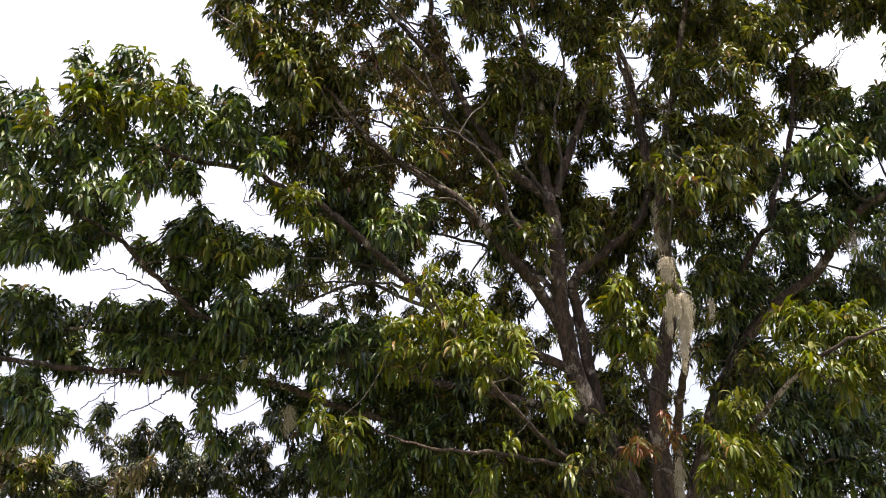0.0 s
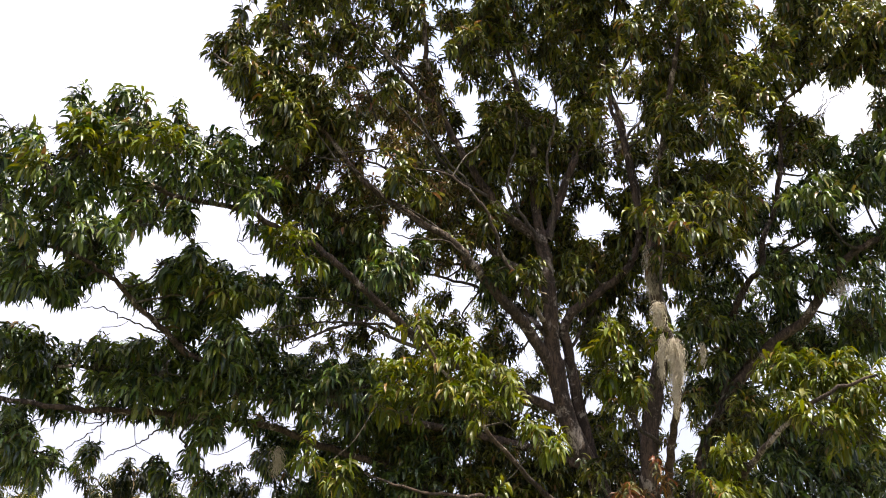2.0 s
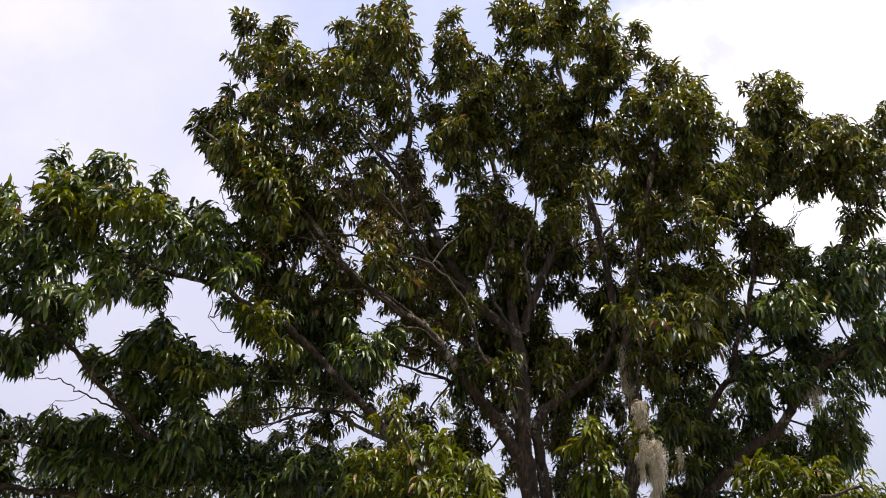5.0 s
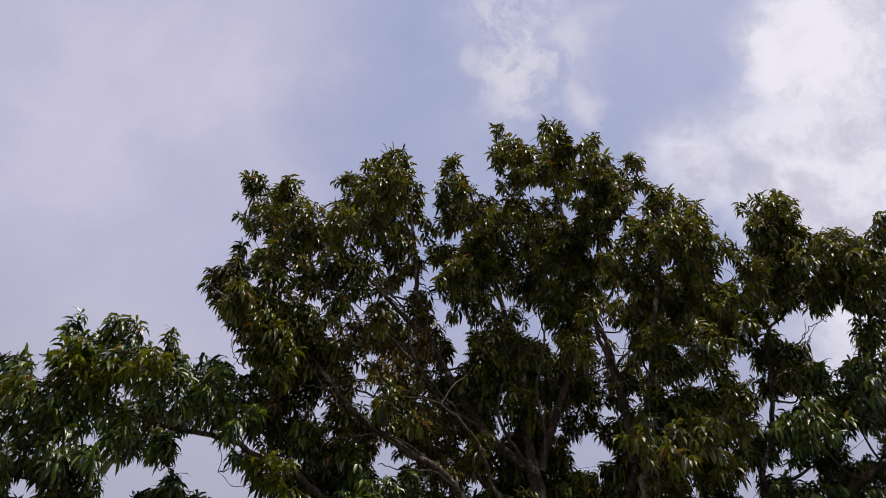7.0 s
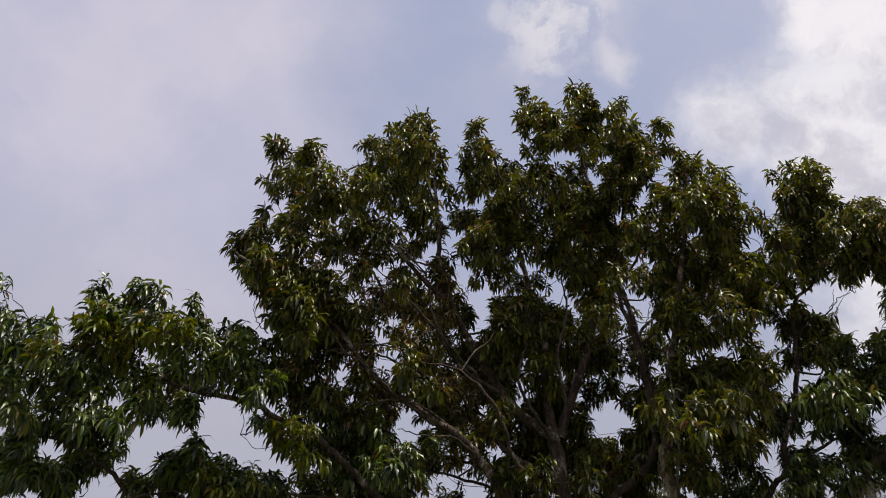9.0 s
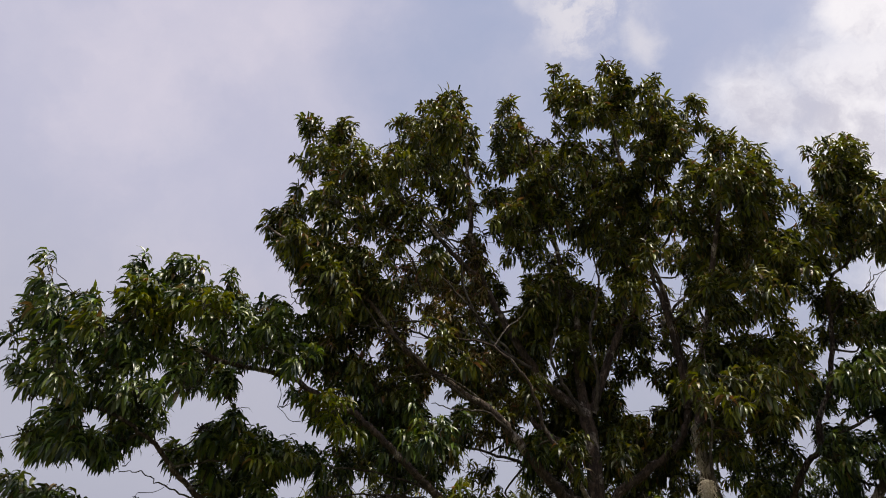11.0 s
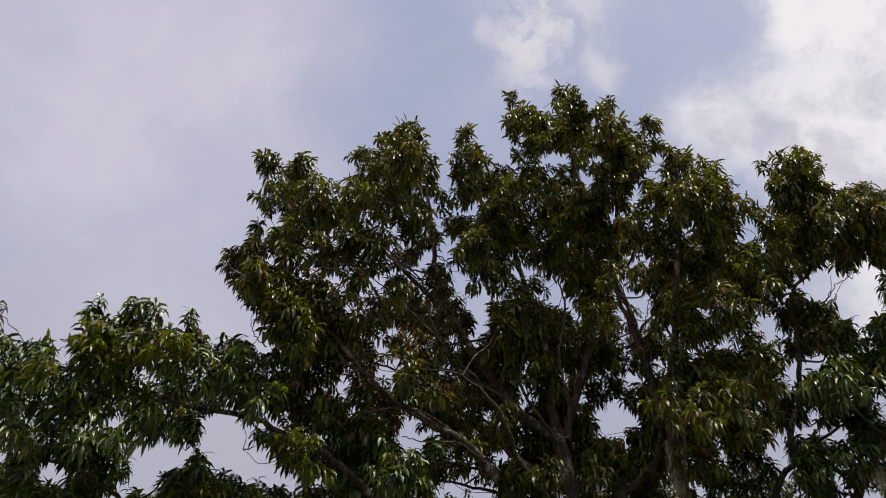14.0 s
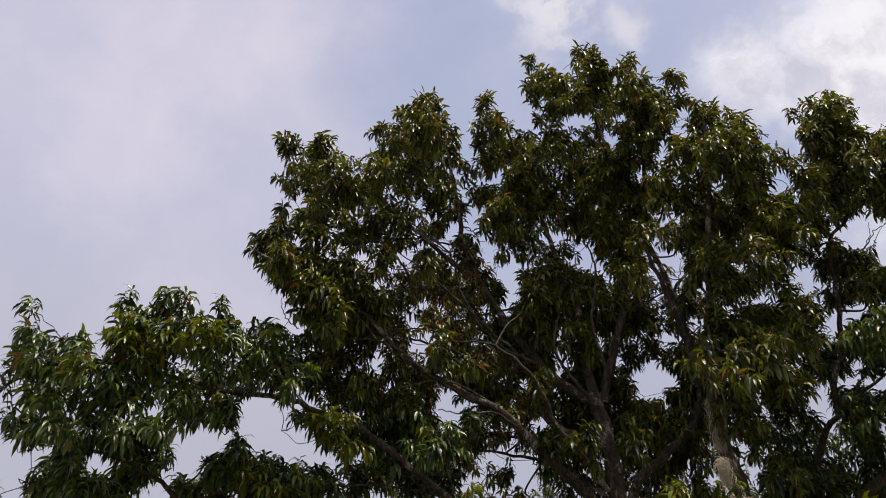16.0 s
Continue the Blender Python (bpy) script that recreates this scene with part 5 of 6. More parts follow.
bough(tree, [(4.03, 9.02, 5.63), (4.09, 9, 6.05), (4.32, 8.87, 6.62), (4.43, 8.68, 7.57), (4.51, 8.59, 7.86), (4.75, 8.41, 8.11), (4.84, 8.17, 8.79), (4.84, 7.96, 9.39)], 0.045, 0.012, LEAF, 'long pointed dark green leaves',
      [(4.72, 8.01, 9.57, 0.07), (5.22, 7.78, 8.79, 0.07), (4.68, 7.67, 9.26, 0.07), (4.57, 8.07, 9.43, 0.15), (4.61, 7.73, 9.02, 0.27), (5.31, 8.91, 10.21, 0.29), (4.67, 7.88, 8.97, 0.32), (5.23, 8.81, 9.83, 0.33), (4.75, 8.23, 8.96, 0.32), (5.28, 9.22, 9.9, 0.33), (4.68, 8.13, 8.44, 0.34), (5.09, 9.02, 9.15, 0.35), (4.37, 8.25, 8.26, 0.29), (5.12, 9.73, 9.4, 0.32), (5.42, 8.09, 8.85, 0.22), (6.01, 8.95, 9.69, 0.23), (4.95, 7.7, 8.17, 0.33), (5.12, 7.33, 8.06, 0.22), (5.2, 7.82, 7.88, 0.32), (5.68, 8.63, 8.51, 0.32)],
      [(4.92, 8.08, 8.05, 0.24), (5.75, 9.56, 9.24, 0.26), (4.57, 8.67, 7.54, 0.23), (4.85, 8.76, 7.43, 0.23), (5.33, 9.6, 7.91, 0.23), (4.51, 9.04, 7.48, 0.33), (4.56, 8.26, 6.75, 0.21), (5.51, 7.25, 7.59, 0.39), (5.25, 7.44, 8.14, 0.22), (6.11, 8.63, 9.19, 0.24), (5.58, 7.56, 8.06, 0.31), (5.36, 7.7, 7.68, 0.24), (5.36, 8.01, 7.33, 0.22), (4.51, 8.77, 8.03, 0.22), (5.57, 7.21, 8.46, 0.05), (4.86, 8.65, 8.23, 0.23), (5.58, 7.11, 8.56, 0.05), (5.53, 7.29, 8.36, 0.05), (5.48, 7.72, 8.86, 0.05), (5.1, 7.92, 9.04, 0.05)],
      [(4.39, 8.03, 9.48, 0.05), (4.97, 7.74, 9.25, 0.05), (5.19, 7.98, 8.97, 0.05), (4.6, 7.92, 9.6, 0.05), (4.47, 8.25, 9.23, 0.05), (5.29, 8.19, 7.13, 0.22), (5.58, 7.87, 7.49, 0.22), (5.67, 7.26, 8.39, 0.16), (5.03, 8.69, 7.76, 0.22), (4.88, 7.9, 9.63, 0.05), (5.34, 7.3, 8.36, 0.05), (5.39, 7.9, 9.06, 0.05), (5.23, 8.48, 8, 0.22), (4.62, 9.02, 7.11, 0.23), (4.38, 8.13, 9.37, 0.05), (4.28, 8.87, 7.7, 0.23)])
bough(tree, [(1.8, 9.77, 3.96), (2.11, 10.48, 4.6), (2.53, 11.14, 5.22)], 0.025, 0.008, LEAF, 'long pointed dark green leaves',
      [(0.96, 11.27, 4.87, 0.2), (2.53, 11.33, 4.76, 0.24), (2.86, 11.2, 5.06, 0.24), (2.31, 11.04, 5.36, 0.24), (2.4, 10.83, 4.95, 0.21), (2.79, 11.19, 3.55, 0.25), (2.49, 11.58, 4.15, 0.19), (1.37, 10.92, 5.67, 0.23), (2.96, 11.46, 4.63, 0.22), (2.97, 10.84, 5.79, 0.22), (3.1, 11.38, 5.39, 0.23), (3.72, 11.2, 5.06, 0.23), (3.79, 11.18, 4.63, 0.22), (2.93, 11.25, 4, 0.18), (2.44, 11.02, 4.26, 0.16), (1.43, 11.52, 4.82, 0.17), (2.67, 11, 6.24, 0.22), (2.79, 11.63, 4.03, 0.22)])
bough(tree, [(1.83, 9.21, 7.55), (1.63, 10.02, 7.67), (0.87, 10.94, 8), (-0.22, 11.35, 8.42)], 0.03, 0.008, LEAF, 'long pointed dark green leaves',
      [(-0.39, 11.2, 8.85, 0.28), (0.75, 10.74, 7.56, 0.31), (1.64, 10.61, 7.45, 0.22), (3.09, 10.94, 8.6, 0.25), (0.19, 11.15, 7.79, 0.25), (1.24, 10.74, 8.94, 0.28), (1.77, 10.92, 8.96, 0.24), (-2.13, 10.4, 8.18, 0.21)])
bough(tree, [(0.61, 8.89, 6.51), (0.11, 8.67, 6.74), (-0.24, 8.46, 7.31), (-0.34, 8.23, 7.74), (-0.58, 8.04, 7.97), (-1.08, 7.8, 8.28)], 0.026, 0.007, LEAF, 'long pointed dark green leaves')
bough(tree, [(0.47, 8.89, 6.57), (0.04, 8.54, 6.87), (-0.3, 8.26, 7.13), (-0.71, 8.04, 7.49), (-1.07, 7.82, 7.71)], 0.022, 0.006, LEAF, 'long pointed dark green leaves')
bough(tree, [(0.4, 8.79, 6.57), (-0.17, 8.45, 6.69), (-0.63, 8.21, 6.69), (-1.05, 8.06, 6.63), (-1.39, 7.93, 6.45)], 0.018, 0.005, LEAF, 'long pointed dark green leaves')
bough(tree, [(0.17, 8.44, 5.66), (-0.29, 8.21, 5.91), (-0.61, 8.08, 5.92), (-1.16, 7.93, 5.76)], 0.016, 0.005, LEAF, 'long pointed dark green leaves')
bough(tree, [(0.44, 8.64, 5.42), (0.1, 8.34, 5.59), (-0.25, 8.23, 5.57), (-0.54, 8.11, 5.58)], 0.016, 0.005, LEAF, 'long pointed dark green leaves')
bough(tree, [(-0.16, 8.33, 5.75), (-0.61, 8.08, 5.99), (-0.92, 7.91, 6.22), (-1.16, 7.76, 6.3), (-1.39, 7.61, 6.26)], 0.02, 0.006, LEAF, 'long pointed dark green leaves')
bough(tree, [(-0.26, 8.92, 4.67), (-0.62, 8.72, 4.83), (-1.19, 8.52, 4.91), (-1.79, 8.3, 4.88), (-2.33, 8.08, 4.77)], 0.018, 0.006, LEAF_SKYLIT, 'long pointed deep green leaves with a skylit cast in their colour')
bough(tree, [(-0.16, 8.97, 4.51), (-0.55, 8.67, 4.67), (-1.17, 8.5, 4.65), (-1.65, 8.34, 4.52), (-2.1, 8.18, 4.35)], 0.02, 0.006, LEAF_SKYLIT, 'long pointed deep green leaves with a skylit cast in their colour')
bough(tree, [(-0.92, 8.53, 4.64), (-1.16, 8.42, 4.55), (-1.4, 8.42, 4.43), (-1.6, 8.32, 4.26)], 0.014, 0.005, LEAF, 'long pointed dark green leaves')
bough(tree, [(1.27, 8.97, 5.91), (1.03, 8.88, 6.26), (0.85, 8.75, 6.59), (0.94, 8.67, 7.11), (0.98, 8.55, 7.71)], 0.03, 0.01, LEAF, 'long pointed dark green leaves')
bough(tree, [(1.41, 8.95, 5.98), (1.42, 8.81, 6.38), (1.35, 8.65, 6.93), (1.47, 8.52, 7.52), (1.4, 8.32, 7.89)], 0.03, 0.01, LEAF, 'long pointed dark green leaves')
bough(tree, [(2.5, 8.92, 6.04), (2.45, 8.78, 6.61), (2.3, 8.61, 7.33), (2.18, 8.55, 7.75), (2.1, 8.32, 8.24)], 0.045, 0.02, LEAF, 'long pointed dark green leaves')
bough(tree, [(2.33, 8.61, 7.25), (1.89, 8.64, 7.05), (1.54, 8.73, 6.94)], 0.012, 0.004, LEAF, 'long pointed dark green leaves')
bough(tree, [(-1.16, 7.76, 6.3), (-1.4, 7.56, 6.56), (-1.52, 7.38, 6.8)], 0.012, 0.004, LEAF, 'long pointed dark green leaves')
bough(tree, [(-0.34, 8.32, 8.06), (-0.52, 8.2, 8.01), (-0.7, 8.14, 8.15), (-0.81, 8.02, 8.48)], 0.016, 0.005, LEAF, 'long pointed dark green leaves')
bough(tree, [(-0.81, 8.36, 7.26), (-0.94, 8.04, 7.55), (-1.18, 7.82, 7.78), (-1.4, 7.74, 7.93)], 0.016, 0.005, LEAF, 'long pointed dark green leaves')
bough(tree, [(-3.3, 8.37, 3.56), (-3.43, 8.29, 3.42), (-3.55, 8.21, 3.29), (-3.7, 8.12, 3.11)], 0.009, 0.004, LEAF_SKYLIT, 'long pointed deep green leaves with a skylit cast in their colour')
bough(tree, [(-3.43, 8.29, 3.42), (-3.58, 8.17, 3.39), (-3.71, 8.1, 3.45)], 0.006, 0.003, LEAF_SKYLIT, 'long pointed deep green leaves with a skylit cast in their colour')
bough(tree, [(-2.94, 8.54, 3.42), (-3.08, 8.46, 3.27), (-3.24, 8.36, 3.15), (-3.39, 8.32, 3.06)], 0.009, 0.004, LEAF_SKYLIT, 'long pointed deep green leaves with a skylit cast in their colour')
bough(tree, [(-2.77, 7.89, 4.24), (-2.97, 7.74, 4.28), (-3.17, 7.58, 4.33), (-3.35, 7.48, 4.39), (-3.52, 7.36, 4.33)], 0.011, 0.004, LEAF_SKYLIT, 'long pointed deep green leaves with a skylit cast in their colour')
bough(tree, [(4.4, 8.74, 7.35), (4.55, 8.52, 7.44), (4.7, 8.31, 7.45), (4.84, 8.2, 7.6), (4.92, 8.03, 7.59)], 0.014, 0.004, LEAF, 'long pointed dark green leaves')
bough(tree, [(4.7, 8.31, 7.45), (4.77, 8.25, 7.56), (4.82, 8.19, 7.75)], 0.007, 0.003, LEAF, 'long pointed dark green leaves')
bough(tree, [(-2.03, 7.48, 6.38), (-2.16, 7.43, 6.47), (-2.21, 7.39, 6.61), (-2.23, 7.36, 6.72)], 0.008, 0.003, LEAF, 'long pointed dark green leaves')
bough(tree, [(2.56, 9.05, 7.48), (2.6, 8.89, 7.69), (2.65, 8.83, 7.88)], 0.009, 0.004, LEAF, 'long pointed dark green leaves')
bough(tree, [(1.57, 9.36, 6.76), (1.28, 10.14, 7), (0.84, 10.82, 6.97), (0.44, 11.27, 6.81)], 0.03, 0.01, LEAF, 'long pointed dark green leaves',
      [(1.64, 10.8, 6.46, 0.35), (1.01, 11.04, 6.46, 0.36), (1.35, 10.88, 7.02, 0.33), (0.63, 10.44, 6.81, 0.28), (0.3, 10.49, 6.36, 0.23), (2.82, 10.65, 6.43, 0.32), (2.45, 11, 6.15, 0.29), (2.81, 10.11, 6.86, 0.27), (1.98, 10.18, 5.79, 0.27), (1.54, 10.11, 8.46, 0.3), (1.05, 10.73, 9.58, 0.32), (1.84, 10.17, 9.46, 0.35), (-1.56, 10.66, 6.92, 0.26), (-1.19, 11.3, 6.77, 0.3), (0.16, 10.69, 5.9, 0.22)])
FILL = 12
bough(tree, [(1.8, 9.77, 3.96), (1.43, 11.22, 4.4), (0.41, 12.23, 4.83), (-0.77, 12.59, 5.11)], 0.035, 0.01, LEAF, 'long pointed dark green leaves',
      [(-1.63, 11.85, 6.37, 0.31), (-1.14, 11.83, 6.43, 0.31), (-0.77, 11.72, 6.19, 0.3), (-0.37, 11.89, 6.37, 0.31), (1.24, 12.02, 6.4, 0.31), (1.73, 12.03, 6.39, 0.31), (-1.65, 12.38, 6.02, 0.32), (-1.24, 11.82, 5.8, 0.3), (-0.66, 12.41, 6.07, 0.32), (-0.33, 12.38, 6.01, 0.32), (0.12, 12.3, 6.01, 0.31), (0.72, 12.49, 6.1, 0.32), (1.13, 11.65, 5.98, 0.3), (1.56, 12.23, 6.09, 0.32), (-0.06, 12.66, 5.46, 0.32), (0.22, 11.96, 5.37, 0.3), (0.56, 12.39, 5.41, 0.31), (-1.68, 12.7, 5.06, 0.32), (-1.19, 12.16, 5.03, 0.31), (-0.61, 12.69, 5.17, 0.32)],
      [(-0.3, 12.8, 4.98, 0.32), (0.12, 12.36, 4.99, 0.31), (0.66, 12.08, 4.98, 0.3), (1.24, 12.11, 4.94, 0.3), (1.52, 12.61, 5.06, 0.32), (-1.75, 12.36, 4.46, 0.31), (-1.08, 12.35, 4.42, 0.31), (-0.83, 12.47, 4.5, 0.31), (-0.31, 12.9, 4.65, 0.32), (0.16, 12.31, 4.55, 0.3), (0.57, 12.11, 4.42, 0.3), (1.07, 12.9, 4.52, 0.32), (1.47, 12.32, 4.39, 0.31), (-1.7, 12.4, 4.17, 0.31), (-1.15, 13, 4.17, 0.32), (-0.63, 12.42, 4.07, 0.3), (-0.21, 12.25, 4.14, 0.3), (0.27, 12.96, 4.17, 0.32), (0.78, 12.36, 4.18, 0.3), (1.01, 12.36, 4.01, 0.3)],
      [(1.75, 12.89, 4.18, 0.32), (-1.54, 12.38, 3.59, 0.3), (-1.23, 13, 3.72, 0.32), (-0.68, 12.53, 3.74, 0.31), (-0.29, 12.54, 3.57, 0.31), (0.15, 12.46, 3.63, 0.3), (0.61, 12.73, 3.7, 0.31), (1.17, 12.72, 3.6, 0.31), (1.69, 12.51, 3.64, 0.31), (-1.68, 12.67, 3.25, 0.31), (-1.25, 12.53, 3.25, 0.31), (-0.7, 13.06, 3.23, 0.32), (-0.32, 13.14, 3.35, 0.32), (0.12, 12.99, 3.33, 0.31), (0.68, 13.03, 3.31, 0.32), (1.18, 12.34, 3.15, 0.3), (1.51, 12.46, 3.2, 0.3), (-1.67, 12.45, 2.69, 0.3), (-1.06, 12.47, 2.78, 0.3), (-0.67, 13.21, 2.87, 0.32)],
      [(-0.32, 13.17, 2.88, 0.32), (0.14, 13.19, 2.79, 0.32), (0.7, 12.86, 2.74, 0.31), (0.99, 12.45, 2.69, 0.3), (1.54, 12.66, 2.79, 0.31)])
bough(tree, [(2.47, 9.42, 3.27), (2.74, 10.99, 4.34), (2.58, 11.83, 5.26)], 0.03, 0.01, LEAF, 'long pointed dark green leaves',
      [(1.7, 11.31, 6.64, 0.28), (2.3, 11.8, 7.03, 0.3), (2.84, 11.35, 6.84, 0.29), (3.28, 11.29, 6.79, 0.29), (3.68, 11.3, 6.85, 0.29), (1.87, 11.28, 6.27, 0.28), (2.27, 11.72, 6.38, 0.29), (2.79, 11.65, 6.46, 0.29), (3.12, 11.65, 6.37, 0.29), (3.4, 11.12, 6.08, 0.28), (1.76, 11.51, 5.93, 0.28), (2.18, 11.38, 5.9, 0.28), (2.74, 11.93, 5.99, 0.29), (3.49, 11.36, 5.79, 0.29), (1.87, 11.79, 5.49, 0.28), (2.41, 11.79, 5.58, 0.29), (2.65, 11.9, 5.59, 0.29), (3.17, 11.48, 5.37, 0.28), (3.48, 11.42, 5.34, 0.28), (1.94, 12.24, 5.15, 0.29)],
      [(2.21, 12.21, 5.11, 0.29), (2.54, 11.74, 4.97, 0.28), (3.02, 11.43, 4.89, 0.28), (3.64, 12.03, 5.07, 0.29), (2.81, 12.16, 4.71, 0.29), (3.2, 11.95, 4.64, 0.29), (3.41, 11.74, 4.52, 0.28), (1.93, 12.66, 4.19, 0.3), (2.31, 12.13, 4.05, 0.28), (2.51, 11.88, 4.14, 0.28), (1.8, 12, 3.58, 0.28), (2.24, 12.15, 3.63, 0.28), (2.68, 12.25, 3.84, 0.29), (3.13, 11.94, 3.78, 0.28), (3.49, 12.4, 3.69, 0.3), (1.74, 12.55, 3.3, 0.29), (2.09, 12.31, 3.38, 0.29), (2.72, 12.37, 3.43, 0.29), (3.06, 12.27, 3.2, 0.29), (3.42, 12.18, 3.24, 0.29)],
      [(1.81, 12.45, 2.87, 0.29), (2.24, 12.41, 2.84, 0.29), (2.5, 12.32, 2.96, 0.29), (3.09, 12.52, 2.8, 0.29), (3.29, 11.87, 2.82, 0.28), (2.01, 12.4, 4.66, 0.22), (3.46, 11.85, 4.06, 0.22), (3.78, 11.72, 4.28, 0.22), (1.56, 11.86, 5.32, 0.22)])
FILL = 12
bough(tree, [(3.52, 9.35, 4.21), (4.38, 10.38, 4.58), (5.33, 10.82, 4.62)], 0.03, 0.01, LEAF_SKYLIT, 'long pointed deep green leaves with a skylit cast in their colour',
      [(3.83, 10.8, 6.03, 0.31), (4.37, 11.05, 6.18, 0.32), (4.58, 10.83, 5.99, 0.32), (3.75, 11.17, 5.55, 0.32), (4.24, 11.18, 5.65, 0.32), (4.53, 10.96, 5.56, 0.32), (5.05, 10.94, 5.54, 0.32), (5.27, 10.92, 5.59, 0.32), (6.16, 10.71, 5.54, 0.33), (3.69, 11.07, 5.16, 0.31), (4.21, 11.38, 5.14, 0.32), (4.8, 11.43, 5.3, 0.33), (4.96, 11.07, 5.3, 0.32), (5.3, 10.87, 5.17, 0.32), (3.85, 11.77, 5.07, 0.33), (4.14, 10.96, 4.72, 0.31), (4.59, 11.5, 4.84, 0.33), (4.99, 11.15, 4.9, 0.32), (5.33, 10.97, 4.81, 0.32), (5.59, 10.59, 4.71, 0.31)],
      [(5.9, 10.74, 4.73, 0.32), (4.1, 11.14, 4.46, 0.31), (4.54, 11.38, 4.39, 0.32), (4.69, 11.09, 4.2, 0.31), (5.46, 11.39, 4.34, 0.33), (5.72, 11.13, 4.35, 0.33), (5.94, 10.68, 4.32, 0.32), (4.17, 11.82, 4.05, 0.33), (4.41, 11.39, 3.97, 0.32), (4.86, 11.35, 3.93, 0.32), (5.13, 10.88, 3.88, 0.31), (5.75, 11.23, 4.1, 0.33), (5.91, 11.07, 3.99, 0.33), (3.82, 12.01, 3.69, 0.33), (4.1, 11.3, 3.55, 0.31), (4.69, 11.76, 3.65, 0.33), (4.66, 11.01, 3.55, 0.31), (5.25, 11.29, 3.53, 0.32), (5.48, 11.09, 3.6, 0.32), (5.65, 10.58, 3.54, 0.31)],
      [(3.82, 11.74, 3.39, 0.32), (4.26, 12.04, 3.32, 0.33), (4.45, 11.73, 3.26, 0.32), (4.74, 11.33, 3.12, 0.32), (5.34, 11.54, 3.24, 0.33), (5.47, 11.04, 3.1, 0.32), (5.88, 11.37, 3.16, 0.33), (3.75, 11.82, 2.78, 0.32), (4.01, 11.42, 2.87, 0.31), (4.53, 12.08, 2.89, 0.33), (4.58, 11.21, 2.77, 0.31), (5.03, 11.19, 2.76, 0.31), (5.52, 11.46, 2.9, 0.33), (5.64, 10.76, 2.74, 0.31), (3.67, 12, 2.51, 0.32), (4.13, 12.15, 2.5, 0.33), (4.43, 11.78, 2.55, 0.32), (4.77, 11.43, 2.4, 0.32), (5.22, 11.62, 2.54, 0.33), (5.45, 11.59, 2.44, 0.33)],
      [(5.78, 11.18, 2.43, 0.32)])
FILL = 7
bough(tree, [(1.2, 9.1, 7.46), (0.84, 10.43, 8.41), (-0.23, 11.08, 8.68), (-1.71, 11.2, 8.49)], 0.03, 0.01, LEAF, 'long pointed dark green leaves',
      [(0.41, 10.95, 10.24, 0.3), (0.89, 10.57, 10.08, 0.29), (1.22, 10.31, 9.89, 0.28), (-0.17, 10.65, 9.33, 0.28), (1.24, 11.04, 9.35, 0.29), (-0.14, 10.65, 8.73, 0.27), (1.3, 10.67, 8.68, 0.27), (0.21, 11.44, 8.59, 0.28), (0.68, 11.41, 8.61, 0.28), (1.4, 11.34, 8.55, 0.28), (-0.29, 11.24, 7.94, 0.27), (0.33, 11.5, 8.1, 0.28), (0.21, 10.32, 9.1, 0.22), (1.48, 10.8, 9.62, 0.22)])
FILL = 11
bough(tree, [(2.34, 9.13, 7.34), (3.05, 10.01, 8.51), (3.91, 10.31, 9.18)], 0.03, 0.01, LEAF, 'long pointed dark green leaves',
      [(1.75, 10.8, 10.54, 0.32), (2.1, 10.17, 10.22, 0.31), (2.61, 10.54, 10.47, 0.32), (3.18, 10.35, 10.37, 0.32), (3.84, 10.46, 10.33, 0.32), (3.97, 9.68, 9.58, 0.3), (4.21, 9.69, 9.62, 0.3), (1.83, 11.06, 10.17, 0.32), (2.04, 10.58, 9.64, 0.3), (2.77, 10.71, 9.76, 0.31), (3.11, 10.53, 9.69, 0.31), (3.47, 10.25, 9.61, 0.3), (3.98, 10.17, 9.4, 0.3), (4.36, 10.15, 9.35, 0.31), (1.55, 11.32, 9.38, 0.31), (2.23, 10.79, 9.27, 0.3), (3.55, 10.72, 9.16, 0.31), (3.85, 10.13, 8.95, 0.3), (4.5, 10.3, 9.12, 0.31), (1.74, 11.03, 8.86, 0.3)],
      [(2.02, 11.1, 8.91, 0.3), (2.53, 11.12, 8.95, 0.31), (3, 10.4, 8.23, 0.29), (3.85, 10.92, 8.78, 0.31), (3.94, 10.52, 8.46, 0.3), (1.49, 10.88, 8.11, 0.29), (2, 10.98, 8.13, 0.29), (3.28, 10.35, 8, 0.28), (4.19, 10.23, 7.63, 0.28), (1.59, 11.41, 7.75, 0.3), (3.05, 11.01, 7.79, 0.29), (3.47, 11.03, 7.72, 0.3), (3.69, 10.36, 7.34, 0.28), (4.14, 10.15, 7.21, 0.28), (2.73, 10.14, 8.52, 0.22)])
SIZE = 0.85
FILL = 28
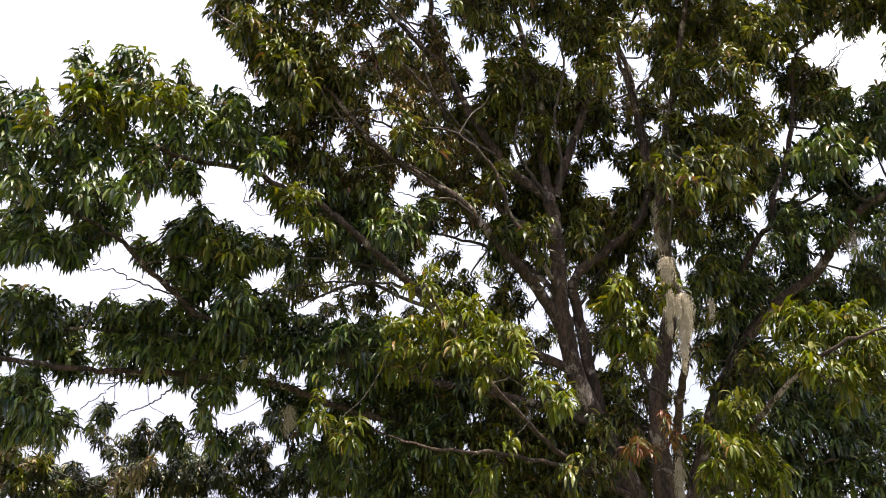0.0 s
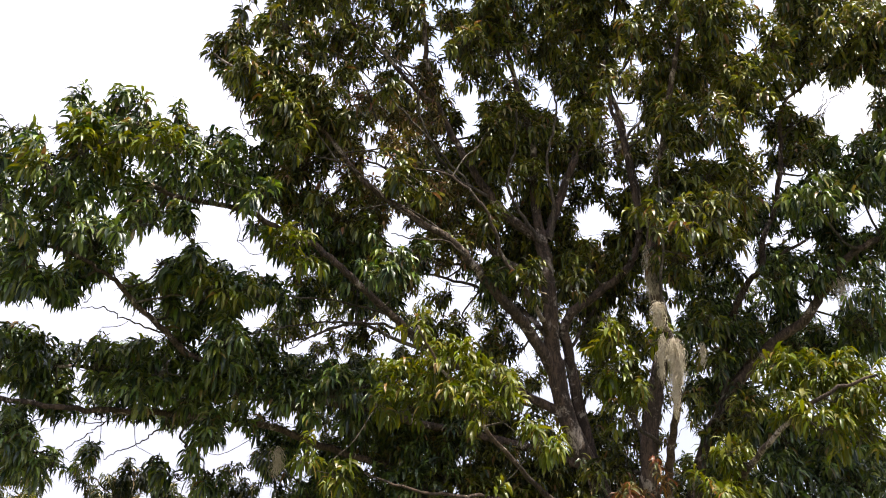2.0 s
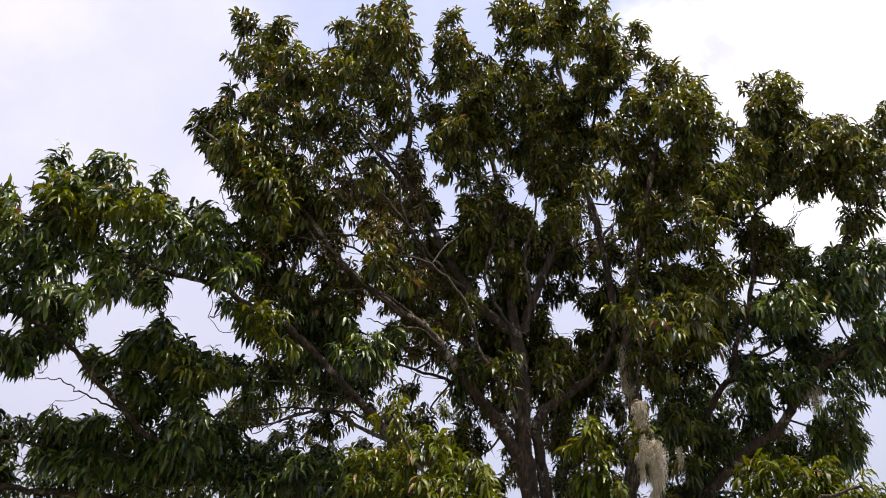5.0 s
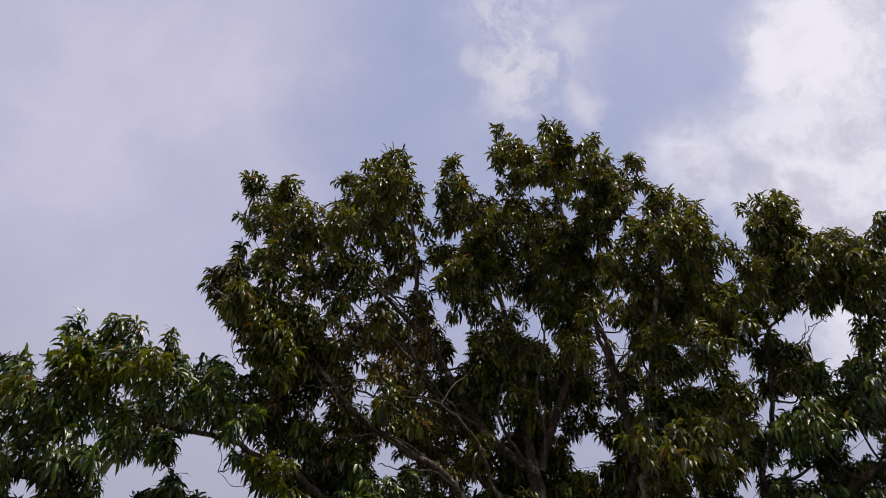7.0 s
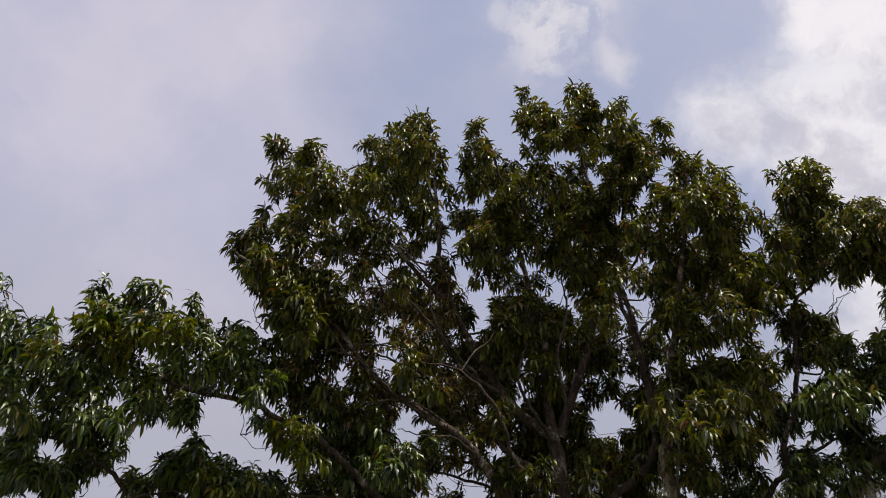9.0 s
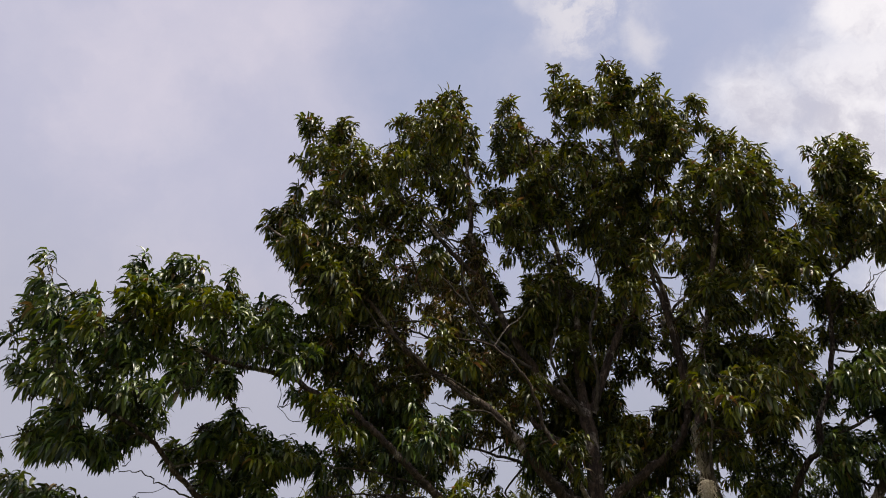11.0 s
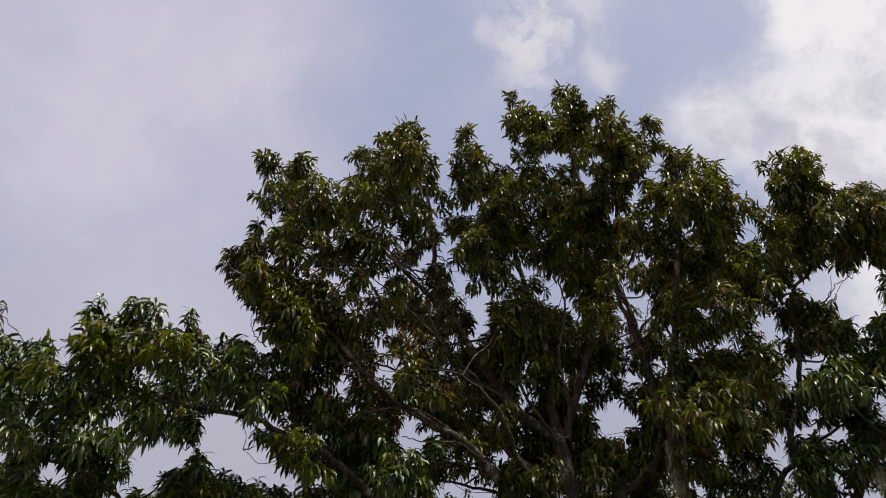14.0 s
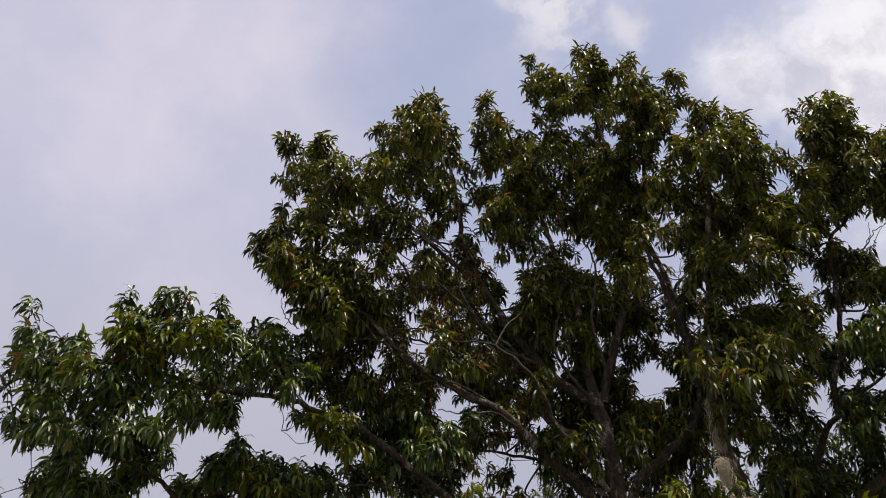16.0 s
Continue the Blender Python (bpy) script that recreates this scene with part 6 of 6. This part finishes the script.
bough(tree, [(-0.28, 8.95, 6.55), (-0.72, 8.68, 6.79), (-1.26, 8.39, 6.76), (-1.73, 8.12, 6.42)], 0.02, 0.006, LEAF_WARM, 'thin olive-brown leaves',
      [(-2.03, 8.56, 7.36, 0.19), (-1.67, 8.38, 7.3, 0.19), (-1.36, 8.22, 7.13, 0.18), (-0.77, 8.73, 7.63, 0.2), (-0.42, 8.62, 7.44, 0.19), (-0.12, 8.6, 7.47, 0.19), (-1.84, 8.47, 6.92, 0.19), (-1.79, 8.59, 7.19, 0.19), (-1.34, 8.5, 7.04, 0.19), (-1.26, 8.2, 6.87, 0.18), (-0.81, 8.89, 7.27, 0.19), (-0.66, 8.37, 6.92, 0.18), (-0.4, 8.44, 6.96, 0.18), (-0.05, 8.91, 7.26, 0.19), (-1.89, 8.61, 6.74, 0.19), (-1.7, 8.62, 6.75, 0.19), (-1.31, 8.19, 6.52, 0.18), (-1.17, 8.78, 6.84, 0.19), (-0.94, 8.46, 6.71, 0.18), (-0.57, 8.45, 6.9, 0.19)],
      [(-0.43, 8.81, 6.8, 0.19), (-0.23, 8.91, 6.94, 0.19), (-1.77, 8.11, 6.29, 0.18), (-1.58, 8.44, 6.51, 0.18), (-1.27, 8.79, 6.71, 0.19), (-1.02, 8.46, 6.34, 0.18), (-0.95, 8.47, 6.39, 0.18), (-0.47, 8.81, 6.74, 0.19), (-0.2, 8.6, 6.45, 0.18), (-1.94, 8.8, 6.34, 0.19), (-1.63, 8.76, 6.29, 0.19), (-1.39, 8.81, 6.23, 0.18), (-1.12, 8.68, 6.37, 0.18), (-0.77, 8.4, 6.18, 0.18), (-0.69, 8.76, 6.27, 0.18), (-0.39, 8.71, 6.22, 0.18), (-0.05, 8.64, 6.31, 0.18), (-1.83, 8.52, 5.97, 0.18), (-1.45, 8.37, 5.92, 0.18), (-1.31, 8.35, 5.88, 0.17)],
      [(-1.16, 8.9, 6.03, 0.18), (-0.89, 8.54, 5.91, 0.18), (-0.71, 8.4, 5.98, 0.17), (-0.33, 9, 6.24, 0.19), (-0.16, 8.69, 5.96, 0.18)])
FILL = 28
bough(tree, [(-0.14, 8.9, 7.65), (-0.49, 8.85, 7.79), (-0.87, 8.69, 7.85), (-1.23, 8.55, 7.73)], 0.018, 0.006, LEAF_WARM, 'thin olive-brown leaves',
      [(-1.57, 8.17, 8.16, 0.18), (-1.32, 8.19, 8.26, 0.18), (-0.65, 8.35, 8.35, 0.18), (-1.89, 8.73, 8.34, 0.19), (-0.31, 8.59, 8.14, 0.18), (-0.17, 8.63, 8.09, 0.18), (0.19, 8.9, 8.6, 0.19), (-1.71, 8.9, 8.03, 0.19), (-1.22, 8.82, 8.02, 0.19), (-1, 8.5, 7.67, 0.18), (-0.78, 8.54, 7.91, 0.18), (-0.3, 8.71, 7.99, 0.18), (-0.1, 8.53, 7.89, 0.18), (-1.51, 8.55, 7.47, 0.18), (-0.68, 8.56, 7.45, 0.18), (-0.42, 8.61, 7.46, 0.18), (-0.16, 8.98, 7.66, 0.18)])
FILL = 28
bough(tree, [(0.46, 8.95, 5.52), (-0.17, 8.96, 5.68), (-0.72, 8.83, 5.77), (-1.25, 8.66, 5.76)], 0.02, 0.006, LEAF_WARM, 'thin olive-brown leaves',
      [(-1.74, 9.06, 6.45, 0.19), (-1.49, 9.02, 6.39, 0.19), (-1.16, 8.92, 6.51, 0.19), (-0.88, 9.23, 6.54, 0.19), (-0.74, 8.91, 6.31, 0.19), (-0.34, 9.04, 6.46, 0.19), (-0.21, 9.03, 6.44, 0.19), (0.14, 9.1, 6.64, 0.19), (0.35, 9.14, 6.53, 0.19), (-1.71, 8.65, 5.87, 0.18), (-1.35, 8.61, 5.99, 0.18), (-1.12, 8.91, 6.06, 0.18), (-1, 8.95, 6.13, 0.19), (-0.73, 8.81, 6.02, 0.18), (-0.09, 9.2, 6.28, 0.19), (0.11, 9.19, 6.26, 0.19), (0.43, 9.09, 6.07, 0.19), (-1.76, 8.81, 5.71, 0.18), (-1.45, 8.98, 5.76, 0.18), (-1.08, 8.67, 5.67, 0.18)],
      [(-0.91, 9.13, 5.91, 0.19), (-0.7, 8.7, 5.58, 0.18), (-0.45, 9.28, 5.84, 0.19), (-0.11, 9.05, 5.9, 0.18), (0.1, 8.8, 5.64, 0.18), (0.38, 8.73, 5.74, 0.18), (-1.71, 8.87, 5.45, 0.18), (-1.42, 8.82, 5.46, 0.18), (-1.21, 9.02, 5.58, 0.18), (-0.86, 8.63, 5.33, 0.17), (-0.42, 9.22, 5.51, 0.18), (-0.03, 8.91, 5.55, 0.18)])
FILL = 28
bough(tree, [(2.87, 8.89, 7.21), (2.89, 9.22, 7.97), (2.76, 9.34, 8.65)], 0.02, 0.006, LEAF_WARM, 'thin olive-brown leaves',
      [(2.4, 9.74, 9.52, 0.23), (2.8, 9.51, 9.44, 0.23), (3.07, 9.37, 9.33, 0.23), (3.39, 9.3, 9.35, 0.23), (3.95, 9.22, 9.35, 0.23), (3.91, 8.93, 8.85, 0.22), (2.21, 9.2, 8.66, 0.22), (2.67, 9.32, 8.71, 0.22), (2.9, 9.05, 8.49, 0.22), (3.23, 9.15, 8.56, 0.22), (3.71, 9.21, 8.68, 0.22), (3.95, 8.9, 8.43, 0.22), (2.23, 9.46, 8.35, 0.22), (2.99, 9.14, 8.27, 0.22), (3.31, 9.23, 8.21, 0.22), (3.65, 9.25, 8.37, 0.22), (2.2, 9.8, 8.08, 0.22), (3.12, 9.73, 8.37, 0.23), (3.22, 9.15, 7.74, 0.21), (3.61, 9.14, 7.9, 0.21)],
      [(2.15, 9.48, 7.63, 0.21), (2.6, 10.01, 7.93, 0.22), (3.07, 9.69, 7.61, 0.22), (4.1, 9.38, 7.45, 0.22)])
SIZE = 1.1
FILL = 34
bough(tree, [(2.13, 9.61, 2.46), (1.52, 9.36, 2.69), (0.73, 9.1, 2.84), (-0.15, 8.9, 2.87), (-0.76, 8.73, 3.03)], 0.04, 0.01, LEAF, 'long pointed dark green leaves',
      [(-0.86, 9.9, 3.63, 0.27), (-0.28, 9.9, 3.49, 0.29), (0.27, 9.9, 3.49, 0.3), (0.82, 9.9, 3.36, 0.3), (1.38, 9.9, 3.32, 0.25), (1.66, 8.55, 2.99, 0.17), (-0.98, 9.9, 3.08, 0.3), (-0.42, 9.9, 2.94, 0.32), (0.13, 9.9, 2.95, 0.32), (0.68, 9.9, 2.94, 0.32), (1.22, 9.9, 2.81, 0.32), (1.52, 8.66, 2.63, 0.26), (-0.54, 9.9, 2.48, 0.32), (-0.01, 9.9, 2.42, 0.33), (0.53, 9.9, 2.42, 0.32), (1.06, 9.9, 2.43, 0.28), (1.89, 8.66, 2.78, 0.16)])
bough(tree, [(3.22, 9.49, 3.55), (3.2, 8.95, 3.83), (3.26, 8.61, 4.13)], 0.025, 0.008, LEAF, 'long pointed dark green leaves',
      [(2.95, 8.93, 3.95, 0.15), (3.12, 8.68, 4.29, 0.15), (3.57, 9.45, 4.21, 0.2), (3.39, 8.57, 3.72, 0.21), (3.24, 8.95, 3.54, 0.21), (2.96, 9.14, 3.19, 0.15), (3.05, 8.49, 4.76, 0.18), (3.74, 9.17, 4.65, 0.18)])
bough(tree, [(1.4, 9.36, 4.79), (1.1, 8.71, 5.05), (0.76, 8.41, 5.43), (0.53, 8.14, 5.92), (0.14, 8.01, 6.27), (-0.39, 7.98, 6.38)], 0.035, 0.01, LEAF, 'long pointed dark green leaves',
      [(-0.5, 7.93, 6.26, 0.17), (0.53, 8.44, 5.88, 0.17), (1.57, 9.39, 6.19, 0.17), (-1.03, 8.26, 6.13, 0.16), (0.18, 8.66, 5.64, 0.15), (1.03, 8.26, 5.09, 0.19), (0.71, 8.91, 6.97, 0.22), (1.5, 8.23, 5.03, 0.17), (0.56, 8.43, 7.18, 0.17), (0.63, 8.86, 5.41, 0.15)])
bough(tree, [(2.55, 9.12, 4.01), (2.48, 8.51, 4.5), (2.48, 8.07, 5.27), (2.5, 7.87, 6.26)], 0.03, 0.01, LEAF, 'long pointed dark green leaves',
      [(2.68, 9.35, 7.34, 0.21), (2.74, 8.02, 7.13, 0.24), (2.67, 8.04, 6.31, 0.26), (2.55, 9.42, 6.28, 0.19), (2.03, 7.72, 7.41, 0.18), (1.8, 8.17, 7.22, 0.19), (3.02, 8.03, 6.84, 0.21), (3.2, 7.99, 5.45, 0.15)])
bough(tree, [(1.94, 9.64, 2.53), (1.18, 8.71, 2.85), (0.54, 7.91, 3.28), (0.09, 7.36, 3.71), (-0.2, 7, 4.1)], 0.04, 0.01, LEAF_SUNLIT, 'yellow-green leaves with sunlight put into their colour',
      [(-0.21, 7.25, 4.18, 0.13), (-0.07, 7.58, 3.93, 0.2), (-0.35, 7.68, 3.73, 0.18), (0.15, 7.35, 3.86, 0.22), (0.44, 7.61, 3.83, 0.22), (0.64, 7.39, 3.65, 0.17), (0.04, 7.32, 3.52, 0.19), (0.41, 7.21, 3.39, 0.19), (-0.23, 7.68, 3.5, 0.17), (0.76, 7.67, 3.51, 0.11), (0.92, 7.25, 3.13, 0.14), (1.11, 7.24, 3.13, 0.12), (-1.21, 7.43, 2.96, 0.13), (-0.9, 7.42, 2.8, 0.16), (0.35, 7.88, 2.35, 0.18), (0.5, 7.49, 2.56, 0.09), (-0.57, 7.57, 3.49, 0.13)])
bough(tree, [(2.59, 9.22, 3.5), (2.06, 8.3, 3.55), (1.78, 7.69, 3.86), (1.64, 7.26, 4.19)], 0.025, 0.008, LEAF_SUNLIT, 'yellow-green leaves with sunlight put into their colour',
      [(1.7, 7.41, 4.12, 0.15), (1.79, 7.41, 3.82, 0.17), (1.61, 7.66, 3.73, 0.14), (1.84, 7.53, 3.46, 0.17), (1.65, 7.35, 4.28, 0.11), (2.29, 7.29, 4.13, 0.07), (2.04, 7.28, 4.08, 0.07), (1.91, 7.37, 3.66, 0.11)])
bough(tree, [(2.76, 9.59, 2.09), (2.84, 8.36, 2.57), (2.96, 7.41, 3.02), (3.29, 6.81, 3.4), (3.67, 6.43, 3.54)], 0.05, 0.012, LEAF_SUNLIT, 'yellow-green leaves with sunlight put into their colour',
      [(3.24, 7.35, 3.86, 0.15), (3.4, 7.13, 3.74, 0.21), (3.54, 6.88, 3.72, 0.18), (3.6, 6.89, 3.46, 0.23), (3.84, 6.84, 3.55, 0.21), (3.15, 6.95, 3.37, 0.17), (3.28, 6.74, 3.17, 0.19), (3.75, 6.92, 3.16, 0.26), (2.89, 7.67, 2.9, 0.21), (2.48, 7.2, 2.62, 0.2), (2.94, 7.76, 2.65, 0.21), (2.57, 7.42, 2.4, 0.22), (3.01, 7.78, 2.39, 0.24), (2.78, 7.57, 3.09, 0.12), (4.02, 6.5, 3.22, 0.33)])
bough(tree, [(3.11, 9.22, 2.49), (3.61, 9.14, 2.6), (4.14, 9.02, 2.77), (4.65, 8.88, 2.87)], 0.03, 0.01, LEAF_SKYLIT, 'long pointed deep green leaves with a skylit cast in their colour',
      [(3.79, 8.91, 3.11, 0.24), (4.22, 9.24, 2.97, 0.33), (4.67, 9.08, 3.01, 0.36), (4.37, 9.16, 2.53, 0.39), (4.68, 8.84, 2.5, 0.33), (5.11, 8.54, 2.76, 0.43), (3.94, 9.32, 2.68, 0.33), (3.7, 9.42, 2.95, 0.26)])
bough(tree, [(2.65, 8.17, 6.15), (2.62, 7.66, 5.73), (2.69, 7.31, 5.58)], 0.02, 0.008, LEAF, 'long pointed dark green leaves',
      [(2.21, 7.67, 5.77, 0.11), (2.32, 7.28, 5.68, 0.11), (2.56, 7.57, 5.66, 0.14), (2.83, 7.55, 5.76, 0.12), (2.86, 7.3, 5.44, 0.12), (2.5, 7.06, 5.22, 0.11), (2.14, 7.29, 5.34, 0.11), (3.05, 7.26, 5.73, 0.1)])
bough(tree, [(-0.19, 8.44, 6.27), (-0.38, 8.01, 6.17), (-0.5, 7.79, 6.15)], 0.016, 0.006, LEAF, 'long pointed dark green leaves',
      [(-0.52, 7.65, 6.14, 0.11), (-0.36, 7.86, 6.2, 0.13), (-0.16, 7.78, 5.95, 0.11)])
bough(tree, [(-1.39, 7.91, 5.37), (-1.46, 7.69, 5.23), (-1.56, 7.56, 5.16)], 0.014, 0.006, LEAF_SUNLIT, 'yellow-green leaves with sunlight put into their colour',
      [(-1.66, 7.5, 5.17, 0.13), (-1.46, 7.37, 5.07, 0.14), (-1.33, 7.51, 4.99, 0.11)])
bough(tree, [(-3.64, 6.34, 5.29), (-3.18, 6.33, 5.54), (-2.71, 6.4, 5.73)], 0.016, 0.006, LEAF_SUNLIT, 'yellow-green leaves with sunlight put into their colour',
      [(-3.28, 6.23, 5.43, 0.14), (-3.21, 6.38, 5.67, 0.15), (-2.99, 6.48, 5.64, 0.14), (-2.68, 6.33, 5.64, 0.12), (-2.49, 6.51, 5.67, 0.11), (-3.12, 6.48, 5.45, 0.14), (-3.39, 5.95, 5.09, 0.12)])
bough(tree, [(-3.06, 7.57, 4.48), (-2.42, 7.51, 4.58), (-1.86, 7.53, 4.62)], 0.014, 0.006, LEAF_SUNLIT, 'yellow-green leaves with sunlight put into their colour',
      [(-2.25, 7.29, 4.55, 0.12), (-2.05, 7.4, 4.52, 0.12), (-1.87, 7.61, 4.63, 0.11)])
SIZE = 1.0
FILL = 16
bough(tree, [(2.46, 9.16, 2.66), (2.08, 8.45, 2.72), (1.79, 8.04, 2.8)], 0.012, 0.005, LEAF_DEAD, 'dry rust-coloured dead leaves',
      [(1.86, 7.99, 2.74, 0.15), (2.05, 8.09, 2.7, 0.15), (2.13, 7.93, 2.84, 0.13)])
small_tree = grown("small_tree", "small dark-leaved tree standing behind the tall one", (-3.29, 11.06, 0))
trunk(small_tree, [(-3.29, 11.06, -0.1), (-3.27, 11.06, 0.5), (-3.30, 11.06, 1.0), (-3.29, 11.06, 1.62)], 0.09, 0.055, "slim grey trunk")
FILL = 42
bough(small_tree, [(-3.29, 11.06, 1.62), (-3.43, 11.01, 2.23), (-3.6, 10.92, 2.65), (-4.09, 10.71, 2.99), (-4.43, 10.53, 3.25)], 0.03, 0.008, LEAF_FAR, 'dark grey-green leaves',
      [(-4.35, 10.42, 3.09, 0.23), (-4.16, 10.85, 3.19, 0.15), (-5.22, 10.57, 2.65, 0.33), (-4.7, 10.8, 2.53, 0.3), (-3.78, 10.42, 2.64, 0.31), (-5.51, 10.28, 2.69, 0.33), (-5.47, 10.42, 2.93, 0.2), (-5.05, 10.51, 2.96, 0.18), (-4.07, 11.06, 3.02, 0.2), (-5.9, 10.18, 2.78, 0.38), (-4.97, 10.58, 2.75, 0.13), (-4.31, 10.96, 2.81, 0.23), (-4.61, 10.67, 2.61, 0.29), (-4.77, 10.07, 2.64, 0.27), (-5.16, 10.07, 2.5, 0.32), (-3.96, 10.79, 3.32, 0.22)])
bough(small_tree, [(-3.29, 11.06, 1.62), (-3.2, 10.95, 2.37), (-3.03, 10.96, 2.8), (-2.7, 11.01, 3.1)], 0.03, 0.007, LEAF_FAR, 'dark grey-green leaves',
      [(-3.75, 11.2, 3.24, 0.19), (-3.04, 10.88, 3.08, 0.18), (-2.57, 11.13, 3.12, 0.18), (-3.53, 11.25, 3.04, 0.24), (-2.82, 11.26, 3.13, 0.23), (-2.52, 11.48, 3.02, 0.18), (-3.16, 11.03, 2.63, 0.36), (-2.46, 11.24, 2.64, 0.33), (-3.48, 10.56, 2.65, 0.28), (-1.84, 11.07, 2.74, 0.27), (-2.77, 10.83, 2.75, 0.27), (-3.41, 11.01, 2.66, 0.29), (-2.19, 11.31, 2.69, 0.28), (-2.2, 10.88, 3.25, 0.22), (-2.56, 10.99, 3.45, 0.22)])
bough(small_tree, [(-3.42, 11.01, 2.16), (-3.97, 10.57, 2.48), (-4.51, 10.09, 2.64), (-4.98, 9.72, 2.79)], 0.014, 0.005, LEAF_SUNLIT, 'pale yellow-green leaves',
      [(-5.06, 9.56, 2.89, 0.11), (-4.85, 9.83, 2.69, 0.12), (-4.96, 9.66, 2.52, 0.12), (-4.55, 9.94, 2.48, 0.11), (-3.82, 10.14, 2.63, 0.1), (-2.63, 10.62, 2.57, 0.1), (-4.82, 9.66, 3.02, 0.07), (-4.04, 10.28, 2.51, 0.09)])
bough(small_tree, [(-3.42, 11.01, 2.16), (-4.2, 10.5, 2.5), (-5.0, 10.1, 2.8)], 0.012, 0.005, LEAF_DRY, 'dry tan sunlit leaves',
      [(-5.38, 10, 3.03, 0.16), (-5.15, 10, 3.06, 0.12), (-5.38, 10, 2.76, 0.2), (-5.05, 10.05, 2.8, 0.14), (-5.55, 9.95, 2.6, 0.2)])
bough(small_tree, [(-3.42, 11.01, 2.16), (-3.6, 10.6, 2.4), (-3.7, 10.2, 2.6)], 0.012, 0.005, LEAF_DRY, 'dry tan sunlit leaves',
      [(-3.8, 10, 2.75, 0.11), (-3.68, 10, 2.62, 0.1), (-3.61, 10, 2.85, 0.08), (-3.91, 10, 2.58, 0.1)])

# the crown's eastern side, where the boughs thin out
FILL, SIZE = 30, 1.0
bough(tree, [(4.72, 8.21, 5.48), (4.98, 8.35, 5.74), (5.36, 8.45, 5.9), (5.7, 8.4, 6.03)], 0.03, 0.01, LEAF_SKYLIT, 'long pointed deep green leaves with a skylit cast in their colour',
      [(5.67, 8.5, 6.2, 0.22), (5.95, 8.4, 6.15, 0.25), (5.37, 8.4, 5.5, 0.16), (5.49, 8.3, 5.27, 0.12), (5.83, 8.3, 5.6, 0.15)])
bough(tree, [(4.59, 9.74, 4.32), (5.1, 9.2, 4.25), (5.5, 8.7, 4.15)], 0.02, 0.008, LEAF_SKYLIT, 'long pointed deep green leaves with a skylit cast in their colour',
      [(5.2, 8.4, 3.93, 0.2), (5.55, 8.5, 4.08, 0.24), (5.35, 8.6, 3.6, 0.22), (5.7, 8.6, 3.7, 0.25)])

# ---- hanging air plants ----
def moss(at, radius, drop, strands, label):
    """A tangled beard of thin curling grey strands, hung over a branch at its top."""
    heap, at = Heap(), np.array(at)
    k = np.linspace(0, 1, 8)[:, None]
    for _ in range(int(strands * 1.4)):
        h = rng.uniform() ** 1.15
        wide = radius * (0.55 + 0.9 * math.sin(min(1.0, h * 1.3 + 0.12) * math.pi)) * 0.7
        top = np.array((*(rng.normal(0, 0.5, 2) * wide), -0.8 * drop * h))
        fall = drop * rng.uniform(0.14, 0.42)
        out = rng.normal(0, 0.6, 3) * (1, 1, 0.4)
        line = top + out * min(fall * 0.6, radius * 0.9) * np.sin(k * 2.2) + np.array((0, 0, -1.0)) * fall * k ** 1.3
        curl, turn = rng.uniform(0.004, 0.013), rng.uniform(0, 6.3)
        line = line + curl * np.hstack([np.sin(k * 9 + turn), np.cos(k * 8 + turn), 0.6 * np.sin(k * 7 - turn)]) * (0.3 + k)
        heap.add(*tube(line, np.linspace(0.0022, 0.0011, 8), 3))
    ob = new("hanging_moss", heap.mesh("hanging_moss", MOSS))
    ob.location = at
    tagged(ob, label, "moss", "moss on the tree")


moss((2.05, 6.94, 4.35), 0.05, 0.235, 330, "bushy beige moss tuft standing out at a stem's tip")
moss((2.09, 7.06, 4.08), 0.030, 0.26, 120, "loose beige moss hanging below a bushy tuft")
moss((2.22, 7.13, 4.06), 0.060, 0.44, 430, "large beige moss beard hanging down a stem")
moss((2.21, 7.16, 3.80), 0.026, 0.36, 120, "thin veil of beige moss hanging beside a stem")
moss((2.09, 7.16, 3.96), 0.028, 0.30, 130, "short beige moss tassel hanging beside a stem")
moss((2.28, 7.48, 3.69), 0.03, 0.3, 90, "thin trailing moss strand below a larger beard")
# Strands added low down in place of a mossy stem that sunlight pales.
moss((2.44, 8.57, 2.77), 0.04, 0.6, 160, "pale strands standing in for a sunlit stretch of mossy stem")
moss((2.77, 7.97, 4.31), 0.035, 0.26, 60, "small moss wisp hanging from a limb")
moss((4.54, 8.26, 5.22), 0.08, 0.35, 150, "thin moss curtain hanging from a side limb")
moss((-1.74, 8.99, 3.35), 0.07, 0.32, 130, "small moss wisp hanging from a low limb")
# Added strands that take the place of pale lichen along this stem.
moss((2.48, 8.61, 5.74), 0.04, 0.7, 90, "narrow strands standing in for a pale lichened stem")
